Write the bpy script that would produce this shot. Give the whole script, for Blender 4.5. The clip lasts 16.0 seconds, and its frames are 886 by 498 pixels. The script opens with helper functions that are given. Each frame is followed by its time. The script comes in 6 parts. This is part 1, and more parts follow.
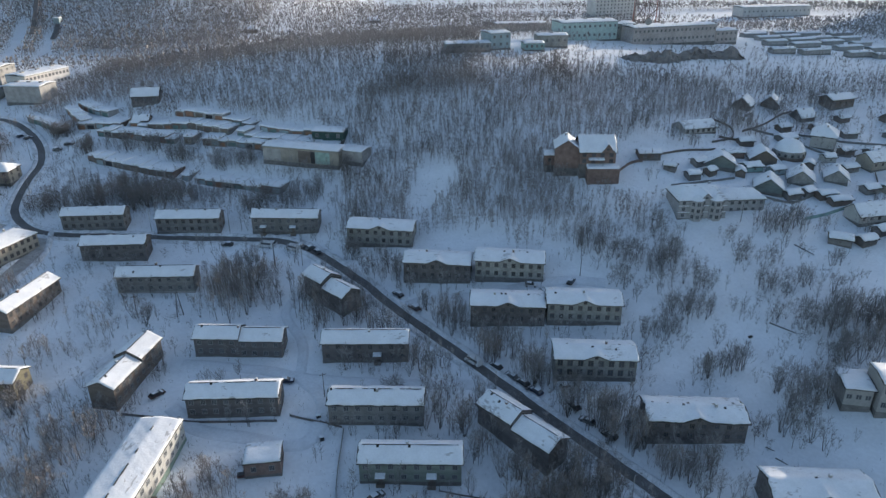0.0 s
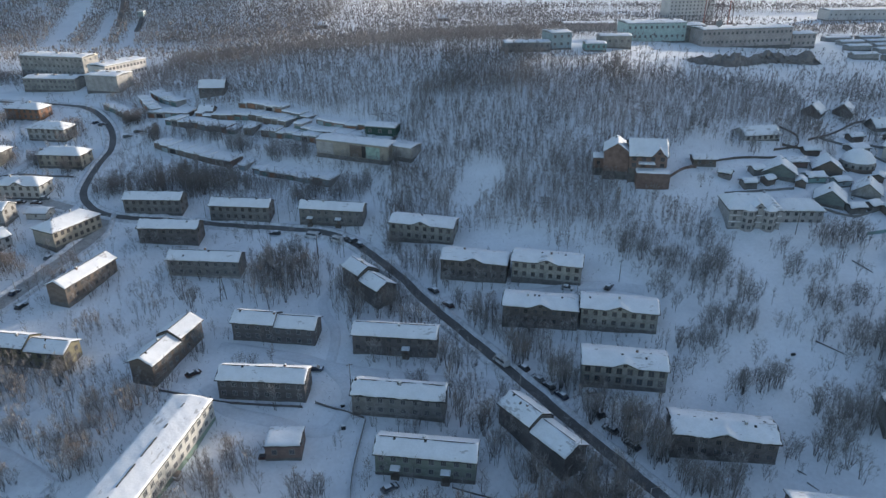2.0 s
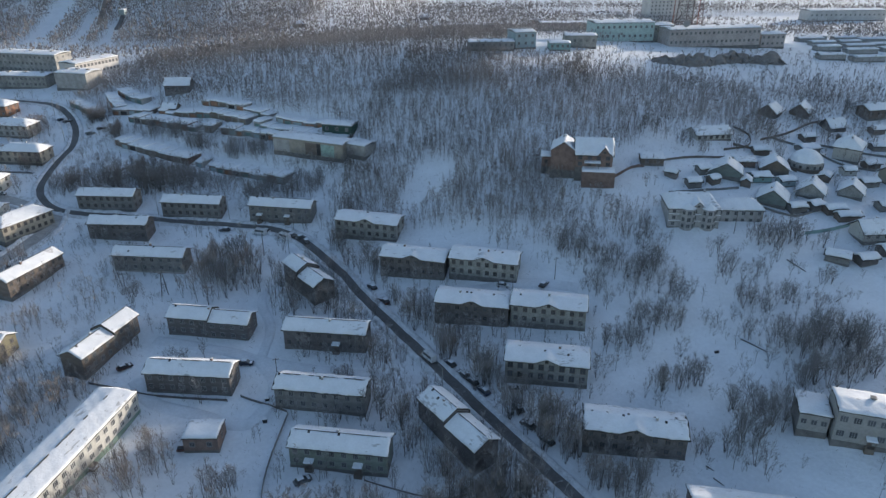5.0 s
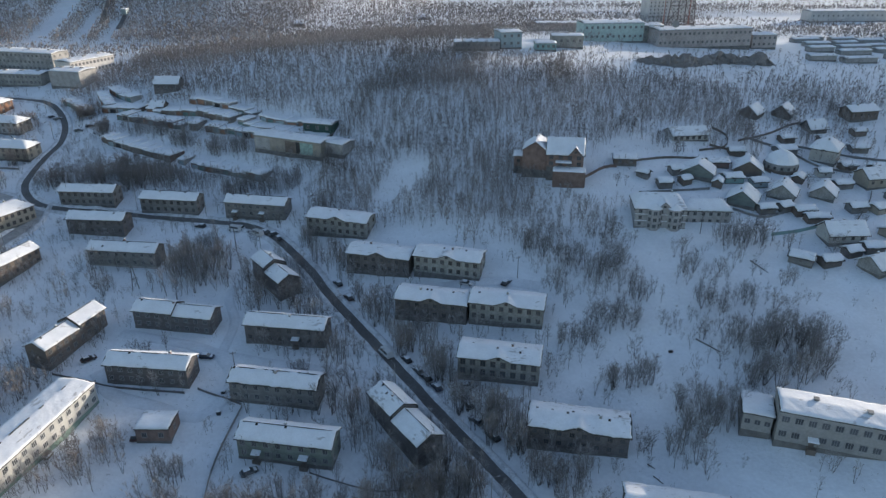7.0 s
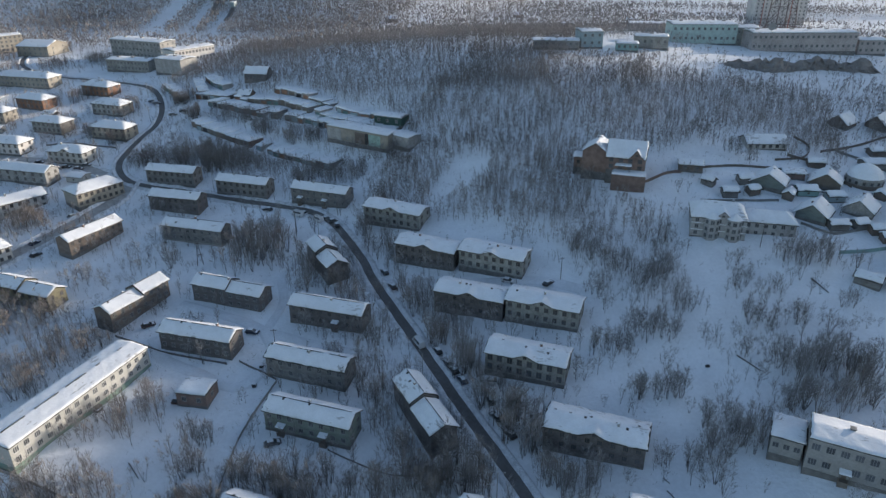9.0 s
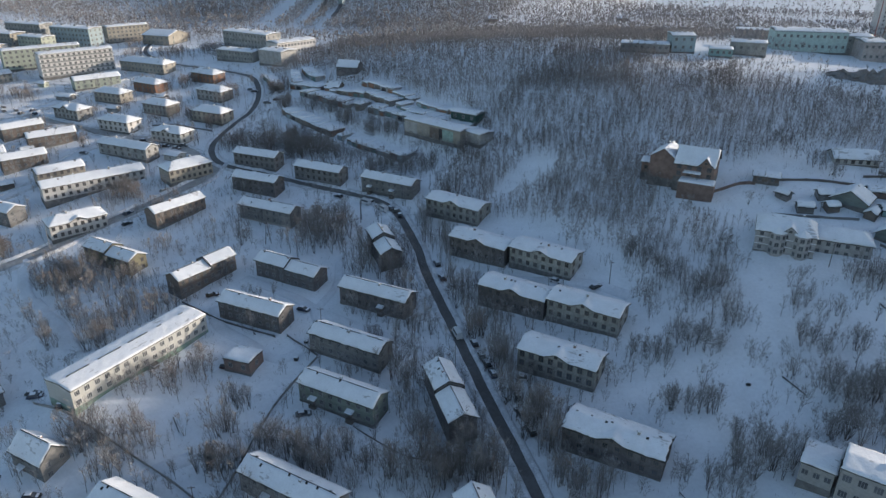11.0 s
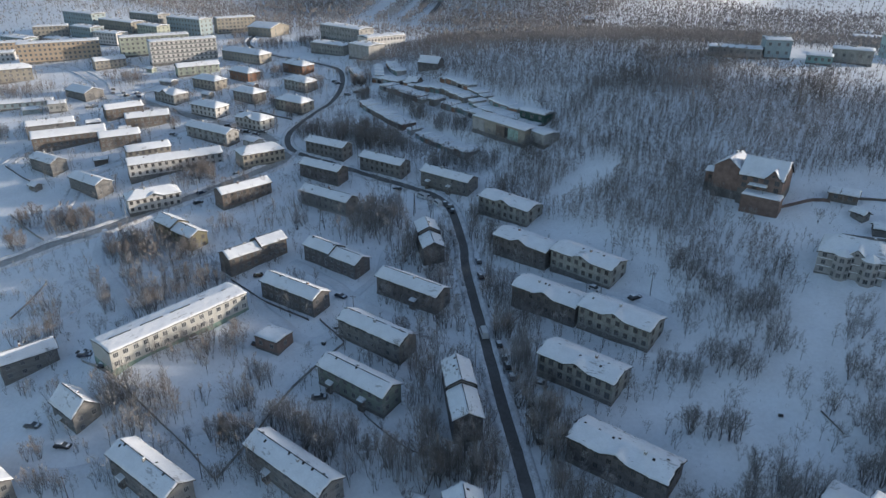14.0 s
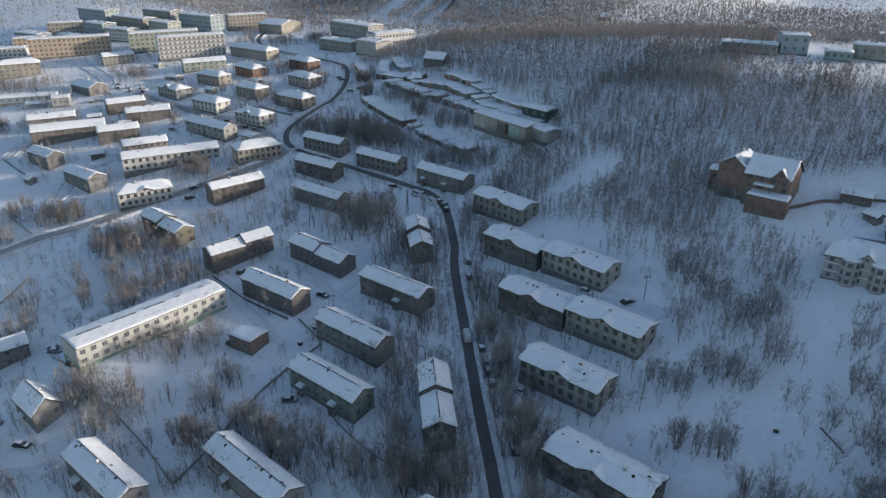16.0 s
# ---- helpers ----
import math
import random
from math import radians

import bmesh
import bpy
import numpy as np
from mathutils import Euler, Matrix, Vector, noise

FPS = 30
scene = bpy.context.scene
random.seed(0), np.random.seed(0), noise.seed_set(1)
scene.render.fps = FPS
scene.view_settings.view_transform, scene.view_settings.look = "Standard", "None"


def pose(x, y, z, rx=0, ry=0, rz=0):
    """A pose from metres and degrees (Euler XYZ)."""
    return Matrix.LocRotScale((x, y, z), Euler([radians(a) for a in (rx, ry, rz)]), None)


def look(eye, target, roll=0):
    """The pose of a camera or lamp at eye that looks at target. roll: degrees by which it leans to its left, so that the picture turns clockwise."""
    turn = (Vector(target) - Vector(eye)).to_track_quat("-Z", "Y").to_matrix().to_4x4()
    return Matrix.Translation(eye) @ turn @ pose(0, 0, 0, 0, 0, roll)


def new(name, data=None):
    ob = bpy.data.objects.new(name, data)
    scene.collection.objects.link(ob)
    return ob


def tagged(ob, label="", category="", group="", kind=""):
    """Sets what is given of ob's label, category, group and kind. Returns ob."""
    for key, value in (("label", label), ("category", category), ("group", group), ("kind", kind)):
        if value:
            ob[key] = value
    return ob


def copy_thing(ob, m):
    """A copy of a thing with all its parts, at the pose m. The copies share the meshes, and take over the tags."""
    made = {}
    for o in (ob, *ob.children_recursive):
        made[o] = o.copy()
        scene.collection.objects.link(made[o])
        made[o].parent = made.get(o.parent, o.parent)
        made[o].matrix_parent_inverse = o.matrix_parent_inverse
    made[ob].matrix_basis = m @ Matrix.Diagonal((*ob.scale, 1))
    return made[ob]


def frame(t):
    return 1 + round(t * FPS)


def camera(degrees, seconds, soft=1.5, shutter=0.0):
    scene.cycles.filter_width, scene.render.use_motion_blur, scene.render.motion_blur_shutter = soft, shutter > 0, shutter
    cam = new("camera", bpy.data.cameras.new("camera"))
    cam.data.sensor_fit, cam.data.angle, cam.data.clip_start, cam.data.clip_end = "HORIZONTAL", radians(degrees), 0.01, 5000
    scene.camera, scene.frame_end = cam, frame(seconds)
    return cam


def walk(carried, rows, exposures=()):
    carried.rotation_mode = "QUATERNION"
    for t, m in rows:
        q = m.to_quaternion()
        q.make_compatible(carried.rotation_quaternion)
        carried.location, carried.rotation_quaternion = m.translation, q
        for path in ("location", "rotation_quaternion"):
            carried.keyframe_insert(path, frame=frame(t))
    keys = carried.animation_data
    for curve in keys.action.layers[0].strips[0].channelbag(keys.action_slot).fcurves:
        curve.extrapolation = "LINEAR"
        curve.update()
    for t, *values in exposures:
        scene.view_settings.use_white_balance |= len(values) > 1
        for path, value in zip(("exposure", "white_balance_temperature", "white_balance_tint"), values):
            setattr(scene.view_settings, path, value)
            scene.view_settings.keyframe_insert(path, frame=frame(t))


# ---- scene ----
cam = camera(65.27, 16.0, soft=1.4)
PATH = [  # seconds, x, y, z, heading, tilt, lean
    (0, 0.10, -0.01, 119.90, 0.04, -25.08, -0.14),
    (0.5, 2.24, 0.12, 119.90, 4.23, -25.15, -0.14),
    (1, 4.63, 0.04, 119.87, 5.41, -25.18, -0.12),
    (1.5, 7.20, -0.02, 119.78, 5.77, -25.15, -0.11),
    (2, 10.52, 0.07, 119.78, 6.39, -25.18, -0.11),
    (2.5, 13.65, 0.13, 119.84, 6.36, -25.24, -0.09),
    (3, 16.93, 0.15, 119.84, 6.29, -25.17, -0.04),
    (3.5, 20.66, 0.26, 119.88, 6.29, -25.23, -0.01),
    (4, 24.57, 0.43, 119.83, 6.37, -25.20, -0.00),
    (4.8, 30.61, 0.42, 119.93, 6.63, -25.23, 0.04),
    (5.6, 36.80, 0.20, 120.15, 7.12, -25.26, 0.06),
    (6.3, 42.69, 0.15, 120.21, 6.95, -25.22, 0.06),
    (6.5, 44.47, 0.19, 120.30, 7.72, -25.26, 0.03),
    (7, 49.04, 0.36, 120.32, 8.22, -25.25, -0.02),
    (7.5, 53.32, 0.59, 120.35, 8.22, -25.29, -0.08),
    (8, 57.42, 0.85, 120.35, 9.89, -25.31, -0.12),
    (8.5, 61.96, 1.23, 120.35, 13.53, -25.36, -0.14),
    (9, 66.50, 1.78, 120.35, 17.20, -25.42, -0.12),
    (9.5, 70.95, 2.31, 120.25, 21.23, -25.43, -0.04),
    (9.7, 72.58, 2.63, 120.12, 22.71, -25.42, 0.04),
    (10, 75.28, 2.98, 120.03, 24.55, -25.42, 0.07),
    (10.4, 78.84, 3.53, 119.77, 25.95, -25.38, 0.09),
    (10.8, 82.28, 4.23, 119.40, 26.50, -25.31, 0.12),
    (11.4, 87.07, 5.63, 118.86, 26.80, -25.19, 0.14),
    (12, 91.18, 7.58, 118.55, 26.93, -25.13, 0.16),
    (12.5, 94.45, 9.37, 118.49, 27.01, -25.14, 0.17),
    (13, 97.31, 11.37, 118.37, 27.14, -25.12, 0.20),
    (13.5, 99.31, 13.71, 118.11, 29.19, -25.15, 0.24),
    (14, 101.58, 16.53, 117.44, 36.15, -25.27, 0.27),
    (14.5, 103.52, 19.70, 116.35, 37.56, -25.30, 0.25),
    (15, 104.88, 23.05, 115.01, 37.83, -25.25, 0.20),
    (15.5, 105.74, 26.60, 113.61, 38.10, -25.17, 0.16),
    (16, 106.18, 30.27, 112.32, 38.35, -25.06, 0.16),
]
walk(cam, [(t, pose(x, y, z, 90 + tilt, 0, heading) @ pose(0, 0, 0, 0, 0, lean)) for t, x, y, z, heading, tilt, lean in PATH],
     exposures=[(0.0, 0.82), (7.0, 0.72), (16.0, 0.58)])

# ---- world, sun ----
SUN_AZ, SUN_EL = radians(50), radians(12)      # clockwise from +y, above the horizon
world = bpy.data.worlds.new("winter_sky")
scene.world = world
world.use_nodes = True
wn = world.node_tree.nodes
sky = wn.new("ShaderNodeTexSky")
sky.sky_type = 'NISHITA'
sky.sun_disc = False
sky.sun_elevation, sky.sun_rotation = SUN_EL, SUN_AZ
sky.altitude, sky.air_density, sky.dust_density, sky.ozone_density = 100, 1.0, 1.0, 1.5
world.node_tree.links.new(sky.outputs[0], wn["Background"].inputs[0])
wn["Background"].inputs[1].default_value = 0.13
to_sun = Vector((math.sin(SUN_AZ) * math.cos(SUN_EL), math.cos(SUN_AZ) * math.cos(SUN_EL), math.sin(SUN_EL)))
sun = new("sun", bpy.data.lights.new("sun", 'SUN'))
sun.data.energy, sun.data.angle, sun.data.color = 3.4, radians(0.6), (1.0, 0.88, 0.74)
sun.matrix_world = look((0, 0, 0), -to_sun)

# ---- materials ----


def material(name, color, rough=0.8, metal=0.0, vary=0.25, scale=0.6, fine=9.0, bump=0.15, bump_scale=12.0, tint=None, rand=0.0, spec=0.3, stretch=(1, 1, 1)):
    """A procedural surface: two scales of colour variation, a fine bump, and a shift from object to object."""
    m = bpy.data.materials.new(name)
    m.use_nodes = True
    nt = m.node_tree
    b = nt.nodes["Principled BSDF"]
    b.inputs["Roughness"].default_value, b.inputs["Metallic"].default_value = rough, metal
    b.inputs["Specular IOR Level"].default_value = spec
    tc = nt.nodes.new("ShaderNodeTexCoord")
    mp = nt.nodes.new("ShaderNodeMapping")
    mp.inputs["Scale"].default_value = stretch
    nt.links.new(tc.outputs["Object"], mp.inputs[0])
    n1, n2 = nt.nodes.new("ShaderNodeTexNoise"), nt.nodes.new("ShaderNodeTexNoise")
    n1.inputs["Scale"].default_value, n1.inputs["Detail"].default_value = scale, 5
    n2.inputs["Scale"].default_value, n2.inputs["Detail"].default_value = fine, 4
    for n in (n1, n2):
        nt.links.new(mp.outputs[0], n.inputs["Vector"])
    mix = nt.nodes.new("ShaderNodeMath")
    mix.operation = 'MULTIPLY_ADD'
    mix.inputs[1].default_value = 0.45
    nt.links.new(n2.outputs[0], mix.inputs[0])
    add = nt.nodes.new("ShaderNodeMath")
    add.operation = 'MULTIPLY'
    add.inputs[1].default_value = 0.55
    nt.links.new(n1.outputs[0], add.inputs[0])
    nt.links.new(add.outputs[0], mix.inputs[2])
    ramp = nt.nodes.new("ShaderNodeValToRGB")
    c2 = tint or tuple(c * (1 - vary) for c in color)
    c1 = tuple(min(1, c * (1 + vary * 0.5)) for c in color)
    ramp.color_ramp.elements[0].position, ramp.color_ramp.elements[0].color = 0.36, (*c2, 1)
    ramp.color_ramp.elements[1].position, ramp.color_ramp.elements[1].color = 0.62, (*c1, 1)
    nt.links.new(mix.outputs[0], ramp.inputs[0])
    out = ramp.outputs[0]
    if rand:
        info, hsv = nt.nodes.new("ShaderNodeObjectInfo"), nt.nodes.new("ShaderNodeHueSaturation")
        mr = nt.nodes.new("ShaderNodeMapRange")
        mr.inputs[3].default_value, mr.inputs[4].default_value = 1 - rand, 1 + rand
        nt.links.new(info.outputs["Random"], mr.inputs[0])
        nt.links.new(mr.outputs[0], hsv.inputs["Value"])
        nt.links.new(out, hsv.inputs["Color"])
        out = hsv.outputs[0]
    nt.links.new(out, b.inputs["Base Color"])
    if bump:
        bn, n3 = nt.nodes.new("ShaderNodeBump"), nt.nodes.new("ShaderNodeTexNoise")
        n3.inputs["Scale"].default_value, n3.inputs["Detail"].default_value = bump_scale, 6
        nt.links.new(mp.outputs[0], n3.inputs["Vector"])
        bn.inputs["Strength"].default_value, bn.inputs["Distance"].default_value = bump, 0.1
        nt.links.new(n3.outputs[0], bn.inputs["Height"])
        nt.links.new(bn.outputs[0], b.inputs["Normal"])
    return m


def boards(name, color, tint, pitch=0.18, vertical=False, rand=0.08):
    """Weathered cladding boards with dark joints."""
    m = material(name, color, 0.85, vary=0.3, scale=0.35, fine=5, bump=0.0, tint=tint, rand=rand, stretch=(1, 1, 2.5))
    nt = m.node_tree
    b = nt.nodes["Principled BSDF"]
    tc = nt.nodes.new("ShaderNodeTexCoord")
    w = nt.nodes.new("ShaderNodeTexWave")
    w.wave_type, w.bands_direction = 'BANDS', 'X' if vertical else 'Z'
    w.inputs["Scale"].default_value, w.inputs["Distortion"].default_value = 0.314 / pitch, 0.3
    nt.links.new(tc.outputs["Object"], w.inputs["Vector"])
    bn = nt.nodes.new("ShaderNodeBump")
    bn.inputs["Strength"].default_value, bn.inputs["Distance"].default_value = 0.5, 0.04
    nt.links.new(w.outputs[1], bn.inputs["Height"])
    nt.links.new(bn.outputs[0], b.inputs["Normal"])
    return m


SNOW = material("snow", (0.80, 0.82, 0.86), 0.65, vary=0.09, scale=0.12, fine=1.1, bump=0.8, bump_scale=0.7, spec=0.25)
for n in SNOW.node_tree.nodes:
    if n.type == 'BUMP':
        n.inputs["Distance"].default_value = 0.3
ROOF_SNOW = material("roof_snow", (0.79, 0.81, 0.85), 0.6, vary=0.08, scale=0.35, fine=2.2, bump=0.35, bump_scale=1.3, spec=0.3)


def worn_through(m, share, wear, shift=60.0):
    """Small ragged spots and streaks where the roofing shows through thin snow, set differently on each roof."""
    nt = m.node_tree
    b = nt.nodes["Principled BSDF"]
    info, tc = nt.nodes.new("ShaderNodeObjectInfo"), nt.nodes.new("ShaderNodeTexCoord")
    mul, add = nt.nodes.new("ShaderNodeMath"), nt.nodes.new("ShaderNodeVectorMath")
    mul.operation, mul.inputs[1].default_value = 'MULTIPLY', shift
    nt.links.new(info.outputs["Random"], mul.inputs[0])
    nt.links.new(tc.outputs["Object"], add.inputs[0])
    nt.links.new(mul.outputs[0], add.inputs[1])
    for n in list(nt.nodes):
        if n.type == 'MAPPING':
            nt.links.new(add.outputs[0], n.inputs[0])
    big, small = nt.nodes.new("ShaderNodeTexNoise"), nt.nodes.new("ShaderNodeTexNoise")
    mp = nt.nodes.new("ShaderNodeMapping")
    mp.inputs["Scale"].default_value = (0.55, 1.5, 1.0)
    nt.links.new(add.outputs[0], mp.inputs[0])
    big.inputs["Scale"].default_value, big.inputs["Detail"].default_value = 0.16, 2
    small.inputs["Scale"].default_value, small.inputs["Detail"].default_value = 1.1, 5
    nt.links.new(add.outputs[0], big.inputs["Vector"])
    nt.links.new(mp.outputs[0], small.inputs["Vector"])
    both = nt.nodes.new("ShaderNodeMath")
    both.operation = 'MULTIPLY'
    nt.links.new(big.outputs[0], both.inputs[0])
    nt.links.new(small.outputs[0], both.inputs[1])
    ramp = nt.nodes.new("ShaderNodeValToRGB")
    ramp.color_ramp.elements[0].position, ramp.color_ramp.elements[1].position = share, share + 0.035
    ramp.color_ramp.elements[0].color, ramp.color_ramp.elements[1].color = (0, 0, 0, 1), (1, 1, 1, 1)
    nt.links.new(both.outputs[0], ramp.inputs[0])
    mix = nt.nodes.new("ShaderNodeMix")
    mix.data_type = 'RGBA'
    old = b.inputs["Base Color"].links[0].from_socket
    nt.links.new(ramp.outputs[0], mix.inputs[0])
    nt.links.new(old, mix.inputs[6])
    mix.inputs[7].default_value = (*wear, 1)
    nt.links.new(mix.outputs[2], b.inputs["Base Color"])


worn_through(ROOF_SNOW, 0.355, (0.5, 0.5, 0.52))
for n in ROOF_SNOW.node_tree.nodes:
    if n.type == 'BUMP':
        n.inputs["Distance"].default_value = 0.2
ASPHALT = material("asphalt", (0.1, 0.094, 0.092), 0.8, vary=0.5, scale=0.15, fine=1.2, tint=(0.17, 0.165, 0.165), bump=0.1)
PACKED = material("packed_snow", (0.72, 0.74, 0.785), 0.7, vary=0.13, scale=0.2, fine=1.4, bump=0.25, bump_scale=2)
SLUSH = material("road_slush", (0.25, 0.24, 0.23), 0.7, vary=0.5, scale=0.3, fine=1.5, tint=(0.5, 0.49, 0.49), bump=0.3, bump_scale=2)
DIRTY = material("dirty_snow", (0.7, 0.71, 0.74), 0.75, vary=0.35, scale=0.5, fine=2.5, bump=0.5, bump_scale=2)
DARK_WOOD = boards("dark_wood_cladding", (0.15, 0.14, 0.14), (0.105, 0.098, 0.098))
GREY_WOOD = boards("grey_wood_cladding", (0.225, 0.218, 0.212), (0.15, 0.145, 0.142))
GREEN_WOOD = boards("green_wood_cladding", (0.235, 0.265, 0.235), (0.16, 0.18, 0.16))
OLIVE_WOOD = boards("olive_wood_cladding", (0.21, 0.192, 0.132), (0.14, 0.128, 0.09))
BROWN_WOOD = boards("brown_wood_cladding", (0.18, 0.15, 0.132), (0.12, 0.1, 0.088))
BEIGE = material("beige_render", (0.29, 0.288, 0.272), 0.9, vary=0.4, scale=0.3, fine=2, rand=0.08)
GREY_RENDER = material("grey_render", (0.32, 0.315, 0.305), 0.9, vary=0.4, scale=0.3, fine=2, rand=0.08)
DARK_RENDER = material("dark_render", (0.155, 0.143, 0.142), 0.9, vary=0.4, scale=0.3, fine=2, rand=0.1)
PALE = material("pale_grey_render", (0.3, 0.296, 0.288), 0.9, vary=0.2, scale=0.2, fine=2)
CREAM = material("cream_render", (0.46, 0.45, 0.425), 0.9, vary=0.12, scale=0.2, fine=2, rand=0.03)
WHITE_RENDER = material("white_render", (0.56, 0.535, 0.515), 0.9, vary=0.2, scale=0.2, fine=2, rand=0.05)
SAND = material("sand_render", (0.35, 0.32, 0.275), 0.9, vary=0.25, scale=0.2, fine=2, rand=0.1)
ORANGE = material("orange_render", (0.46, 0.36, 0.27), 0.9, vary=0.15, scale=0.2, fine=2)
RUST = material("rust_render", (0.28, 0.16, 0.11), 0.9, vary=0.25, scale=0.2, fine=2, rand=0.1)
PALE_GREEN = material("pale_green_render", (0.35, 0.38, 0.32), 0.9, vary=0.2, scale=0.2, fine=2)
BLUE_GREY = material("blue_grey_render", (0.3, 0.36, 0.38), 0.9, vary=0.2, scale=0.2, fine=2, rand=0.08)
TURQUOISE = material("turquoise_paint", (0.24, 0.36, 0.35), 0.7, vary=0.2)
BRICK = material("red_brick", (0.215, 0.155, 0.135), 0.9, vary=0.35, scale=0.6, fine=9, rand=0.1)
CONCRETE = material("concrete", (0.34, 0.33, 0.32), 0.9, vary=0.3, scale=0.4, fine=4, rand=0.12)
PLINTH = material("plinth_plaster", (0.17, 0.165, 0.16), 0.9, vary=0.35)
ROOF_DARK = material("dark_roofing", (0.05, 0.048, 0.046), 0.8, vary=0.3)
TRIM = material("white_trim", (0.28, 0.28, 0.277), 0.6, vary=0.25)
TRIM_DARK = material("brown_trim", (0.17, 0.145, 0.125), 0.7, vary=0.25)
GLASS = material("window_glass", (0.09, 0.095, 0.105), 0.08, vary=0.3, scale=0.3, bump=0.02, bump_scale=1, spec=0.6, rand=0.4)
# paler base colour stands in for haze and sky reflection on far windows
HAZED_GLASS = material("hazed_window_glass", (0.17, 0.172, 0.175), 0.12, vary=0.3, scale=0.3, bump=0.02, bump_scale=1, spec=0.6, rand=0.3)
METAL = material("galvanised_metal", (0.3, 0.31, 0.33), 0.4, 0.8, vary=0.3)
DARK_METAL = material("dark_metal", (0.06, 0.06, 0.065), 0.5, 0.6, vary=0.3)
RED_METAL = material("red_white_mast_paint", (0.3, 0.12, 0.1), 0.5, 0.2, vary=0.3)
RUBBER = material("tyre_rubber", (0.02, 0.02, 0.02), 0.9, vary=0.2)
LAMP_GLASS = material("lamp_glass", (0.6, 0.6, 0.58), 0.15, vary=0.1, spec=0.6)
BARK = material("grey_bark", (0.125, 0.118, 0.116), 0.9, vary=0.35, scale=1.5)
BARK_FAR = material("pale_birch_bark", (0.22, 0.2, 0.19), 0.9, vary=0.35, scale=1.5, bump=0)
TWIG = material("brown_twigs", (0.295, 0.287, 0.292), 0.9, vary=0.3, scale=0.05, fine=0.4, bump=0)
TWIG_RED = material("reddish_twigs", (0.28, 0.245, 0.23), 0.9, vary=0.3, scale=0.05, fine=0.4, bump=0)
TWIG_FAR = material("grey_brown_far_twigs", (0.29, 0.268, 0.262), 0.9, vary=0.35, scale=0.02, fine=0.2, bump=0)
ROCK = material("bare_rock", (0.17, 0.15, 0.14), 0.9, vary=0.4, scale=0.22, fine=1.2, tint=(0.28, 0.27, 0.27), bump=0.6, bump_scale=1.5)
PAINTS = [material(n, c, 0.35, 0.1, vary=0.08, bump=0, spec=0.5) for n, c in (
    ("black_paint", (0.02, 0.02, 0.024)), ("grey_paint", (0.13, 0.135, 0.14)), ("dark_blue_paint", (0.025, 0.035, 0.07)), ("white_paint", (0.65, 0.65, 0.66)), ("dark_red_paint", (0.05, 0.022, 0.02)))]

# ---- building blocks of meshes ----


class Geo:
    """Collects corners and faces for one mesh."""

    def __init__(self):
        self.v, self.f = [], []

    def box(self, x0, y0, z0, x1, y1, z1):
        n = len(self.v)
        self.v += [(x, y, z) for z in (z0, z1) for x, y in ((x0, y0), (x1, y0), (x1, y1), (x0, y1))]
        self.f += [tuple(n + i for i in q) for q in ((3, 2, 1, 0), (4, 5, 6, 7), (0, 1, 5, 4), (1, 2, 6, 5), (2, 3, 7, 6), (3, 0, 4, 7))]
        return self

    def hull(self, low, high):
        """A solid between two rings of as many corners."""
        n, k = len(self.v), len(low)
        self.v += [tuple(p) for p in low] + [tuple(p) for p in high]
        self.f += [tuple(range(n + k - 1, n - 1, -1)), tuple(range(n + k, n + 2 * k))]
        self.f += [(n + i, n + (i + 1) % k, n + k + (i + 1) % k, n + k + i) for i in range(k)]
        return self

    def tube(self, p, q, r0, r1, k=6):
        p, q = Vector(p), Vector(q)
        d = (q - p).normalized()
        a = d.orthogonal().normalized()
        b = d.cross(a)
        ring = [(math.cos(2 * math.pi * i / k), math.sin(2 * math.pi * i / k)) for i in range(k)]
        return self.hull([p + (a * c + b * s) * r0 for c, s in ring], [q + (a * c + b * s) * r1 for c, s in ring])

    def mesh(self, name, smooth=False):
        me = bpy.data.meshes.new(name)
        me.from_pydata(self.v, [], self.f)
        if smooth:
            me.shade_smooth()
        return me


def part(name, me, mat, parent=None, label="", at=None):
    """Links a mesh as one object under a thing or a part."""
    if isinstance(me, Geo):
        me = me.mesh(name)
    if not me.materials:
        me.materials.append(mat)
    ob = new(name, me)
    if parent is not None:
        ob.parent = parent
    if at is not None:
        ob.matrix_local = at
    return tagged(ob, label)


def thing(name, x, y, z, heading, label, category, group="", kind=""):
    ob = new(name)
    ob.empty_display_size = 0.5
    ob.matrix_world = pose(x, y, z, 0, 0, heading)
    return tagged(ob, label, category, group, kind)


# ---- ground ----
BUMP_X, BUMP_Y, BUMP_R = (-420, -280, -180, -90, -10, 70, 150, 260), (20, 110, 190, 270, 350, 440), 78.0
BUMPS = ((2.3, 2.9, 0.4, -2.8, -7.3, 2.5, 6.8, 1.9),
         (8.1, 3.6, -7.6, 6.4, 6.2, -5.9, 2.7, 9.2),
         (7.2, 2.9, 6, 2.5, -2.3, -0.4, 3.7, 8.5),
         (0.4, -1.4, 0.3, -14.6, -5.4, 15.5, -4.3, 1),
         (-1.5, -2.3, -3.1, 14.5, 10.4, 0.6, -5.9, 2.2),
         (-5.6, -2.8, 1, -1.2, 1.8, 5.4, 8.9, 1.3))


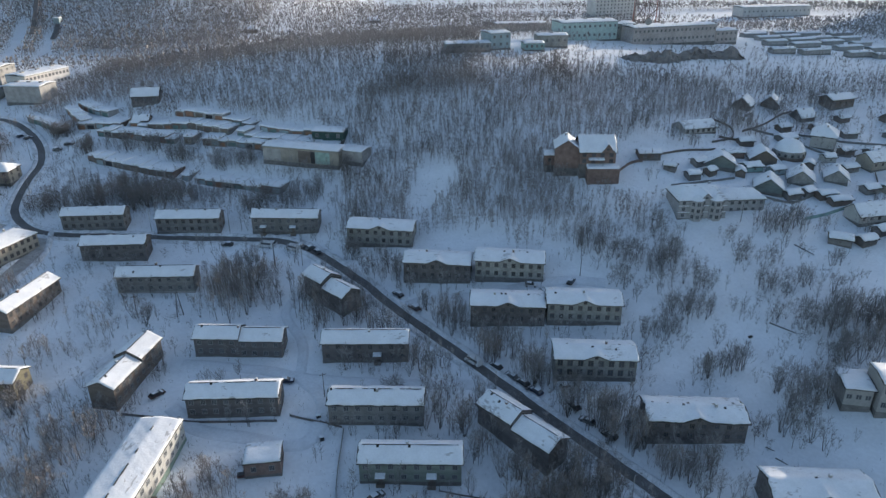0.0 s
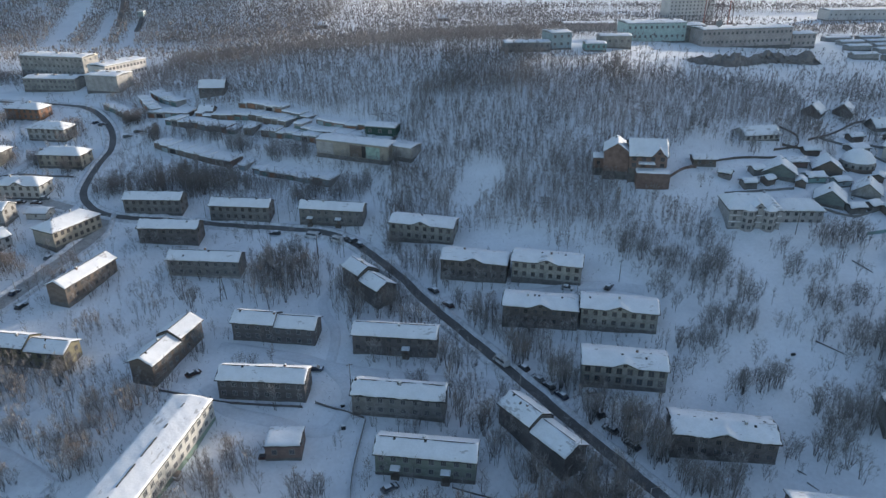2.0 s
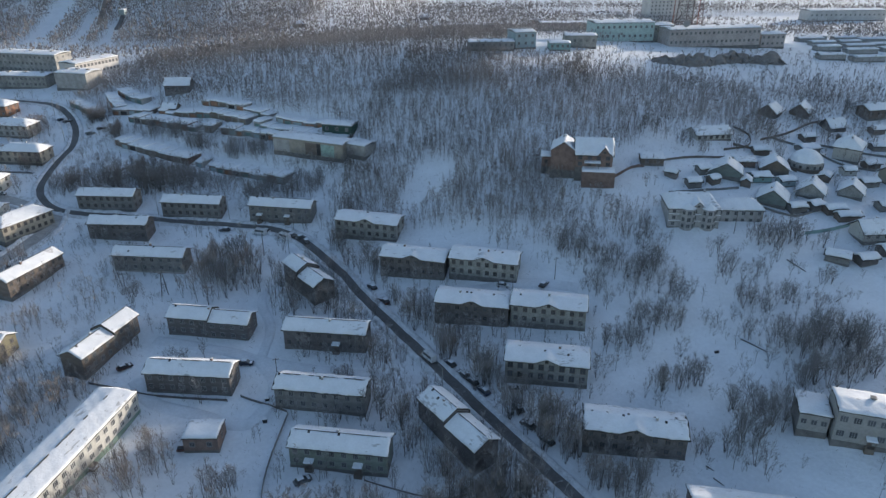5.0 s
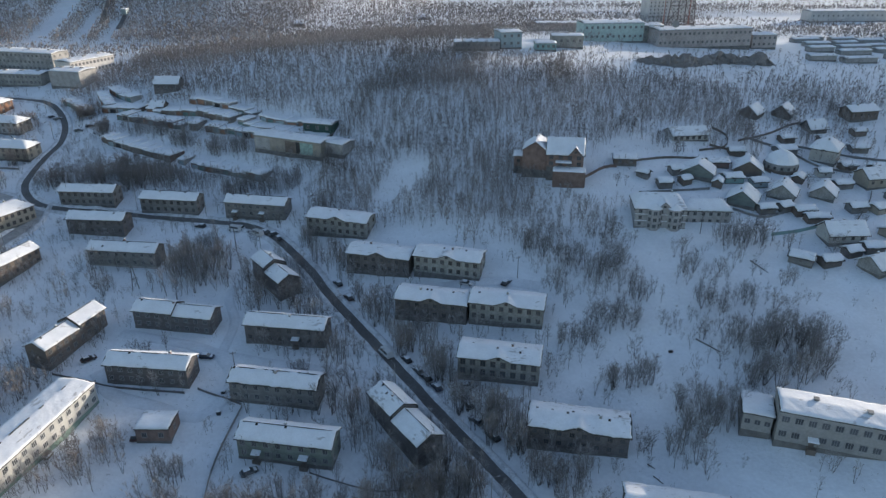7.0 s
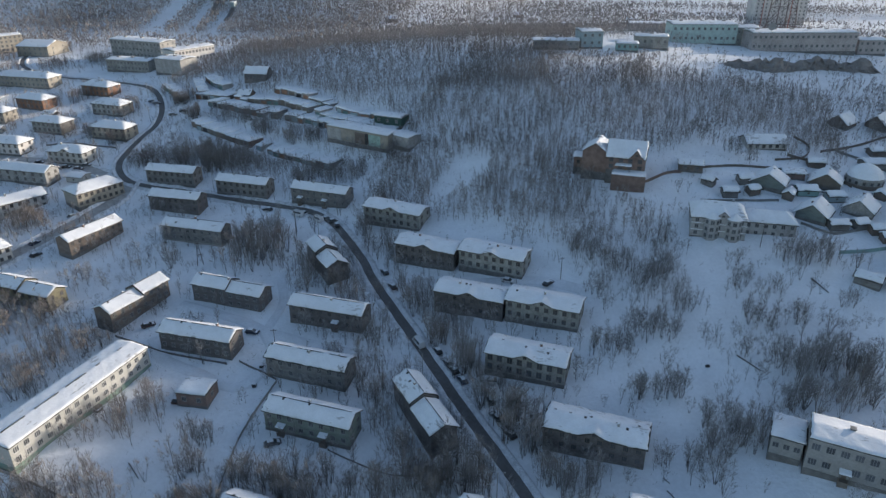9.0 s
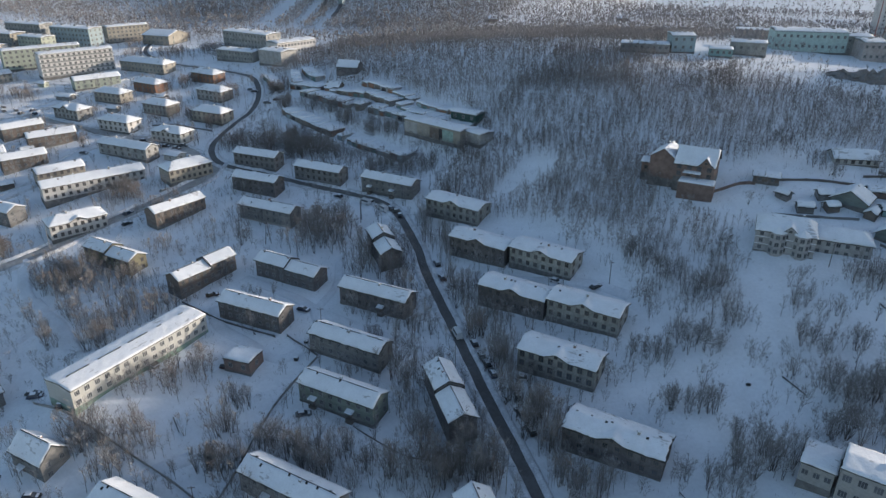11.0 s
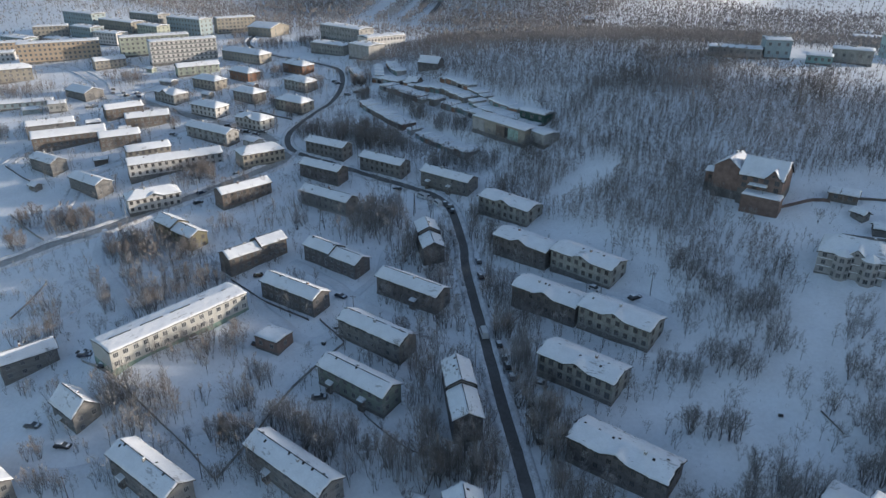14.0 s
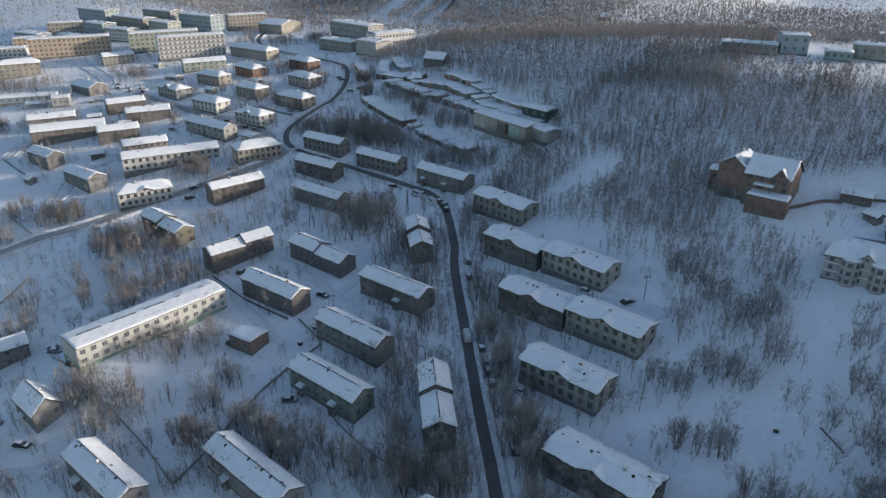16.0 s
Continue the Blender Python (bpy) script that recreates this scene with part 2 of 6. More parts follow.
def height(x, y):
    """The height of the snow surface."""
    x, y = np.atleast_1d(np.asarray(x, float)), np.atleast_1d(np.asarray(y, float))
    s = np.clip((y - 60) / 360, 0, 1)
    z = -6 + 48 * s * s * (3 - 2 * s)
    for by, row in zip(BUMP_Y, BUMPS):
        for bx, w in zip(BUMP_X, row):
            z = z + w * np.exp(-((x - bx) ** 2 + (y - by) ** 2) / (2 * BUMP_R ** 2))
    # long swells of the far plain
    far = np.clip((np.hypot(x, y - 200) - 420) / 500, 0, 1)
    z = z + far * (6 * np.sin(x / 170 + 1.3) * np.sin(y / 140) + 4 * np.sin(x / 90 + y / 130))
    rise = np.clip((y - 490) / 260, 0, 1) * np.clip((-x - 60) / 170, 0, 1)
    z = z + 44 * rise * rise * (3 - 2 * rise)
    # unseen ridge added in the east, its crest height set to shade the valley
    along, side = 0.766 * x + 0.643 * y, -0.643 * x + 0.766 * y
    crest = np.interp(side, (-150, -50, 25, 70, 100, 200, 235, 255, 270), (0, 90, 150, 173, 175, 176, 164, 80, 0))
    z = np.maximum(z, (crest + 60) * np.exp(-((along - 830) / 110) ** 2) - 60)
    # the levelled yard of the long school
    z = z + 4.8 * np.exp(-((x + 69) ** 2 + (y - 97) ** 2) / 420)
    return z


def lumps(x, y):
    """Drifts and trampled unevenness, in metres."""
    return 0.16 * np.sin(x * 0.31 + 1.7 * np.sin(y * 0.13)) * np.sin(y * 0.37 + 1.3 * np.sin(x * 0.11)) + 0.07 * np.sin(x * 1.1 + y * 0.7) * np.sin(y * 0.9 - x * 0.4)


def ground_z(x, y):
    return float(height(x, y)[0] + lumps(x, y))


def axis(a, b, step, out, growth=1.11):
    core = list(np.arange(a, b + 0.1, step))
    lo, hi, d = [a], [b], step
    while hi[-1] - b < out:
        d *= growth
        lo.append(lo[-1] - d)
        hi.append(hi[-1] + d)
    return np.array(lo[:0:-1] + core + hi[1:])


def build_ground():
    xs, ys = axis(-440, 260, 2.6, 3000), axis(40, 460, 2.6, 3000)
    gx, gy = np.meshgrid(xs, ys)
    near = ((np.abs(gx + 90) < 360) & (np.abs(gy - 250) < 220))
    gz = height(gx.ravel(), gy.ravel()) + (lumps(gx, gy) * near).ravel()
    v = np.stack([gx.ravel(), gy.ravel(), gz], 1)
    nx, ny = len(xs), len(ys)
    i = np.arange(nx * ny).reshape(ny, nx)
    f = np.stack([i[:-1, :-1], i[:-1, 1:], i[1:, 1:], i[1:, :-1]], -1).reshape(-1, 4)
    me = bpy.data.meshes.new("ground")
    me.from_pydata(v.tolist(), [], f.tolist())
    me.shade_smooth()
    return tagged(part("ground", me, SNOW), "snow-covered hillside and plain with drifts", "ground", kind="structure")


build_ground()

# ---- roads ----


def smooth_line(points, step=2.0):
    """A Catmull-Rom curve through the points."""
    p = [np.array(q, float) for q in points]
    p = [2 * p[0] - p[1]] + p + [2 * p[-1] - p[-2]]
    out = []
    for a, b, c, d in zip(p, p[1:], p[2:], p[3:]):
        n = max(2, int(np.linalg.norm(c - b) / step))
        for t in np.arange(n) / n:
            out.append(0.5 * (2 * b + (c - a) * t + (2 * a - 5 * b + 4 * c - d) * t * t + (3 * b - a - 3 * c + d) * t ** 3))
    out.append(p[-2])
    return np.array(out)


ROAD_POINTS = []      # x, y, half width: kept clear of trees


def ribbon(line, offsets, lift):
    """A strip along a line: offsets to its side and the height of each above the snow, both walls and top."""
    d = np.gradient(line, axis=0)
    d /= np.linalg.norm(d, axis=1)[:, None]
    side = np.stack([d[:, 1], -d[:, 0]], 1)
    rows = []
    for o, h in zip(offsets, lift):
        q = line + side * o
        rows.append(np.column_stack([q, height(q[:, 0], q[:, 1]) + lumps(q[:, 0], q[:, 1]) + h]))
    v = np.stack(rows, 1).reshape(-1, 3)
    k, n = len(offsets), len(line)
    f = [(i * k + j, i * k + j + 1, (i + 1) * k + j + 1, (i + 1) * k + j) for i in range(n - 1) for j in range(k - 1)]
    g = Geo()
    g.v, g.f = v.tolist(), [q[::-1] for q in f]
    return g


def road(points, half, mat, label, berm=0.0, name="road"):
    line = smooth_line(points)
    ROAD_POINTS.extend((x, y, half + 1.0) for x, y in line[::2])
    g = ribbon(line, (-half - 0.4, -half, -half * 0.5, 0, half * 0.5, half, half + 0.4), (-0.3, 0.2, 0.24, 0.26, 0.24, 0.2, -0.3))
    tagged(part(name, g.mesh(name, True), mat), label, "road", kind="structure")
    if berm:
        for s in (-1, 1):
            e = half + 0.3
            w = 1.9
            j = np.random.RandomState(len(points) + s).rand(len(line)) * 0.35
            b = ribbon(line, [s * (e + o) for o in (-0.5, 0.0, w * 0.35, w * 0.7, w)], (0.1, berm * 0.6, berm, berm * 0.7, -0.25))
            b.v = [(x, y, z + (j[i // 5] if 0 < i % 5 < 4 else 0)) for i, (x, y, z) in enumerate(b.v)]
            if s < 0:
                b.f = [q[::-1] for q in b.f]
            tagged(part("snow_bank", b.mesh("snow_bank", True), DIRTY), "bank of ploughed dirty snow along the road", "snow bank", kind="structure")


MAIN_ROAD = smooth_line([(75.6, 91.6), (47.8, 123.2), (9.2, 163.8), (-16.2, 191.2), (-40.3, 218.7), (-58, 231), (-100.8, 235.4), (-143.6, 235.5), (-167, 250.5), (-176, 291), (-210, 333)])
road([(75.6, 91.6), (47.8, 123.2), (28.6, 143.2), (9.2, 163.8), (-16.2, 191.2), (-25.8, 203.4), (-40.3, 218.7), (-48, 225.5), (-58, 231), (-72.4, 233.9), (-100.8, 235.4), (-127.4, 236), (-143.6, 235.5), (-156, 239), (-167, 250.5),
      (-172.5, 269.7), (-176, 291), (-189, 312.4), (-210, 333), (-230, 341.5), (-263, 346.5), (-306, 352), (-345, 372), (-380, 420)], 1.5, ASPHALT, "dark wet asphalt road winding down through the snow", 0.5)
road([(-150, 235), (-146.5, 224), (-147, 212), (-152, 186), (-157, 165), (-163.5, 143), (-171, 127), (-174, 112), (-182, 90)], 3.0, SLUSH, "slushy street with snowy edges below the town", 0.9)
road([(-300, 352), (-300, 300), (-300, 236), (-340, 246), (-385, 253), (-414, 247.7), (-440, 225)], 2.6, PACKED, "snow-packed street between the apartment blocks", 0.4)
road([(16.2, 151.6), (10, 156.2), (-3, 157), (-20, 157.5), (-38, 159.6), (-52, 163), (-75, 166)], 1.8, PACKED, "trodden snow lane between the wooden houses")
road([(-11.6, 190.9), (-6, 193.6), (10, 194), (29, 197.6), (40, 198.5), (52, 196)], 2.0, PACKED, "snowy side lane in front of the rendered houses")
road([(-40, 160), (-32, 150), (-34.5, 136), (-50, 137.5), (-63, 140.4), (-72, 148)], 1.9, PACKED, "trodden yard lane beside the wooden houses")
road([(-48.5, 220), (-46, 205), (-50, 190), (-42, 175), (-40, 160)], 1.4, PACKED, "narrow snow track between the trees", name="path")
road([(-60, 60), (-47, 70), (-36, 92), (-22, 108)], 2.0, PACKED, "snow-covered yard drive beside the houses")
road([(-139, 114), (-123.5, 127.5), (-112, 140.8), (-104.8, 155.1), (-96, 170)], 1.2, PACKED, "trodden footpath through the thicket", name="path")
road([(-113.4, 84.4), (-118, 104.3), (-120.8, 121.8), (-135, 128)], 1.2, PACKED, "trodden footpath above the school", name="path")
road([(-166, 265), (-155, 283), (-120, 273), (-90, 264)], 1.6, PACKED, "snow track to the garages", name="path")
road([(-163, 144), (-140, 128), (-112, 120), (-95, 112)], 2.2, PACKED, "snow-packed drive below the street")
road([(-165.5, 238.5), (-180, 241.5), (-197, 243.5), (-215, 240), (-256, 238.5), (-296, 240)], 2.4, SLUSH, "slushy town street between villas and wooden houses", 0.4)
road([(-200, 243), (-206, 262), (-207, 285), (-232, 312), (-240, 338)], 1.8, PACKED, "snowy lane between the villas", 0.3)
road([(-218, 240), (-222, 215), (-214, 190), (-215, 165), (-200, 148), (-190, 130)], 1.8, PACKED, "snowy lane between the town houses", 0.3)
road([(-262, 238), (-262, 205), (-272, 175), (-262, 150)], 1.6, PACKED, "narrow snowy lane in the town", 0.25)
road([(-300, 300), (-340, 285), (-372, 290), (-392, 330), (-430, 350), (-480, 352)], 2.2, PACKED, "snow-packed street along the apartment blocks", 0.3)

# ---- houses ----
HOUSES = []           # x, y, heading, length, width, group
FOOTPRINTS = []       # x, y, cos, sin, half length, half width: kept clear of trees


def claim(x, y, heading, length, width):
    a = radians(heading)
    FOOTPRINTS.append((x, y, math.cos(a), math.sin(a), length / 2 + 0.8, width / 2 + 0.8))


def lattice(xs, zs, open_cells, y0, y1):
    """A flat frame in one piece: a grid of bars with some cells left open."""
    g = Geo()
    nx, nz = len(xs), len(zs)
    g.v = [(x, y, z) for y in (y0, y1) for z in zs for x in xs]
    at = lambda i, j, k: k * nx * nz + j * nx + i
    solid = lambda i, j: 0 <= i < nx - 1 and 0 <= j < nz - 1 and (i, j) not in open_cells
    for i in range(nx - 1):
        for j in range(nz - 1):
            if not solid(i, j):
                continue
            g.f += [(at(i, j, 0), at(i + 1, j, 0), at(i + 1, j + 1, 0), at(i, j + 1, 0)), (at(i, j + 1, 1), at(i + 1, j + 1, 1), at(i + 1, j, 1), at(i, j, 1))]
            for di, dj, p, q in ((-1, 0, (0, 1), (0, 0)), (1, 0, (1, 0), (1, 1)), (0, -1, (0, 0), (1, 0)), (0, 1, (1, 1), (0, 1))):
                if not solid(i + di, j + dj):
                    a, b = (i + p[0], j + p[1]), (i + q[0], j + q[1])
                    g.f.append((at(*a, 0), at(*a, 1), at(*b, 1), at(*b, 0)))
    return g


def window_meshes(w, h, bars):
    """Casing with mullions in one piece, and the pane behind it; the wall lies at y = 0, outside is -y."""
    t, xs = 0.1, [-w / 2 - 0.1, -w / 2]
    for i in range(1, bars + 1):
        u = -w / 2 + w * i / (bars + 1)
        xs += [u - 0.035, u + 0.035]
    xs += [w / 2, w / 2 + t]
    f = lattice(xs, [-h / 2 - t, -h / 2, h / 2, h / 2 + t], {(i, 1) for i in range(1, len(xs) - 1, 2)}, -0.08, 0.02)
    p = Geo().box(-w / 2 - 0.02, -0.02, -h / 2 - 0.02, w / 2 + 0.02, 0.015, h / 2 + 0.02)
    fm, pm = f.mesh("window"), p.mesh("pane")
    pm.materials.append(GLASS)
    return fm, pm


def far_window_mesh(w, h, bars):
    """A window in one piece for the far houses: the glazed cells sunk behind the casing."""
    t, xs = 0.1, [-w / 2 - 0.1, -w / 2]
    for i in range(1, bars + 1):
        u = -w / 2 + w * i / (bars + 1)
        xs += [u - 0.035, u + 0.035]
    xs += [w / 2, w / 2 + t]
    zs = [-h / 2 - t, -h / 2, h / 2, h / 2 + t]
    g = lattice(xs, zs, {(i, 1) for i in range(1, len(xs) - 1, 2)}, -0.08, -0.01)
    n, k = len(g.f), len(xs) * 4
    g.f += [(k + len(xs) + i, k + len(xs) + i + 1, k + 2 * len(xs) + i + 1, k + 2 * len(xs) + i) for i in range(1, len(xs) - 1, 2)]
    me = g.mesh("window")
    for p in me.polygons[n:]:
        p.material_index = 1
    return me, None


WINDOWS = {}


def window(parent, x, y, z, turn, w=1.2, h=1.4, bars=2, mat=None, pane=True):
    """One window on a wall: the frame, and the pane under it."""
    mat = mat or TRIM
    key = (w, h, bars, mat.name, pane)
    if key not in WINDOWS:
        fm, pm = window_meshes(w, h, bars) if pane else far_window_mesh(w, h, bars)
        fm.materials.append(mat)
        if not pane:
            fm.materials.append(HAZED_GLASS)
        WINDOWS[key] = fm, pm
    fm, pm = WINDOWS[key]
    ob = part("window", fm, None, parent, at=pose(x, y, z, 0, 0, turn))
    if pane:
        part("pane", pm, None, ob)
    return ob


def roof_height(u, v, L, W, rise, hip, ped, steps):
    """The roof's surface over its eaves at u along and v across."""
    z = rise * (1 - np.abs(v) / (W / 2))
    if hip:
        z = np.minimum(z, (L / 2 - np.abs(u)) * rise / hip)
    if ped:
        uc, pw, ph = ped
        z = np.where((np.abs(u - uc) < pw / 2 + 0.3) & (v < 0.5), np.maximum(z, ph * (1 - np.abs(u - uc) / (pw / 2))), z)
    for us, dz in steps:
        z = z + np.where(u > us, dz, 0)
    return z


def roof_sheet(L, W, rise, hip, ped, steps, over, cell, lift, thick, rough, seed, holes=0.0):
    """A layer on the roof; rough: raggedness of its edges and surface in metres."""
    rs = np.random.RandomState(seed)
    nu, nv = max(4, int((L + 2 * over) / cell)), 2 * max(2, int((W / 2 + over) / cell))
    us, vs = np.linspace(-L / 2 - over, L / 2 + over, nu + 1), np.linspace(-W / 2 - over, W / 2 + over, nv + 1)
    for s, _ in steps:
        k = int(np.abs(us - s).argmin())
        us[k], us[k - 1] = s + 0.01, s - 0.01
    u, v = np.meshgrid(us, vs)
    if rough:
        ph = rs.rand(8) * 6.28
        ripple = np.sin(u * 0.9 + ph[0]) * 0.5 + np.sin(u * 2.1 + ph[1]) * 0.3 + np.sin(u * 4.3 + ph[2]) * 0.3 + rs.randn(*u.shape) * 0.25
        v[0] += np.clip(0.25 + 0.3 * ripple[0], -0.1, 1.1) * rough * 2
        v[-1] -= np.clip(0.25 + 0.3 * ripple[-1], -0.1, 1.1) * rough * 2
        u[:, 0] += np.abs(rs.randn(nv + 1)) * rough
        u[:, -1] -= np.abs(rs.randn(nv + 1)) * rough
    z = roof_height(u, v, L, W, rise, hip, ped, steps) + lift
    top = z + thick
    if rough:
        top = top + rough * (0.35 * np.sin(u * 0.7 + ph[3]) * np.sin(v * 0.9 + ph[4]) + 0.3 * np.sin(u * 1.9 + ph[5]) * np.sin(v * 1.7 + ph[6]) + 0.12 * rs.randn(*u.shape))
        top = np.maximum(top, z + 0.03)
        edge = np.zeros_like(top)
        edge[0], edge[-1], edge[:, 0], edge[:, -1] = 1, 1, 1, 1
        top = top - edge * thick * 0.35
    k = (nu + 1) * (nv + 1)
    g = Geo()
    g.v = np.stack([np.r_[u.ravel(), u.ravel()], np.r_[v.ravel(), v.ravel()], np.r_[top.ravel(), z.ravel()]], 1).tolist()
    drop = np.zeros((nv, nu), bool)
    if holes:
        mid = (vs[:-1] + vs[1:]) / 2
        near_ridge = np.exp(-((np.abs(mid) - 0.3) / 0.8) ** 2)[:, None] * np.ones((1, nu))
        run = np.repeat(rs.rand(nu // 3 + 2), 3)[:nu][None]
        drop = (rs.rand(nv, nu) < 0.45 * holes * (0.012 + 1.3 * near_ridge * (run > 0.62)))
        drop[0] = drop[-1] = False
        drop[:, 0] = drop[:, -1] = False
    if rough:
        for s, _ in steps:
            drop[:, int(np.abs(us - s - 0.01).argmin()) - 1] = True
    i = np.arange(k).reshape(nv + 1, nu + 1)
    q = np.stack([i[:-1, :-1], i[:-1, 1:], i[1:, 1:], i[1:, :-1]], -1)
    g.f = q[~drop].tolist() + (q.reshape(-1, 4)[:, ::-1] + k).tolist()
    for ring in (i[0], i[-1][::-1], i[:, 0][::-1], i[:, -1]):
        g.f += [(int(b), int(a), int(a) + k, int(b) + k) for a, b in zip(ring[:-1], ring[1:])]
    return g


def roof_pipe(parent, u, v, z, mat, h=1.3):
    g = Geo().box(u - 0.3, v - 0.3, z - 0.8, u + 0.3, v + 0.3, z + h).box(u - 0.36, v - 0.36, z + h, u + 0.36, v + 0.36, z + h + 0.1)
    c = part("chimney", g, mat, parent)
    part("snow_cap", Geo().hull([(u - .33, v - .33, z + h + .1), (u + .33, v - .33, z + h + .1), (u + .33, v + .33, z + h + .1), (u - .33, v + .33, z + h + .1)],
                                [(u - .2, v - .2, z + h + .28), (u + .2, v - .2, z + h + .28), (u + .2, v + .2, z + h + .28), (u - .2, v + .2, z + h + .28)]), ROOF_SNOW, c)


SEED = [100]


def house(x, y, heading, L, label, W=9.5, eave=6.3, rise=2.4, hip=0.0, ped=None, steps=(), wall=None, trim=None, bays=8, storeys=2, ends=2, pane=True, win=(1.1, 1.35, 2),
          porches=(), pipes=1, name="house", category="house", group="", snow=0.32, holes=0.06, rough=0.12, cell=0.62, z=None, back=False, plinth=None, over=0.55, first=0.6):
    """A house with its front towards local -y; parts: wall, plinth, roof, snow, windows, chimneys, porches."""
    SEED[0] += 1
    seed = SEED[0]
    rs = random.Random(seed)
    if ped and not hip and group == G1:
        rise = 1.4
    claim(x, y, heading, L, W)
    HOUSES.append((x, y, heading, L, W, group))
    z = ground_z(x, y) if z is None else z
    z -= 0.3
    h = thing(name, x, y, z, heading, label, category, group)
    wall = wall or DARK_WOOD
    g = Geo()
    cuts = [-L / 2] + [s for s, _ in steps] + [L / 2]
    dz = 0.0
    for k, (a, b) in enumerate(zip(cuts, cuts[1:])):
        if k:
            dz += steps[k - 1][1]
        e = eave + dz
        if hip:
            g.box(a, -W / 2, first, b, W / 2, e)
        else:
            ring = lambda u: [(u, -W / 2, first), (u, W / 2, first), (u, W / 2, e), (u, 0, e + rise - 0.05), (u, -W / 2, e)]
            g.hull(ring(a), ring(b))
    if ped:
        uc, pw, ph = ped
        d = W / 2 * (1 - ph / rise) if ph < rise else 0.3
        g.hull([(uc - pw / 2, -W / 2 - 0.04, eave - 0.3), (uc + pw / 2, -W / 2 - 0.04, eave - 0.3), (uc, -W / 2 - 0.04, eave + ph - 0.1)],
               [(uc - pw / 2, -d, eave - 0.3), (uc + pw / 2, -d, eave - 0.3), (uc, -d, eave + ph - 0.1)])
    part("wall", g, wall, h)
    part("plinth", Geo().box(-L / 2 - 0.08, -W / 2 - 0.08, -3.5, L / 2 + 0.08, W / 2 + 0.08, first), plinth or PLINTH, h)
    part("roof", roof_sheet(L, W, rise, hip, ped, steps, over, 0.9 if ped or hip else 2.4, eave - 0.02, 0.14, 0, seed), ROOF_DARK, h)
    if snow:
        sm = roof_sheet(L, W, rise, hip, ped, steps, over - 0.05, cell, eave + 0.1, snow, rough, seed, holes)
        part("snow_cover", sm.mesh("snow_cover", True), ROOF_SNOW, h, "thick snow lying on the roof")
    if group == G1 and not ped:
        dz = 0.0
        for k, (a, b) in enumerate(zip(cuts, cuts[1:])):
            dz += steps[k - 1][1] if k else 0.0
            part("ridge_board", Geo().box(a + 0.5, -0.14, eave + rise + dz - 0.1, b - 0.6, 0.05, eave + rise + dz + snow + 0.13), ROOF_DARK, h)
    storey = (eave - first) / storeys
    w, hh, bars = win
    for r in range(storeys):
        zz = first + storey * (r + 0.52)
        for i in range(bays):
            u = -L / 2 + L * (i + 0.5) / bays + (rs.random() - 0.5) * 0.15
            off = sum(d for s, d in steps if u > s)
            if any(abs(u - p) < 1.0 for p in porches) and r == 0:
                continue
            window(h, u, -W / 2, zz + off, 0, w, hh, bars, trim, pane)
            if back:
                window(h, u, W / 2, zz + off, 180, w, hh, bars, trim, pane)
        for j in range(ends):
            v = -W / 2 + W * (j + 0.5) / ends
            window(h, L / 2, v, zz + sum(d for _, d in steps), 90, w, hh, bars, trim, pane)
            if back:
                window(h, -L / 2, v, zz, -90, w, hh, bars, trim, pane)
    if ped:
        window(h, ped[0], -W / 2 - 0.04, eave + ped[2] * 0.32, 0, 0.8, 0.7, 1, trim, pane)
    for i in range(pipes):
        u = -L / 2 + L * (i + 0.5 + (rs.random() - 0.5) * 0.5) / pipes
        v = rs.choice((-0.6, 0.5, 0.9))
        roof_pipe(h, u, v, eave + float(roof_height(np.array(u), np.array(v), L, W, rise, hip, ped, steps)), BRICK if rs.random() < 0.5 else CONCRETE, 0.7 + rs.random() * 0.5)
    for p in porches:
        porch(h, p, -W / 2, first, wall)
    return h


def porch(parent, u, v, first, wall):
    c = part("porch", Geo().box(u - 1.0, v - 1.3, -1.5, u + 1.0, v - 0.02, first - 0.1).box(u - 1.0, v - 1.3, first - 0.1, u - 0.88, v - 1.18, 2.6).box(u + 0.88, v - 1.3, first - 0.1, u + 1.0, v - 1.18, 2.6)
             .hull([(u - 1.2, v - 1.5, 2.55), (u + 1.2, v - 1.5, 2.55), (u + 1.2, v - 0.02, 2.85), (u - 1.2, v - 0.02, 2.85)], [(u - 1.2, v - 1.5, 2.67), (u + 1.2, v - 1.5, 2.67), (u + 1.2, v - 0.02, 2.97), (u - 1.2, v - 0.02, 2.97)]), TRIM_DARK, parent)
    part("door", Geo().box(u - 0.5, v - 0.08, first - 0.1, u + 0.5, v - 0.025, 2.45), BROWN_WOOD, parent)
    part("snow_cap", Geo().hull([(u - 1.22, v - 1.52, 2.68), (u + 1.22, v - 1.52, 2.68), (u + 1.22, v - 0.02, 2.98), (u - 1.22, v - 0.02, 2.98)],
                                [(u - 1.1, v - 1.35, 2.95), (u + 1.1, v - 1.35, 2.95), (u + 1.1, v - 0.02, 3.25), (u - 1.1, v - 0.02, 3.25)]), ROOF_SNOW, c)


G1 = "two-storey houses of the quarter"
W2 = dict(group=G1)
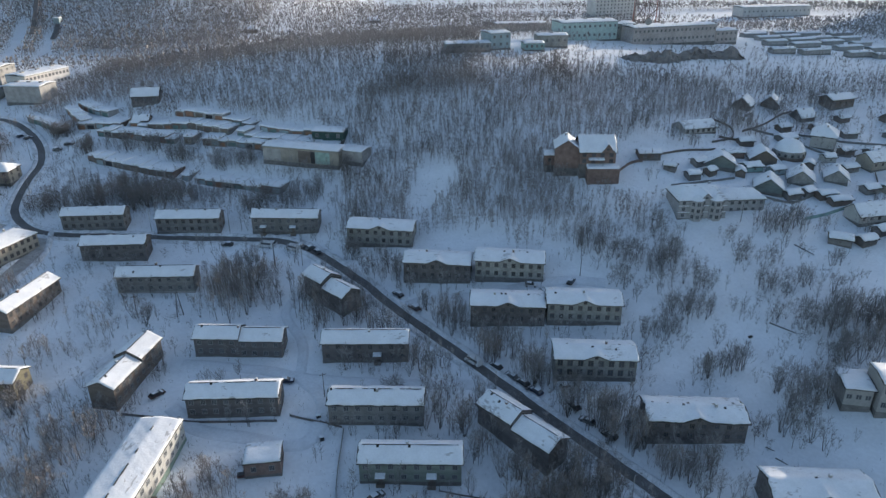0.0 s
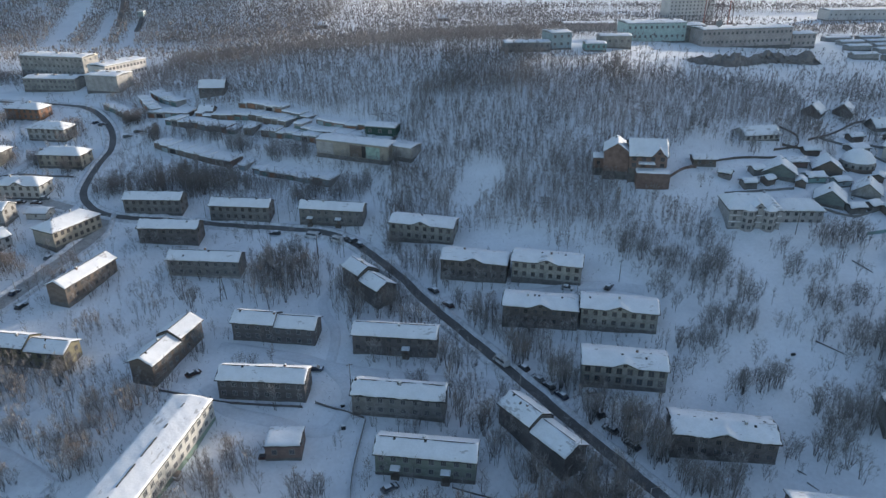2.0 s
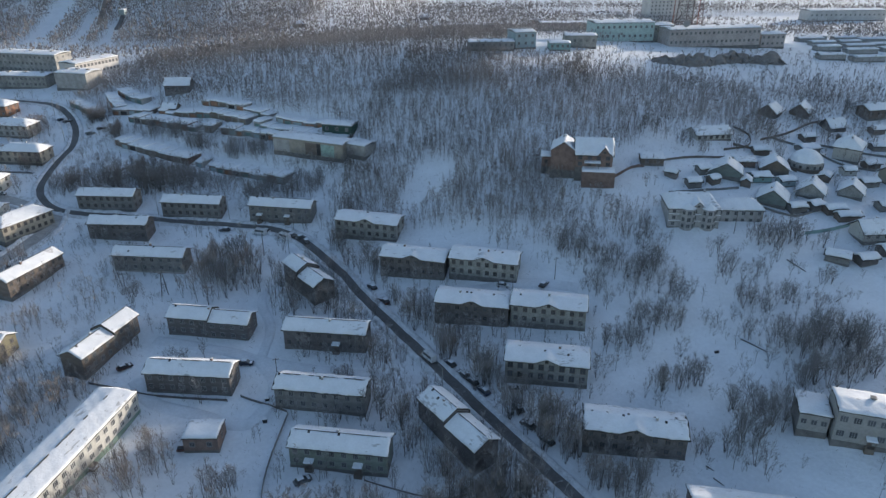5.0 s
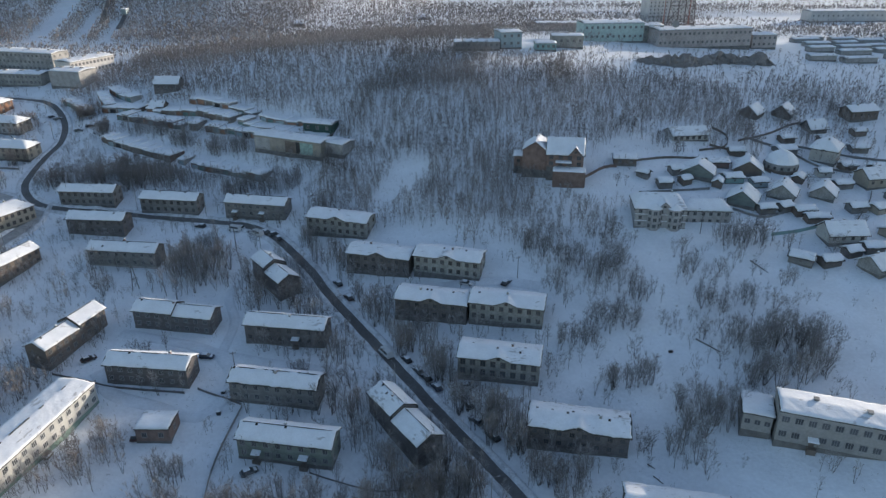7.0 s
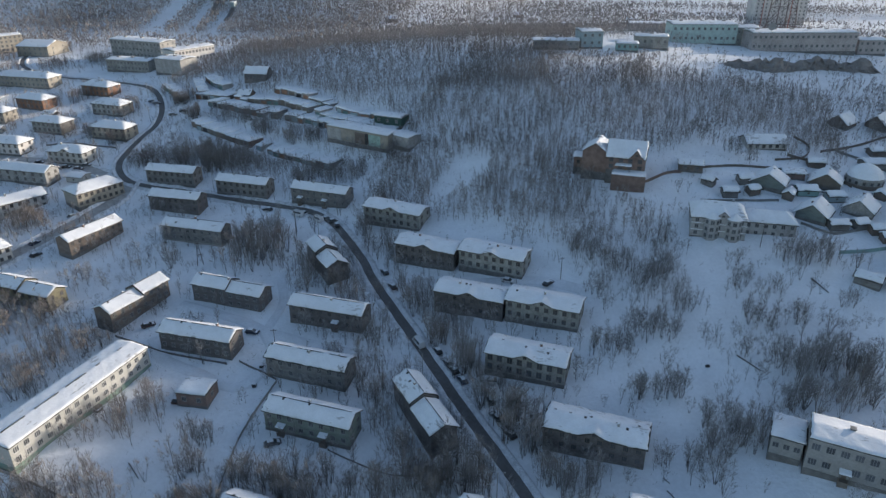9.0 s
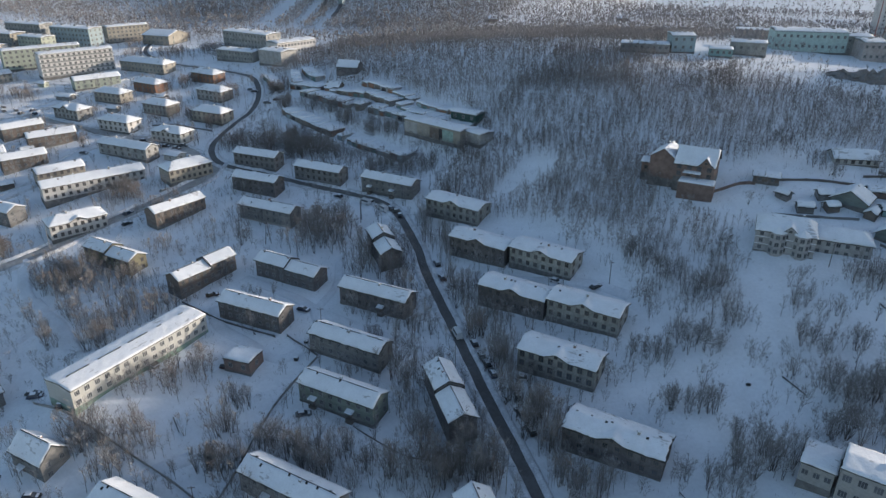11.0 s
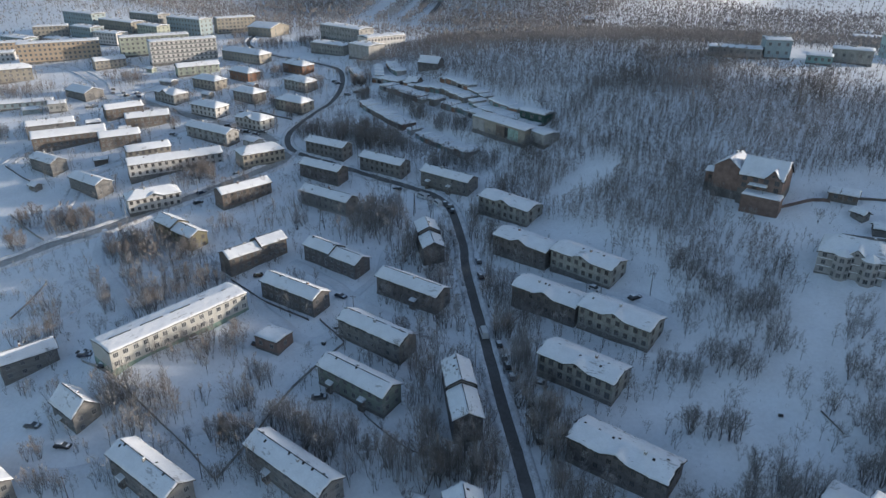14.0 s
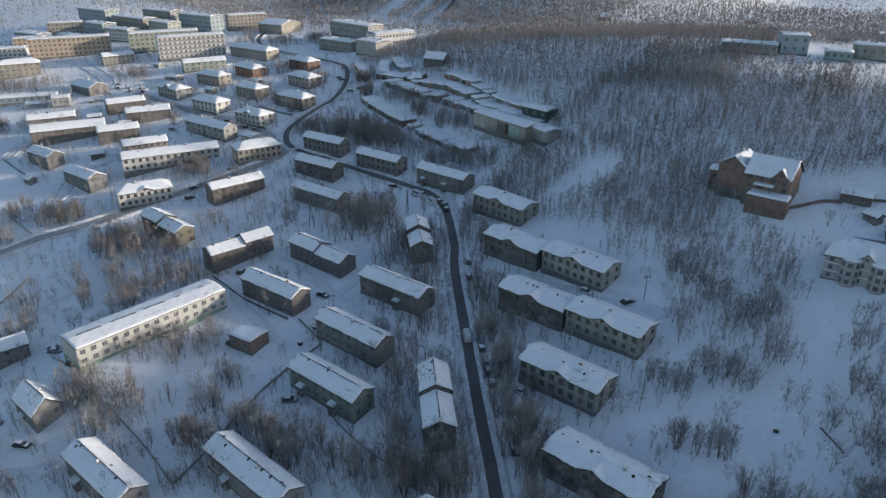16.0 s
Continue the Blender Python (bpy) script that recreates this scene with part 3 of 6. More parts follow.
# wooden gabled houses
house(-131.5, 242.7, 4, 22.7, "dark grey two-storey wooden house beside the road bend", wall=GREY_WOOD, trim=TRIM_DARK, W=7.4, rise=1.8, **W2)
house(-95.5, 241.6, 1, 23.4, "grey wooden two-storey house above the road", wall=GREY_WOOD, trim=TRIM_DARK, W=7.4, rise=1.8, **W2)
house(-58.6, 239.8, -2, 24.5, "long grey wooden house with a snowy roof above the road", wall=GREY_WOOD, porches=(-8, 3), W=7.4, rise=1.8, **W2)
house(-116.5, 224.0, 4, 22.1, "dark brown wooden house below the road among trees", wall=DARK_WOOD, trim=TRIM_DARK, rough=0.2, W=7.4, rise=1.8, **W2)
house(-95.0, 205.4, 2, 25.0, "grey-boarded wooden house with a pale plinth", wall=GREY_WOOD, plinth=CONCRETE, W=7.4, rise=1.8, **W2)
house(-59.2, 172.5, -1, 25.2, "dark wooden house with a stepped snowy roof", wall=DARK_WOOD, steps=((0.5, -0.7),), W=7.4, rise=1.8, **W2)
house(-22.3, 169.6, 0, 24.3, "dark wooden house with an even snowy roof", wall=DARK_WOOD, trim=TRIM_DARK, porches=(3.5,), W=7.4, rise=1.8, **W2)
house(-54.6, 148.3, 2, 23.6, "weathered dark wooden house on a snowbound terrace", wall=DARK_WOOD, rough=0.2, W=7.4, rise=1.8, **W2)
house(-17.2, 145.9, -1, 24.2, "dark wooden house with a ragged edge of roof snow", wall=GREY_WOOD, rough=0.26, W=7.4, rise=1.8, **W2)
house(-7.7, 127.7, -1, 23.8, "green-painted wooden house with small porches", wall=GREEN_WOOD, porches=(-7.0, 5.0), W=7.4, rise=1.8, **W2)
house(19.4, 137.4, 133.5, 23.0, "dark wooden house with a stepped roof beside the road", wall=DARK_WOOD, W=7.3, rise=1.9, steps=((0.0, 1.3),), trim=TRIM_DARK, **W2)
house(-35.9, 196.3, 137, 19.5, "dark wooden house with a stepped roof at the road's upper end", wall=DARK_WOOD, W=7.3, rise=1.9, steps=((0.0, 1.5),), trim=TRIM_DARK, **W2)
house(-1.2, 97.4, -3, 26.6, "grey wooden house with a dark crack along the snowy ridge", wall=GREY_WOOD, porches=(-5,), holes=0.18, W=7.4, rise=1.8, **W2)
house(-28.4, 77.1, -1, 23.8, "grey-green wooden house with sunlit rear roof", wall=GREY_WOOD, porches=(-6,), holes=0.15, W=7.4, rise=1.8, **W2)
house(-64.7, 78.9, -1, 11.6, "short wooden house with a bare weathered board gable", z=-4.1, wall=GREY_WOOD, bays=4, porches=(-2,), pipes=1, rise=3.4, W=7.4, **W2)
house(-62.0, 53.0, -1, 18.0, "wooden house with a sunlit snowy roof", wall=GREY_WOOD, W=7.4, rise=1.8, **W2)
house(-99.5, 82.7, 76, 15.0, "grey wooden house with white-framed windows", wall=GREY_WOOD, bays=4, pipes=1, W=7.4, rise=1.8, **W2)
house(-126.4, 155.2, -2, 24.5, "olive-yellow wooden house with a stepped roof", wall=OLIVE_WOOD, steps=((0.0, -0.8),), trim=TRIM_DARK, W=7.4, rise=1.8, **W2)
house(-87.1, 158.7, 80, 23.0, "brown wooden house with a stepped snowy roof", wall=BROWN_WOOD, steps=((1.0, 1.0),), W=7.4, rise=1.8, **W2)
house(-132.0, 191.0, 79, 22.8, "brown boarded house beside the street", wall=BROWN_WOOD, trim=TRIM_DARK, W=7.4, rise=1.8, **W2)
# rendered houses with a front pediment
P = (0.0, 6.2, 1.35)
house(-21.9, 228.5, -8, 23.4, "beige rendered house with a central front gable", wall=BEIGE, ped=P, trim=TRIM_DARK, **W2)
house(-1.6, 206.4, -7, 21.8, "dark rendered house with front gable, joined to a pale one", wall=DARK_RENDER, ped=P, trim=TRIM_DARK, **W2)
house(21.9, 204.3, -7, 22.0, "pale beige rendered house with a central front gable", wall=BEIGE, ped=P, trim=TRIM_DARK, **W2)
house(19.6, 184.4, -4, 22.1, "dark brown rendered house with front gable and ragged snow", wall=DARK_RENDER, ped=P, trim=TRIM_DARK, rough=0.2, **W2)
house(42.4, 183.2, -4, 21.8, "beige rendered house with front gable and dark windows", wall=BEIGE, ped=P, trim=TRIM_DARK, **W2)
house(41.7, 161.6, -3, 22.1, "grey-beige rendered house with tall windows and front gable", wall=BEIGE, ped=P, trim=TRIM_DARK, win=(1.3, 1.7, 1), **W2)
house(62.7, 139.9, -3, 24.0, "dark grey rendered house with much ragged roof snow", wall=DARK_RENDER, ped=P, trim=TRIM_DARK, rough=0.3, holes=0.18, **W2)

house(83.0, 116.6, -3, 22.0, "dark rendered house at the foot of the slope", wall=DARK_RENDER, ped=P, trim=TRIM_DARK, rough=0.2, **W2)
house(42.5, 106.5, 133, 15.0, "dark wooden house beside the lower road", wall=DARK_WOOD, W=8.2, trim=TRIM_DARK, **W2)

# ---- the town in the west ----
G2 = "houses of the lower town"
T2 = dict(group=G2, cell=0.9, pane=False, bays=7)
house(-184.1, 193.9, 65, 41.8, "long white two-storey house in winter sun", wall=WHITE_RENDER, hip=0, trim=TRIM_DARK, W=8.8, rise=2.0, pipes=4, group=G2, bays=14)
house(-161.4, 166.5, 67, 21.0, "white rendered house with a front gable beside the street", wall=WHITE_RENDER, ped=P, hip=4, trim=TRIM_DARK, group=G2)
house(-154.8, 220.1, 70, 20.1, "sand-coloured house with a hipped snowy roof", wall=SAND, hip=4, trim=TRIM_DARK, W=11, group=G2)
house(-206.2, 193.9, 69, 19.8, "sand-rendered house with a sunlit side", wall=SAND, trim=TRIM_DARK, W=8.0, rise=1.9, eave=5.7, **T2)
house(-196.7, 225.0, 3, 30.4, "grey-brown long house with a blue-shaded roof", wall=GREY_RENDER, trim=TRIM_DARK, W=8.0, rise=1.9, eave=5.7, **T2)
house(-233.9, 195.9, 66, 19.1, "brown wooden two-storey town house", wall=BROWN_WOOD, W=8.0, rise=1.9, eave=5.7, **T2)
house(-257.7, 182.4, 65, 34.0, "long brown wooden town house", wall=BROWN_WOOD, group=G2, cell=0.9, pane=False, bays=12)
house(-281.2, 184.8, 66, 23.0, "brown weathered boarded town house", wall=GREY_WOOD, W=8.0, rise=1.9, eave=5.7, **T2)
house(-268.9, 220.0, 72, 19.6, "dark brown town house among trees", wall=BROWN_WOOD, W=8.0, rise=1.9, eave=5.7, **T2)
house(-243.7, 218.7, 64, 21.8, "brown house with a snow-laden gabled roof", wall=BROWN_WOOD, W=8.0, rise=1.9, eave=5.7, **T2)
house(-238.8, 161.3, 4, 17.8, "pale house with a boarded sunlit gable", wall=GREY_WOOD, W=8.0, rise=1.9, eave=5.7, **T2)
house(-200.7, 160.7, 2, 21.2, "pale house with a dark plinth and a sunlit gable", wall=GREY_WOOD, W=8.0, rise=1.9, eave=5.7, **T2)
V2 = dict(group=G2, cell=0.9, pane=False, bays=6, W=9.4, eave=5.8, hip=3.8, rise=2.2, pipes=1, trim=TRIM_DARK)
house(-189.3, 246.3, 4, 18.5, "pale yellow villa with a hipped snowy roof", wall=CREAM, ped=(0, 5, 1.6), **V2)
house(-188.0, 273.9, 1, 19.9, "sand villa with a hipped roof above the road", wall=SAND, **V2)
house(-224.5, 272.8, 0, 17.6, "beige villa with a hipped roof", wall=BEIGE, **V2)
house(-226.2, 246.1, 4, 20.0, "white villa with a hipped snowy roof", wall=WHITE_RENDER, **V2)
house(-210.0, 299.5, -2, 18.7, "brown-grey villa with a dormer in its hipped roof", wall=GREY_RENDER, **V2)
house(-266.2, 249.2, 0, 19.0, "dark villa with a small front gable", wall=GREY_RENDER, ped=(0, 6, 2.0), **V2)
house(-267.5, 277.6, 5, 19.6, "sand villa with a hipped roof and chimneys", wall=SAND, **V2)
house(-260.9, 299.6, -3, 19.0, "rust-red villa with a hipped roof", wall=RUST, **V2)
house(-239.1, 325.0, -4, 19.4, "orange-red villa with a hipped roof by the bend", wall=RUST, **V2)
house(-297.7, 331.6, 3, 36.9, "long sand-coloured house with dormers", wall=SAND, group=G2, cell=0.9, pane=False, bays=12, W=11, hip=4, pipes=4)
house(-301.1, 293.5, 67, 26.6, "pale green-grey two-storey house", wall=PALE_GREEN, W=8.0, rise=1.9, eave=5.7, **T2)
house(-365.8, 269.7, 75, 20.0, "orange-beige two-storey town house", wall=SAND, W=8.0, rise=1.9, eave=5.7, **T2)
house(-319.7, 225.8, 3, 20.0, "grey barn-like hall with a snowy roof", wall=GREY_WOOD, W=12, eave=4.5, **{**T2, "bays": 4})
house(-389.1, 215.9, 68, 24.0, "beige three-storey house behind trees", wall=SAND, eave=8.5, hip=4, storeys=3, **T2)
house(-335.0, 193.0, 58, 38.0, "long low garage building with a snowy roof", wall=BLUE_GREY, W=8, eave=3.6, rise=1.0, storeys=1, group=G2, cell=0.9, pane=False, bays=10)
house(-310.0, 204.0, 60, 9.0, "pale yellow low workshop", wall=CREAM, W=8, eave=5, rise=1.0, storeys=1, group=G2, cell=0.9, pane=False, bays=3)
TS = dict(group="sheds of the town", storeys=1, bays=1, ends=1, pipes=0, holes=0, snow=0.45, cell=0.8, name="shed", category="shed", pane=False, win=(0.6, 0.6, 0), first=0.2, trim=TRIM_DARK)
for x, y, a, l, w, mat, label in ((-296.8, 268.3, 12, 9, 6, GREY_WOOD, "low grey shed between the villas"), (-332, 279.4, 10, 5, 4, PALE_GREEN, "small greenish kiosk in the snow"), (-319.1, 193.8, 60, 10, 5, BLUE_GREY, "blue-grey workshop annex under snow"),
                                  (-225.3, 147.3, 5, 5, 3.5, GREY_WOOD, "small weathered hut beside the pipe"), (-173.5, 231.5, 3, 8, 6, CREAM, "low pale outhouse beside the hipped house"), (-246, 206, 66, 6, 4, BROWN_WOOD, "brown woodshed behind the town houses"),
                                  (-270, 202, 64, 7, 4, GREY_WOOD, "weathered row of woodsheds"), (-222, 178, 64, 6, 4, BROWN_WOOD, "brown woodshed in a snowy yard"), (-252, 264, 10, 6, 4, GREY_RENDER, "grey garden shed behind a villa"), (-241, 288, 5, 7, 4, BROWN_WOOD, "low brown shed behind a villa")):
    house(x, y, a, l, label, W=w, eave=2.6, rise=0.9, wall=mat, **TS)
# small buildings near the long school
house(-43.0, 128.8, 8, 8.5, "small square brick outbuilding under deep snow", W=7, eave=4.2, rise=0.25, over=0.2, wall=BRICK, storeys=1, bays=2, ends=1, pipes=0, name="outbuilding", category="shed", snow=0.5, holes=0, rough=0.15)
house(28.0, 108.0, 20, 3.4, "small collapsed wooden shed in the snow", W=2.6, eave=1.9, rise=0.5, wall=DARK_WOOD, storeys=1, bays=1, ends=1, win=(0.5, 0.5, 0), pipes=0, name="shed", category="shed", holes=0, first=0.2)


# ---- flat-roofed blocks ----
def block(x, y, heading, L, W, H, label, wall, storeys, bays, name="apartment_block", category="apartment block", group="", win=(1.3, 1.4, 1), trim=None, ends=0, parapet=0.5, z=None, vents=3, first=0.9, bands=None, pane=False):
    """A block with a parapet roof under snow; parts: wall, plinth, cornice, snow, windows, vents."""
    SEED[0] += 1
    rs = random.Random(SEED[0])
    claim(x, y, heading, L, W)
    z = (ground_z(x, y) if z is None else z) - 0.3
    h = thing(name, x, y, z, heading, label, category, group)
    part("wall", Geo().box(-L / 2, -W / 2, first, L / 2, W / 2, H), wall, h)
    part("plinth", Geo().box(-L / 2 - 0.1, -W / 2 - 0.1, -4, L / 2 + 0.1, W / 2 + 0.1, first), PLINTH, h)
    part("cornice", Geo().box(-L / 2 - 0.35, -W / 2 - 0.35, H, L / 2 + 0.35, W / 2 + 0.35, H + 0.25), TRIM, h)
    sm = roof_sheet(L, W, 0.6, 0, None, (), 0.3, 1.2, H + 0.26, 0.35, 0.25, SEED[0], 0.25)
    part("snow_cover", sm.mesh("snow_cover", True), ROOF_SNOW, h, "snow lying on the flat roof")
    st = (H - first) / storeys
    if bands:
        for r in range(storeys):
            part("facade_band", Geo().box(-L / 2 - 0.05, -W / 2 - 0.06, first + st * r - 0.05 + st * 0.02, L / 2 + 0.05, -W / 2 + 0.1, first + st * r + st * 0.36), bands, h)
    for r in range(storeys):
        zz = first + st * (r + 0.58)
        for i in range(bays):
            window(h, -L / 2 + L * (i + 0.5) / bays, -W / 2, zz, 0, *win, trim, pane)
        for j in range(ends):
            v = -W / 2 + W * (j + 0.5) / ends
            window(h, L / 2, v, zz, 90, *win, trim, pane)
    for i in range(vents):
        u = -L / 2 + L * (i + 0.5) / vents
        part("roof_vent", Geo().box(u - 0.9, -0.7, H, u + 0.9, 0.7, H + 1.5).box(u - 1.0, -0.8, H + 1.5, u + 1.0, 0.8, H + 1.65), CONCRETE, h)
    return h


G3 = "apartment blocks of the town"
B = dict(group=G3)
block(-416.4, 263.1, 62, 52, 12, 13, "orange four-storey apartment block in low sun", ORANGE, 4, 17, **B)
block(-337.1, 308.8, 66, 44, 12, 15, "white five-storey block with darker bands of windows", WHITE_RENDER, 5, 14, bands=TRIM, **B)
block(-374.5, 311.2, 64, 47, 12, 13, "pale green apartment block behind a white one", PALE_GREEN, 4, 14, **B)
block(-408.9, 366.2, 6, 38, 13, 14, "blue-grey apartment block with a shaded long side", BLUE_GREY, 4, 11, ends=3, **B)
block(-392.0, 397.4, 66, 31, 12, 12, "grey-beige block at the edge of town", SAND, 4, 10, **B)
block(-511.1, 334.5, 4, 41, 13, 14, "blue-grey apartment block with a lit end", BLUE_GREY, 4, 11, ends=3, **B)
block(-459.0, 337.3, 3, 44, 13, 12, "brown-grey apartment block with a sand gable", SAND, 4, 12, ends=3, **B)
block(-457.2, 362.0, 5, 37, 12, 14, "grey apartment block in the back row", GREY_RENDER, 4, 11, ends=3, **B)
block(-414.5, 337.2, 4, 24, 12, 12, "greenish four-storey apartment block", PALE_GREEN, 4, 7, ends=3, **B)
block(-465.8, 311.2, 5, 26, 12, 11, "grey-blue three-storey apartment block", BLUE_GREY, 3, 8, ends=3, **B)
block(-434.6, 312.7, 12, 24, 12, 9, "pale three-storey block with a snowy roof", WHITE_RENDER, 3, 8, **B)
block(-508.3, 303.5, 60, 26, 12, 10, "beige three-storey block with snowy roof", SAND, 3, 9, **B)
block(-498.7, 272.9, 8, 30, 12, 9, "blue-grey low three-storey block", BLUE_GREY, 3, 9, **B)
block(-470.0, 292.0, 10, 30, 12, 5.5, "pale low shop building", WHITE_RENDER, 2, 9, **B)
block(-465.0, 240.0, 60, 24, 12, 7, "white low two-storey town building", WHITE_RENDER, 2, 8, **B)
block(-480.0, 262.0, 62, 22, 12, 9, "orange-rendered three-storey town building", ORANGE, 3, 7, **B)
G4 = "buildings of the hillside school"
block(-270.6, 403.5, -6, 44, 14, 12, "dark grey school block with a lit stair tower", GREY_RENDER, 3, 14, "school_block", "school", G4, ends=3)
block(-226.7, 392.5, 71, 30, 14, 9, "white school wing with a long row of windows", WHITE_RENDER, 2, 12, "school_block", "school", G4)
block(-253.6, 371.5, 1, 31, 12, 7, "pale two-storey school wing", BEIGE, 2, 12, "school_block", "school", G4)
block(-217.3, 366.2, -6, 20, 14, 9, "grey windowless school hall", CONCRETE, 1, 0, "school_hall", "school", G4)
house(-356.1, 402.4, 8, 24, "hall with a broad low gabled roof", W=22, eave=7, rise=3, wall=SAND, bays=6, name="hall", category="hall", cell=1.2, pane=False)

WHITE_TRIM = material("white_plastic_frames", (0.6, 0.6, 0.59), 0.5, vary=0.1)
# the long two-storey cream school, and the white one in the east
school = house(-71.1, 114.4, 86.6, 45.2, "long cream-rendered two-storey school with a low snowy roof", W=10.8, eave=8.8, rise=0.7, wall=CREAM, trim=WHITE_TRIM, bays=15, ends=0, pipes=0, name="school", category="school", win=(1.45, 1.5, 2),
               z=1.0, porches=(2.0,), holes=0.0, rough=0.12, plinth=material("green_plinth", (0.22, 0.3, 0.26), 0.9), over=0.2, first=3.4)
# dark strips added to draw the broken crack along the snowy ridge
for u0, u1 in ((-20, -13), (-10.5, -3), (-1, 6), (9, 11), (17, 19)):
    part("ridge_crack", Geo().hull([(u0, -0.45, 9.3), (u1, -0.35, 9.3), (u1, 0.3, 9.3), (u0, 0.35, 9.3)], [(u0 + 0.2, -0.1, 10.05), (u1 - 0.2, -0.1, 10.0), (u1 - 0.2, 0.12, 10.0), (u0 + 0.2, 0.12, 10.05)]), ROOF_DARK, school)
east = house(125.9, 141.3, -10, 34, "cream two-storey school with a broad snowy roof", W=9.4, eave=8.9, rise=0.7, wall=PALE, trim=TRIM, bays=12, ends=0, pipes=0, name="school", category="school", win=(1.6, 1.6, 2), porches=(-9.0,), holes=0.0, rough=0.15, over=0.3, z=9.0)
house(105.4, 146.2, -10, 6.6, "single-storey annex with a flat snowy roof", W=8.4, eave=5.6, rise=0.4, wall=PALE, bays=3, ends=0, storeys=1, pipes=0, name="annex", category="annex", holes=0, win=(1.2, 1.3, 1), z=9.0, rough=0.2)
for u, v in ((-9.0, 1.0), (2.0, -0.6)):
    part("roof_vent", Geo().box(u - 0.5, v - 0.5, 9.0, u + 0.5, v + 0.5, 10.3).box(u - 0.62, v - 0.62, 10.3, u + 0.62, v + 0.62, 10.45), CONCRETE, east)

# ---- garages on the slope ----
G5 = "garages in rows on the slope"

DOOR_PALE = material("faded_turquoise_paint", (0.3, 0.42, 0.38), 0.7, vary=0.35)
DOOR_GREEN = material("faded_green_paint", (0.13, 0.2, 0.19), 0.7, vary=0.3)


def garage(x, y, z, heading, w, d, h, rs):
    wall = rs.choice((CONCRETE, CONCRETE, BRICK, GREY_WOOD, BROWN_WOOD))
    t = thing("garage", x, y, z, heading, "small flat-roofed garage half buried in snow", "garage", G5)
    part("wall", Geo().box(-w / 2, -d / 2, -2.5, w / 2, d / 2, h), wall, t)
    part("door", lattice([-w * 0.36, -w * 0.33, -0.03, 0.03, w * 0.33, w * 0.36], [0.05, 0.15, 2.0, 2.1], (), -d / 2 - 0.06, -d / 2 - 0.005), rs.choice((DOOR_GREEN, DARK_METAL, TRIM_DARK, BLUE_GREY, RUST, TRIM_DARK)), t)
    part("roof", Geo().box(-w / 2 - 0.02, -d / 2 - 0.35, h, w / 2 + 0.02, d / 2 + 0.2, h + 0.12), ROOF_DARK, t)
    j = [0.55 + 0.3 * rs.random() for _ in range(4)]
    part("snow_cover", Geo().hull([(-w / 2 - .08, -d / 2 - .4, h + .12), (w / 2 + .08, -d / 2 - .4, h + .12), (w / 2 + .08, d / 2 + .3, h + .12), (-w / 2 - .08, d / 2 + .3, h + .12)],
                                  [(-w / 2 - .06, -d / 2 - .2, h + j[0]), (w / 2 + .06, -d / 2 - .2, h + j[1]), (w / 2 + .06, d / 2 + .2, h + j[2] + .1), (-w / 2 - .06, d / 2 + .2, h + j[3] + .1)]), ROOF_SNOW, t)
    claim(x, y, heading, w, d)


def garage_row(points, depth=8.0, seed=1, w=4.0, h=2.7, gap=0.03):
    rs = random.Random(seed)
    lift = 0.0
    line = smooth_line(points, w)
    for a, b in zip(line[:-1], line[1:]):
        if rs.random() < gap:
            continue
        if rs.random() < 0.35:
            lift = rs.uniform(-0.5, 0.7)
        v = b - a
        n = np.array([-v[1], v[0]]) / np.linalg.norm(v)
        c = (a + b) / 2 + n * depth / 2
        garage(c[0], c[1], ground_z(*((a + b) / 2)) - 0.1 + lift, math.degrees(math.atan2(v[1], v[0])) + rs.uniform(-1, 1), float(np.linalg.norm(v)) * 1.0, depth * rs.uniform(0.9, 1.1), h * rs.uniform(0.92, 1.12), rs)


garage_row([(-155, 290), (-121, 278.2), (-98, 271), (-65, 261.7)], seed=2)
garage_row([(-173, 321), (-142, 316.6), (-118, 313.5), (-92.6, 303.5), (-69, 293.7), (-45, 288.2)], seed=3)
garage_row([(-160, 312.5), (-125, 303), (-96, 297.7), (-79, 292)], seed=4, gap=0.08)
garage_row([(-203, 333.5), (-192, 326), (-180, 316.4)], 5, seed=5, w=3.6)
garage_row([(-189, 343), (-180, 332), (-171, 322)], 5, seed=6, w=4.5)
garage_row([(-184, 347), (-172, 337), (-162, 331)], 6, seed=7, w=4.5)
garage_row([(-128, 327), (-112, 321), (-92, 312), (-74, 303), (-56, 299.5)], 6, seed=8, w=4.6, gap=0.12)
big = block(-58.5, 283.5, -15, 34.5, 9.5, 6.3, "two-storey garage building of patched brick panels", SAND, 1, 0, "garage_building", "garage", vents=0, first=0.3)
for u0, u1, m in ((-17.2, -9, CONCRETE), (-1, 4.5, BROWN_WOOD), (4.6, 6.6, DARK_METAL), (6.7, 13.2, DOOR_PALE)):
    part("cladding_panel", Geo().box(u0, -4.83, 0.5, u1, -4.74, 5.6), m, big)
block(-37.0, 280.5, -22, 11, 8.5, 4.6, "grey concrete annex beside the garage building", CONCRETE, 1, 0, "annex", "garage", vents=0, first=0.3)
block(-49.5, 296.5, -8, 14, 8, 4.2, "dark green shed on the upper terrace", material("dark_green_boards", (0.05, 0.09, 0.08), 0.8), 1, 3, "shed", "shed", vents=0, first=0.3)
house(-148.0, 345.5, 8, 13, "dark wooden barn with a steep snowy roof above the garages", W=8, eave=4.2, rise=3.0, wall=DARK_WOOD, storeys=1, bays=3, ends=1, name="barn", category="barn", pipes=0)
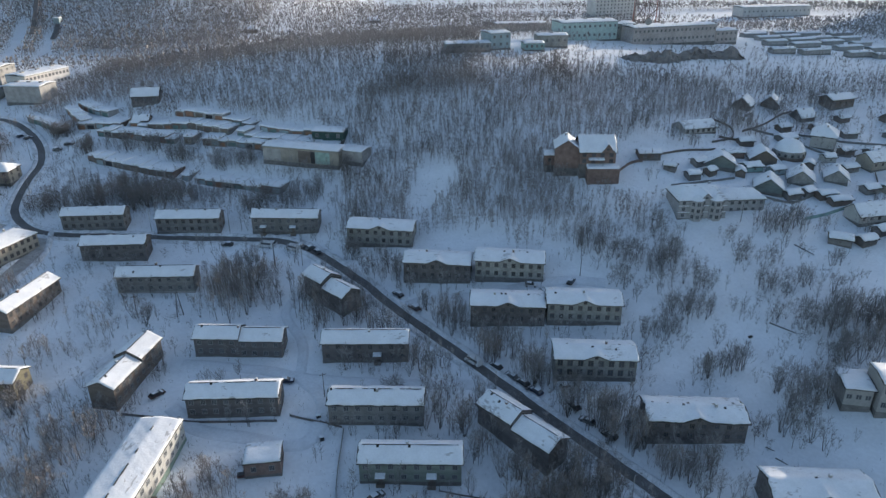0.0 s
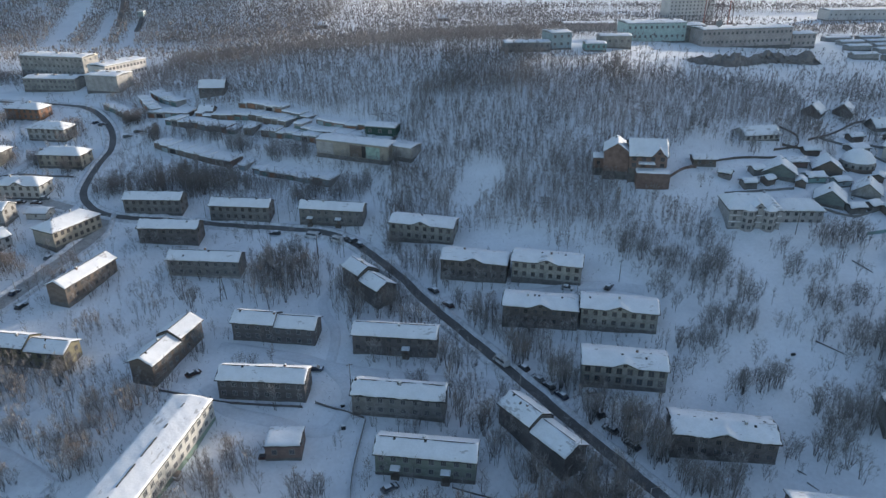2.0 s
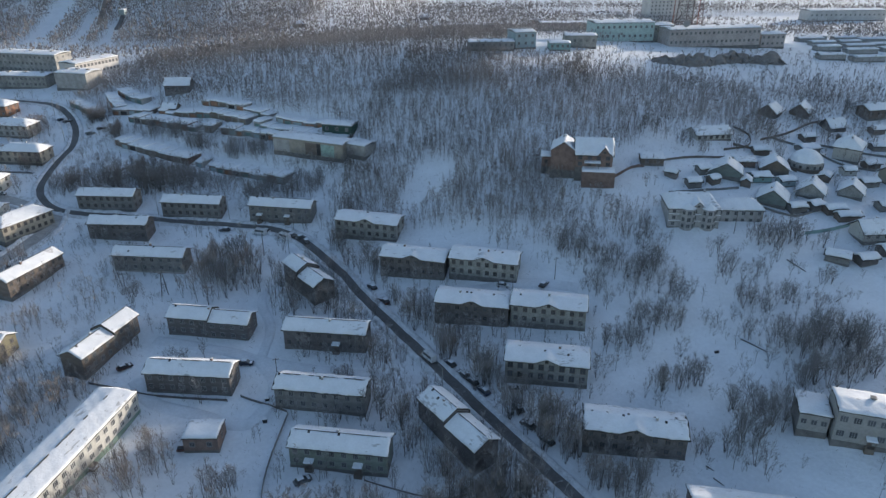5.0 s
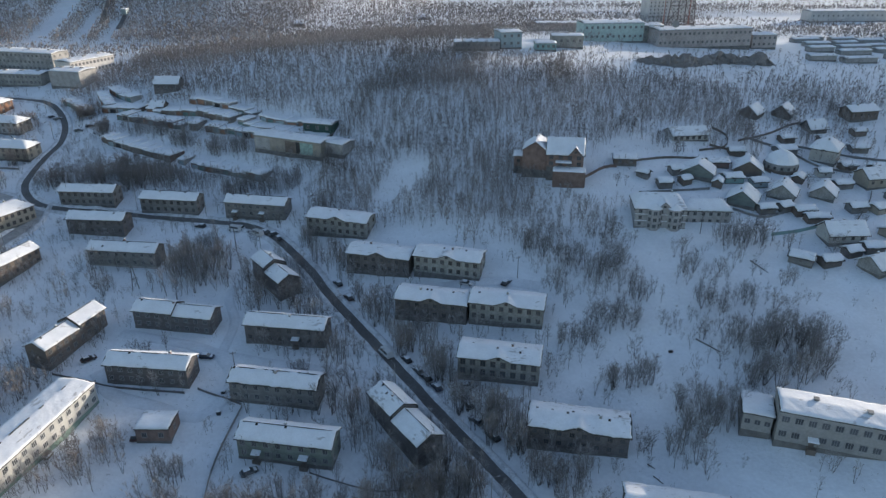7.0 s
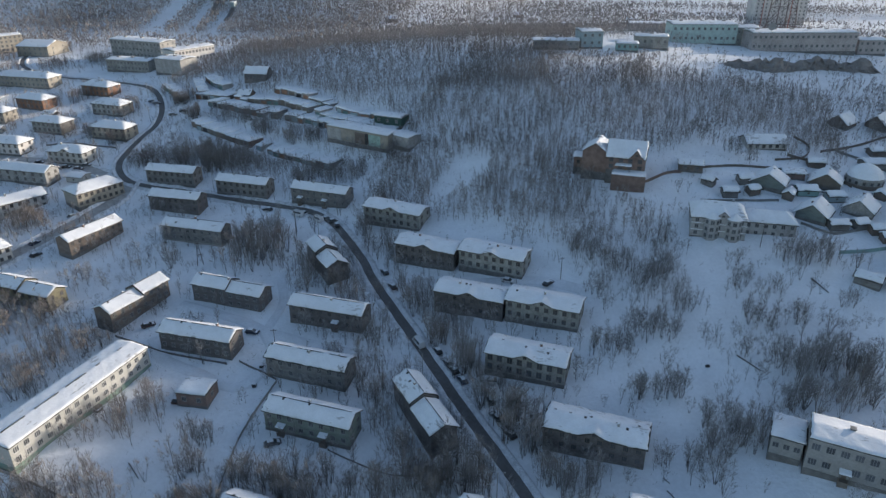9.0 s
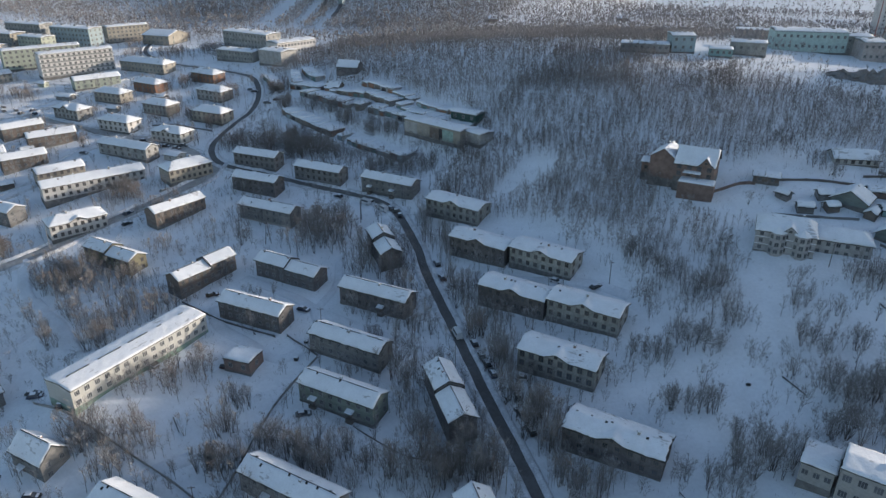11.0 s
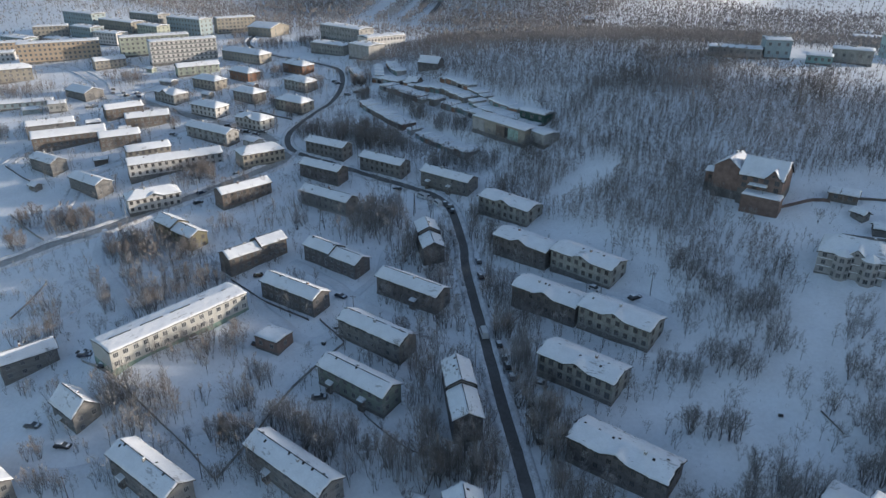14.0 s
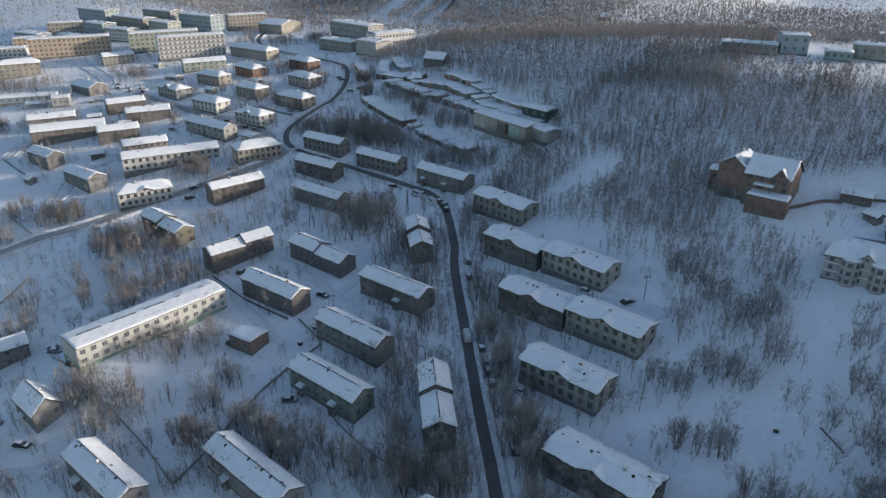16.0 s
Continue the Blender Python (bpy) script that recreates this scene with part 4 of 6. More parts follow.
house(-142.0, 322.0, 5, 7, "small dark gabled hut between the garages", W=6, eave=2.6, rise=2.0, wall=BROWN_WOOD, storeys=1, bays=2, ends=1, name="hut", category="hut", pipes=0)

# ---- brick house, mansion and cottages in the east ----
G6 = "cottages of the eastern slope"
house(58.9, 258.5, -1, 13.5, "tall red-brick house with a steep snowy roof", W=12.5, eave=7.9, rise=4.6, ped=(3.6, 4.4, 3.0), wall=BRICK, trim=TRIM_DARK, storeys=2, bays=4, ends=0, z=34.6, pipes=1, group=G6, win=(1.4, 1.5, 2), first=3.0)
house(48.0, 259.8, 84, 11, "brick side wing with a gabled snowy roof", W=9.2, eave=8.2, rise=3.2, wall=BRICK, trim=TRIM_DARK, storeys=2, bays=2, ends=1, z=34.9, pipes=1, group=G6)
house(41.5, 260.5, -3, 3.6, "low brick lean-to beside the brick house", W=6, eave=4.6, rise=0.8, wall=BRICK, trim=TRIM_DARK, storeys=1, bays=1, ends=0, pipes=0, name="lean_to", category="lean-to", z=35.0)
t = thing("terrace", 60.5, 249.8, 33.6, -1, "brick terrace wall with snow lying on top", "terrace")
part("retaining_wall", Geo().box(-6, -1.8, -5, 6, 2.7, 3.3), BRICK, t)
part("snow_cover", Geo().hull([(-6.1, -1.9, 3.3), (6.1, -1.9, 3.3), (6.1, 2.7, 3.3), (-6.1, 2.7, 3.3)], [(-5.6, -1.4, 3.9), (5.6, -1.3, 3.7), (5.7, 2.6, 4.1), (-5.6, 2.6, 4.0)]), ROOF_SNOW, t)
part("canopy", Geo().box(-5.2, 0.6, 5.6, 0.6, 2.75, 5.85), TRIM_DARK, t)
part("canopy_snow", Geo().hull([(-5.3, 0.5, 5.85), (0.7, 0.5, 5.85), (0.7, 2.72, 5.85), (-5.3, 2.72, 5.85)], [(-5.0, 0.8, 6.3), (0.4, 0.8, 6.25), (0.5, 2.7, 6.4), (-5.0, 2.7, 6.4)]), ROOF_SNOW, t)
claim(60.5, 250, -1, 13, 6)
house(82.0, 266.5, 3, 8.5, "low brick shed with thick snow on the roof", W=5.5, eave=2.6, rise=0.8, wall=BROWN_WOOD, storeys=1, bays=2, ends=1, pipes=0, name="shed", category="shed", snow=0.55, holes=0)
STONE = material("pale_stone_render", (0.37, 0.365, 0.365), 0.9, vary=0.3, scale=0.4, fine=3)
man = house(91.0, 233.0, 2, 17.0, "pale stone mansion with bay turrets and a snowy roof", W=13.5, eave=7.4, rise=3.2, hip=3.0, wall=STONE, trim=TRIM, win=(1.0, 1.2, 1), storeys=3, bays=5, ends=0, z=25.6, pipes=1, group=G6, ped=(1.0, 5.0, 2.4))
for u in (-2.2, 4.6):
    ring = lambda z, r: [(u + r * math.cos(a), -6.3 + r * math.sin(a), z) for a in np.arange(8) * math.pi / 4 + 0.39]
    part("turret", Geo().hull(ring(-3, 2.5), ring(7.6, 2.5)), STONE, man)
    part("turret_snow", Geo().hull(ring(7.6, 2.7), ring(9.2, 0.2)), ROOF_SNOW, man)
    for zz in (1.6, 3.9, 6.3):
        window(man, u, -8.63, zz, 0, 1.1, 1.3, 1, TRIM)
        window(man, u + 1.66, -7.94, zz, 45, 0.9, 1.3, 1, TRIM)
        window(man, u - 1.66, -7.94, zz, -45, 0.9, 1.3, 1, TRIM)
for zz in (2.6, 5.0):
    part("string_course", Geo().box(-8.6, -6.9, zz, 8.6, -6.7, zz + 0.22), PALE, man)
    part("ledge_snow", Geo().box(-8.6, -6.95, zz + 0.22, 8.6, -6.72, zz + 0.36), ROOF_SNOW, man)
house(107.0, 236.0, 4, 16.0, "stone wing of the mansion with a rounded snow roof", W=10, eave=5.8, rise=2.0, hip=3.0, wall=STONE, trim=TRIM, win=(1.0, 1.2, 1), storeys=2, bays=6, ends=1, z=25.6, pipes=0, group=G6, snow=0.6, holes=0)
house(109.3, 294.5, 16, 15.5, "low cream house with a big snow-laden roof", W=9, eave=2.7, rise=2.2, z=38.6, wall=CREAM, trim=TRIM_DARK, storeys=1, bays=6, ends=2, group=G6, snow=0.5, holes=0, pipes=1)
TEAL_BOARDS = boards("faded_teal_boards", (0.17, 0.2, 0.195), (0.12, 0.14, 0.135))
C = dict(group=G6, storeys=1, over=0.8, trim=TRIM_DARK, pipes=1, holes=0, snow=0.45, cell=0.7, win=(0.9, 1.0, 1))
house(109.5, 263.0, 75, 9.5, "teal-walled cottage with a steep snowy roof", W=11, eave=2.3, rise=3.3, wall=TEAL_BOARDS, bays=3, **C)
house(129.0, 269.5, 78, 9.0, "dark-gabled cottage with a snowy roof", W=10, eave=2.3, rise=3.3, wall=TRIM_DARK, bays=2, **C)
house(122.5, 246.0, 68, 9.5, "teal and grey cottage with a tall gable", W=9.5, eave=2.5, rise=3.4, wall=TEAL_BOARDS, bays=2, **C)
house(138.0, 253.5, 66, 9.5, "cottage with white-trimmed dark gable", W=9, eave=2.3, rise=3.3, wall=GREY_RENDER, bays=2, **C)
house(153.0, 256.0, 65, 9.0, "grey cottage with a snow-laden gable roof", W=8, eave=2.2, rise=3.0, wall=GREY_RENDER, bays=2, **C)
house(174.5, 268.5, 20, 11.0, "pink-grey cottage with a snowy roof", W=8, eave=4.4, rise=2.6, wall=SAND, bays=3, **C)
house(163.5, 289.0, 60, 11.0, "yellow two-storey villa with a snowy hipped roof", W=9.5, eave=6.0, rise=3.2, hip=3.5, wall=CREAM, bays=3, **{**C, "storeys": 2})
house(149.5, 226.0, 12, 12.5, "pale yellow cottage with a wide snowy roof", W=8, eave=3.6, rise=3.0, wall=CREAM, bays=4, **C)
house(155.5, 209.5, 30, 9.0, "cottage half hidden under thick snow", W=8, eave=2.8, rise=2.6, wall=GREY_RENDER, bays=2, **C)
house(143.5, 328.5, 55, 9.0, "brown cottage among trees on the slope", W=8, eave=2.2, rise=3.2, wall=BROWN_WOOD, bays=2, **C)
house(158.5, 333.0, 60, 9.0, "brown wooden cottage with snow on its gable roof", W=8, eave=2.2, rise=3.4, wall=BROWN_WOOD, bays=2, **C)
house(168.0, 319.0, 20, 8.0, "dark cottage with a snowy gable roof", W=7, eave=2.2, rise=3.0, wall=DARK_WOOD, bays=2, **C)
house(192.5, 337.0, 20, 14.0, "long cottage with a brightly lit snowy roof", W=8, eave=4.5, rise=1.6, wall=BROWN_WOOD, bays=4, **C)
house(210.0, 318.0, 30, 9.0, "brown cottage at the edge of the slope", W=8, eave=2.2, rise=3.0, wall=BROWN_WOOD, bays=2, **C)
S1 = dict(pane=False, group="sheds among the cottages", storeys=1, bays=1, ends=1, pipes=0, holes=0, snow=0.6, rough=0.3, cell=0.7, name="shed", category="shed", win=(0.5, 0.5, 0), first=0.2, trim=TRIM_DARK)
for x, y, a, l, w, mat, label in ((169, 306.5, 15, 6, 4, BROWN_WOOD, "brown shed under a white snow cap"), (148.3, 291, 20, 8, 6, GREY_WOOD, "grey shed behind the snowy dome"), (95.5, 252, 15, 5, 4, GREY_WOOD, "small grey shed in deep snow"),
                                  (103.5, 255.5, 30, 4, 3.5, BROWN_WOOD, "tiny hut heaped with snow"), (117.8, 271.5, 10, 8, 5, BRICK, "red-brown low shed with thick snow"), (121.5, 260.5, 12, 7, 5, TURQUOISE, "turquoise shed with a sloping snow roof"),
                                  (136.0, 243, 30, 5, 4, GREY_WOOD, "grey shed beside a cottage"), (142, 241, 15, 7, 3.5, BROWN_WOOD, "long low woodshed under snow"), (145, 236.5, 12, 8, 3.5, BROWN_WOOD, "brown lean-to shed under snow"),
                                  (133.5, 212, -25, 7, 5, GREY_WOOD, "snow-crushed shed on the slope"), (141.5, 211, 20, 6, 4, DARK_WOOD, "dark shed heaped with snow"),
                                  (157, 219.5, 10, 6, 4, GREY_WOOD, "garden shed with a round snow cap"), (169.5, 281, 20, 6, 4, BROWN_WOOD, "brown hut beside the villa"), (88.5, 257.5, -30, 4.5, 3, GREY_WOOD, "narrow grey shed by the fence"),
                                  (150, 217, 20, 5, 4, DARK_WOOD, "dark shed beside the cottage"), (161, 246, 15, 6, 4, GREY_WOOD, "grey woodshed in the garden"), (127.5, 283.5, 5, 6, 4, BROWN_WOOD, "brown shed with snow on top"),
                                  (101, 262, 20, 5, 4, GREY_WOOD, "grey hut under a heavy snow cap"), (115.5, 256, 70, 5, 3.5, BROWN_WOOD, "brown woodshed beside a cottage"), (130.5, 259, 20, 6, 4, BLUE_GREY, "blue-grey shed in a snowy garden"), (147, 266, 60, 5, 4, BROWN_WOOD, "brown hut in a snowy garden"),
                                  (162, 264, 20, 7, 4, GREY_WOOD, "low grey shed under thick snow"), (158, 273, 10, 5, 4, CREAM, "pale hut between the gardens"), (129, 240, 15, 6, 3.5, GREY_WOOD, "grey shed at the foot of the gardens"), (169, 247, 30, 7, 5, SAND, "sand-coloured shed under snow"),
                                  (178, 257, 15, 6, 4, GREY_WOOD, "boarded shed in deep snow"), (181, 281, 25, 7, 5, BROWN_WOOD, "brown shed on the upper slope"), (152, 303, 20, 6, 4, BROWN_WOOD, "small brown shed among bushes"), (180, 300, 10, 7, 4, GREY_WOOD, "grey shed on the upper gardens"),
                                  (167, 231, 40, 7, 5, SAND, "pale shed with a tilted snow roof"), (164, 206, 15, 8, 5, GREY_WOOD, "long grey shed below the cottages"), (186, 318, 20, 6, 4, BROWN_WOOD, "brown hut near the wood's edge"), (200, 300, 30, 8, 5, GREY_WOOD, "grey cottage shed under snow")):
    house(x, y, a, l, label, W=w, eave=2.3, rise=0.9, wall=mat, **S1)

dome = thing("dome_house", 143.0, 276.0, ground_z(143, 276) - 0.4, 10, "round dome house capped with snow", "dome")
R = 6.4
rings = lambda a: [(R * math.cos(a) * math.cos(b), R * math.cos(a) * math.sin(b), 1.2 + R * math.sin(a)) for b in np.arange(16) * math.pi / 8]
g = Geo()
for a, b in zip((0.0, 0.25, 0.5), (0.25, 0.5, 0.75)):
    g.hull(rings(a), rings(b))
part("shell", g, GREY_RENDER, dome)
part("base_wall", Geo().hull([(R * math.cos(b), R * math.sin(b), -1.5) for b in np.arange(16) * math.pi / 8], rings(0.0)), BROWN_WOOD, dome)
R = 6.6
g = Geo()
for a, b in zip((0.35, 0.6, 0.85, 1.1, 1.3), (0.6, 0.85, 1.1, 1.3, 1.5)):
    g.hull(rings(a), rings(b))
part("snow_cap", g, ROOF_SNOW, dome)
for b in np.arange(16) * 22.5:
    window(dome, 6.42 * math.sin(radians(b)), -6.42 * math.cos(radians(b)), 2.0, b, 0.8, 1.0, 0, TRIM_DARK)
claim(143, 276, 0, 11, 11)

# ---- works and offices on the hilltop ----
G7 = "hilltop buildings"
PINKISH = material("pinkish_grey_render", (0.42, 0.375, 0.36), 0.9, vary=0.25, scale=0.15, fine=1.5)
K = dict(group=G7, win=(1.1, 1.3, 1))
block(28.5, 386.5, 22, 11.5, 13, 8.5, "pale cube-shaped building with a snowy roof", BLUE_GREY, 2, 3, "office_building", "building", vents=4, **K)
block(12.5, 378.0, 10, 24, 9, 4.2, "low grey wing with a snowy flat roof", CONCRETE, 1, 8, "office_wing", "building", vents=1, **K)
block(48.5, 385.0, 8, 11, 8, 4.0, "small turquoise-grey hut on the hilltop", TURQUOISE, 1, 4, "hut", "hut", vents=0, **K)
block(60.0, 398.0, 8, 17, 9, 6.5, "low beige store with a snowy roof", BEIGE, 1, 5, "storehouse", "store", vents=1, **K)
block(86.0, 438.0, 14, 36, 16, 11, "pale turquoise factory hall with dark windows", material("pale_turquoise", (0.42, 0.52, 0.5), 0.9, vary=0.2), 2, 11, "factory", "factory", vents=3, **K)
block(108.0, 444.0, 14, 16, 14, 10, "grey-beige wing of the factory", BEIGE, 2, 5, "factory", "factory", vents=1, **K)
block(138.0, 440.0, 18, 58, 15, 10.5, "long pinkish-white office building with two rows of windows", PINKISH, 2, 20, "office_building", "building", vents=6, ends=3, **K)
block(176.0, 455.0, 18, 16, 12, 8, "pinkish-white annex with small windows", PINKISH, 2, 5, "office_wing", "building", vents=1, **K)
block(60.0, 560.0, 8, 40, 12, 6, "far low hall under snow", BEIGE, 1, 9, "hall", "hall", vents=1, **K)
block(305.0, 675.0, 12, 70, 16, 9, "long white hall with a snowy roof on the plain", WHITE_RENDER, 1, 16, "hall", "hall", vents=0, **K)
block(152.0, 655.0, 22, 44, 14, 27, "distant pale nine-storey apartment block", WHITE_RENDER, 9, 12, "apartment_block", "apartment block", vents=2, **K)
rs = random.Random(4)
for i in range(5):
    for j in range(4):
        x, y = 205 + 22 * j + 6 * i + rs.uniform(-3, 3), 430 + 26 * i + rs.uniform(-4, 4)
        block(x, y, 14 + rs.uniform(-4, 4), rs.uniform(14, 21), 6, 3.0, "row of low garages under one snowy roof", CONCRETE, 1, 0, "garage_row", "garage", "garage rows on the plain", vents=0)
for x, y in ((-30, 545), (-5, 560), (20, 552), (-60, 640), (40, 620), (-150, 560)):
    house(x, y, rs.uniform(-20, 20), 10, "small far hut in the snowy woodland", W=7, eave=3, rise=2, wall=BROWN_WOOD, storeys=1, bays=2, ends=1, name="hut", category="hut", pipes=0, cell=1.2, holes=0, group="huts in the far woodland")


def rock_face(points, seed):
    """A broken band of bare rock with ledges."""
    rs = np.random.RandomState(seed)
    line = smooth_line(points, 1.6)
    g = Geo()
    rows, k = 6, len(line)
    for i, (x, y) in enumerate(line):
        z0 = ground_z(x, y)
        hh = 5.2 * (0.5 + 0.9 * abs(math.sin(i * 0.21 + seed)) * (0.4 + 0.6 * rs.rand())) * min(1, i / 4, (k - 1 - i) / 4)
        for j in range(rows):
            u = j / (rows - 1)
            g.v.append((x + rs.randn() * 0.25, y - 4.2 + 3.0 * u ** 1.5 + rs.randn() * 0.8, z0 - 1.6 + (hh + 1.8) * u + rs.randn() * 0.2))
    g.f = [(i * rows + j, (i + 1) * rows + j, (i + 1) * rows + j + 1, i * rows + j + 1) for i in range(k - 1) for j in range(rows - 1)]
    tagged(part("rock_face", g, ROCK), "band of bare grey rock with snowy ledges", "rock", kind="structure")


rock_face([(97, 385), (104, 384), (113, 383.5), (124, 388), (136, 396.5), (152, 403.5), (163, 404), (173, 407)], 2)


TOWER_STEEL = material("weathered_tower_steel", (0.16, 0.13, 0.13), 0.7, 0.2, vary=0.3)


def lattice_tower(x, y, z, base, top, h, levels):
    t = thing("lattice_tower", x, y, z, 20, "tall steel lattice tower behind the white offices", "tower")
    zs = [h * i / levels for i in range(levels + 1)]
    half = lambda q: base / 2 + (top - base) / 2 * q / h
    for sx, sy in ((-1, -1), (1, -1), (1, 1), (-1, 1)):
        part("leg", Geo().tube((sx * base / 2, sy * base / 2, -2), (sx * top / 2, sy * top / 2, h), 0.3, 0.2), TOWER_STEEL, t)
    for a, b in zip(zs, zs[1:]):
        p, q = half(a), half(b)
        for i, (s, u) in enumerate((((-1, -1), (1, -1)), ((1, -1), (1, 1)), ((1, 1), (-1, 1)), ((-1, 1), (-1, -1)))):
            part("brace", Geo().tube((s[0] * p, s[1] * p, a), (u[0] * q, u[1] * q, b), 0.15, 0.15, 4), TOWER_STEEL, t)
            part("brace", Geo().tube((u[0] * p, u[1] * p, a), (s[0] * q, s[1] * q, b), 0.15, 0.15, 4), TOWER_STEEL, t)
            part("girt", Geo().tube((s[0] * q, s[1] * q, b), (u[0] * q, u[1] * q, b), 0.2, 0.2, 4), TOWER_STEEL, t)


lattice_tower(131.0, 466.0, ground_z(131, 466), 13.0, 4.0, 80.0, 8)
for x, y in ((118, 449), (133, 452)):
    t = thing("radio_mast", x, y, ground_z(x, y), 0, "thin red-and-white radio mast", "mast")
    part("pole", Geo().tube((0, 0, -1), (0, 0, 44), 0.3, 0.15), RED_METAL, t)
    for s in range(3):
        a = s * 2.09
        part("guy_wire", Geo().tube((0, 0, 32), (16 * math.cos(a), 16 * math.sin(a), 0), 0.03, 0.03, 3), DARK_METAL, t)
t = thing("dish_antenna", 122.0, 428.5, ground_z(122, 428.5) + 10.3, 0, "white dish antenna on the office roof", "antenna")
g = Geo()
g.hull([(2.0 * math.cos(a), 0, 2.6 + 2.0 * math.sin(a)) for a in np.arange(14) * 0.4488], [(1.2 * math.cos(a), 0.7, 2.6 + 1.2 * math.sin(a)) for a in np.arange(14) * 0.4488])
part("dish", g, TRIM, t)
part("mount", Geo().tube((0, 0.6, -0.5), (0, 0.5, 2.4), 0.15, 0.12), METAL, t)



def ski_jump(x0, y0, x1, y1, top, low, label):
    """An inrun on trestle legs from its tower at x0, y0 down to the take-off at x1, y1."""
    z0 = ground_z(x0, y0)
    t = thing("ski_jump", x0, y0, z0, 0, label, "ski jump")
    d = np.array([x1 - x0, y1 - y0])
    n = np.array([-d[1], d[0]]) / np.linalg.norm(d) * 1.6
    at = lambda u: (d * u, top + (ground_z(x1, y1) - z0 + low - top) * (1.4 * u - 0.4 * u * u))
    us = [i / 8 for i in range(9)]
    for a, b in zip(us, us[1:]):
        (p, zp), (q, zq) = at(a), at(b)
        ring = lambda h: [(*(p - n), zp + h), (*(q - n), zq + h), (*(q + n), zq + h), (*(p + n), zp + h)]
        part("inrun_deck", Geo().hull(ring(-0.7), ring(0)), DARK_WOOD, t)
        for s in (-1, 1):
            g = ground_z(*(np.array([x0, y0]) + p + n * s)) - z0
            part("leg", Geo().tube((*(p + n * s), g - 1), (*(p + n * s * 0.95), zp - 0.5), 0.3, 0.25), TOWER_STEEL, t)
    part("start_cabin", Geo().box(-2.2, -2.2, top - 1, 2.2, 2.2, top + 3.2), BLUE_GREY, t)
    part("cabin_snow", Geo().box(-2.3, -2.3, top + 3.2, 2.3, 2.3, top + 3.7), ROOF_SNOW, t)


ski_jump(-326, 588, -310, 541, 12.0, 2.0, "tall ski jump on trestle legs above a cleared run")
ski_jump(-296, 556, -290, 532, 5.0, 1.5, "small ski jump beside the taller one")

# ---- fences, poles, cars ----


def fence(points, h, mat, label, step=2.6, name="fence"):
    h *= 0.75
    line = smooth_line(points, step)
    x, y = line[0]
    t = thing(name, x, y, ground_z(x, y), 0, label, "fence")
    z0 = ground_z(x, y)
    for a, b in zip(line[:-1], line[1:]):
        za, zb = ground_z(*a) - z0, ground_z(*b) - z0
        a, b = a - (x, y), b - (x, y)
        n = np.array([-(b - a)[1], (b - a)[0]]) / np.linalg.norm(b - a) * 0.05
        low = [(*(a - n), za - 0.4), (*(b - n), zb - 0.4), (*(b + n), zb - 0.4), (*(a + n), za - 0.4)]
        high = [(px, py, pz + 0.4 + h) for px, py, pz in low]
        part("panel", Geo().hull(low, high), mat, t)
        part("post", Geo().box(a[0] - 0.1, a[1] - 0.1, za - 0.5, a[0] + 0.1, a[1] + 0.1, za + h + 0.12), mat, t)


fence([(-25.5, 140.3), (-25, 122), (-22, 108), (-19.3, 97.7), (-17, 87)], 1.1, CONCRETE, "low weathered concrete fence along the yard")
fence([(-17, 86.5), (-36, 89.3), (-63.5, 90.8), (-85, 91.3)], 1.1, CONCRETE, "low concrete fence behind the houses")
fence([(-84, 145.4), (-63.4, 142.7), (-43, 143)], 0.9, DARK_WOOD, "dark plank wall below the wooden house")
fence([(-40, 145), (-26, 141.2)], 0.9, DARK_WOOD, "dark plank wall beside the yard lane")
fence([(-261, 150.6), (-244, 149.5), (-227.4, 149.6)], 0.9, DARK_WOOD, "dark insulated heating pipe above the snow")
fence([(-212, 129.2), (-194, 127), (-177.4, 126.1)], 1.3, CONCRETE, "concrete wall above the snowy street")
fence([(-133, 92), (-142.8, 107.9), (-146.2, 110.7)], 0.8, CONCRETE, "low wall beside the drive")
fence([(-252, 240), (-236, 236), (-212, 236)], 1.0, GREY_WOOD, "grey garden fence before the villas")
fence([(-214, 256), (-202, 261), (-178, 262)], 1.0, GREY_WOOD, "weathered fence between villa gardens")
fence([(-1, 122.3), (6.6, 120.5), (17.5, 119.5), (24.6, 121.2)], 0.5, DARK_WOOD, "dark pipe casing running through the trees")
fence([(127.6, 225.3), (137, 228.5), (146, 232.9)], 1.6, TURQUOISE, "long greenish garden fence")
fence([(66, 253.5), (74, 261), (79, 262.5)], 1.5, BRICK, "low brick garden wall")
fence([(86, 268), (98, 272), (112, 275)], 1.2, BROWN_WOOD, "brown board fence across the slope")
fence([(118, 288), (128, 285), (131, 279), (138, 270)], 1.3, BROWN_WOOD, "brown board fence round a garden")
fence([(137, 300), (150, 292), (158, 281), (170, 277)], 1.2, GREY_WOOD, "grey board fence between cottages")
fence([(118, 240), (128, 236), (140, 244), (147, 246)], 1.2, GREY_WOOD, "grey garden fence in the snow")
fence([(131, 296), (146, 308), (160, 322), (176, 330)], 1.3, BROWN_WOOD, "dark board fence climbing the garden slope")
fence([(86, 246), (100, 249), (112, 252)], 1.1, GREY_WOOD, "weathered fence behind the mansion")
fence([(150, 300), (163, 296), (180, 292), (192, 290)], 1.2, GREY_WOOD, "weathered fence between upper gardens")
fence([(113, 282), (124, 288.5), (127, 300), (122, 306)], 1.2, BROWN_WOOD, "dark fence round the cream house's garden")
fence([(160, 240), (168, 253), (172, 262)], 1.2, BROWN_WOOD, "brown fence along a garden path")


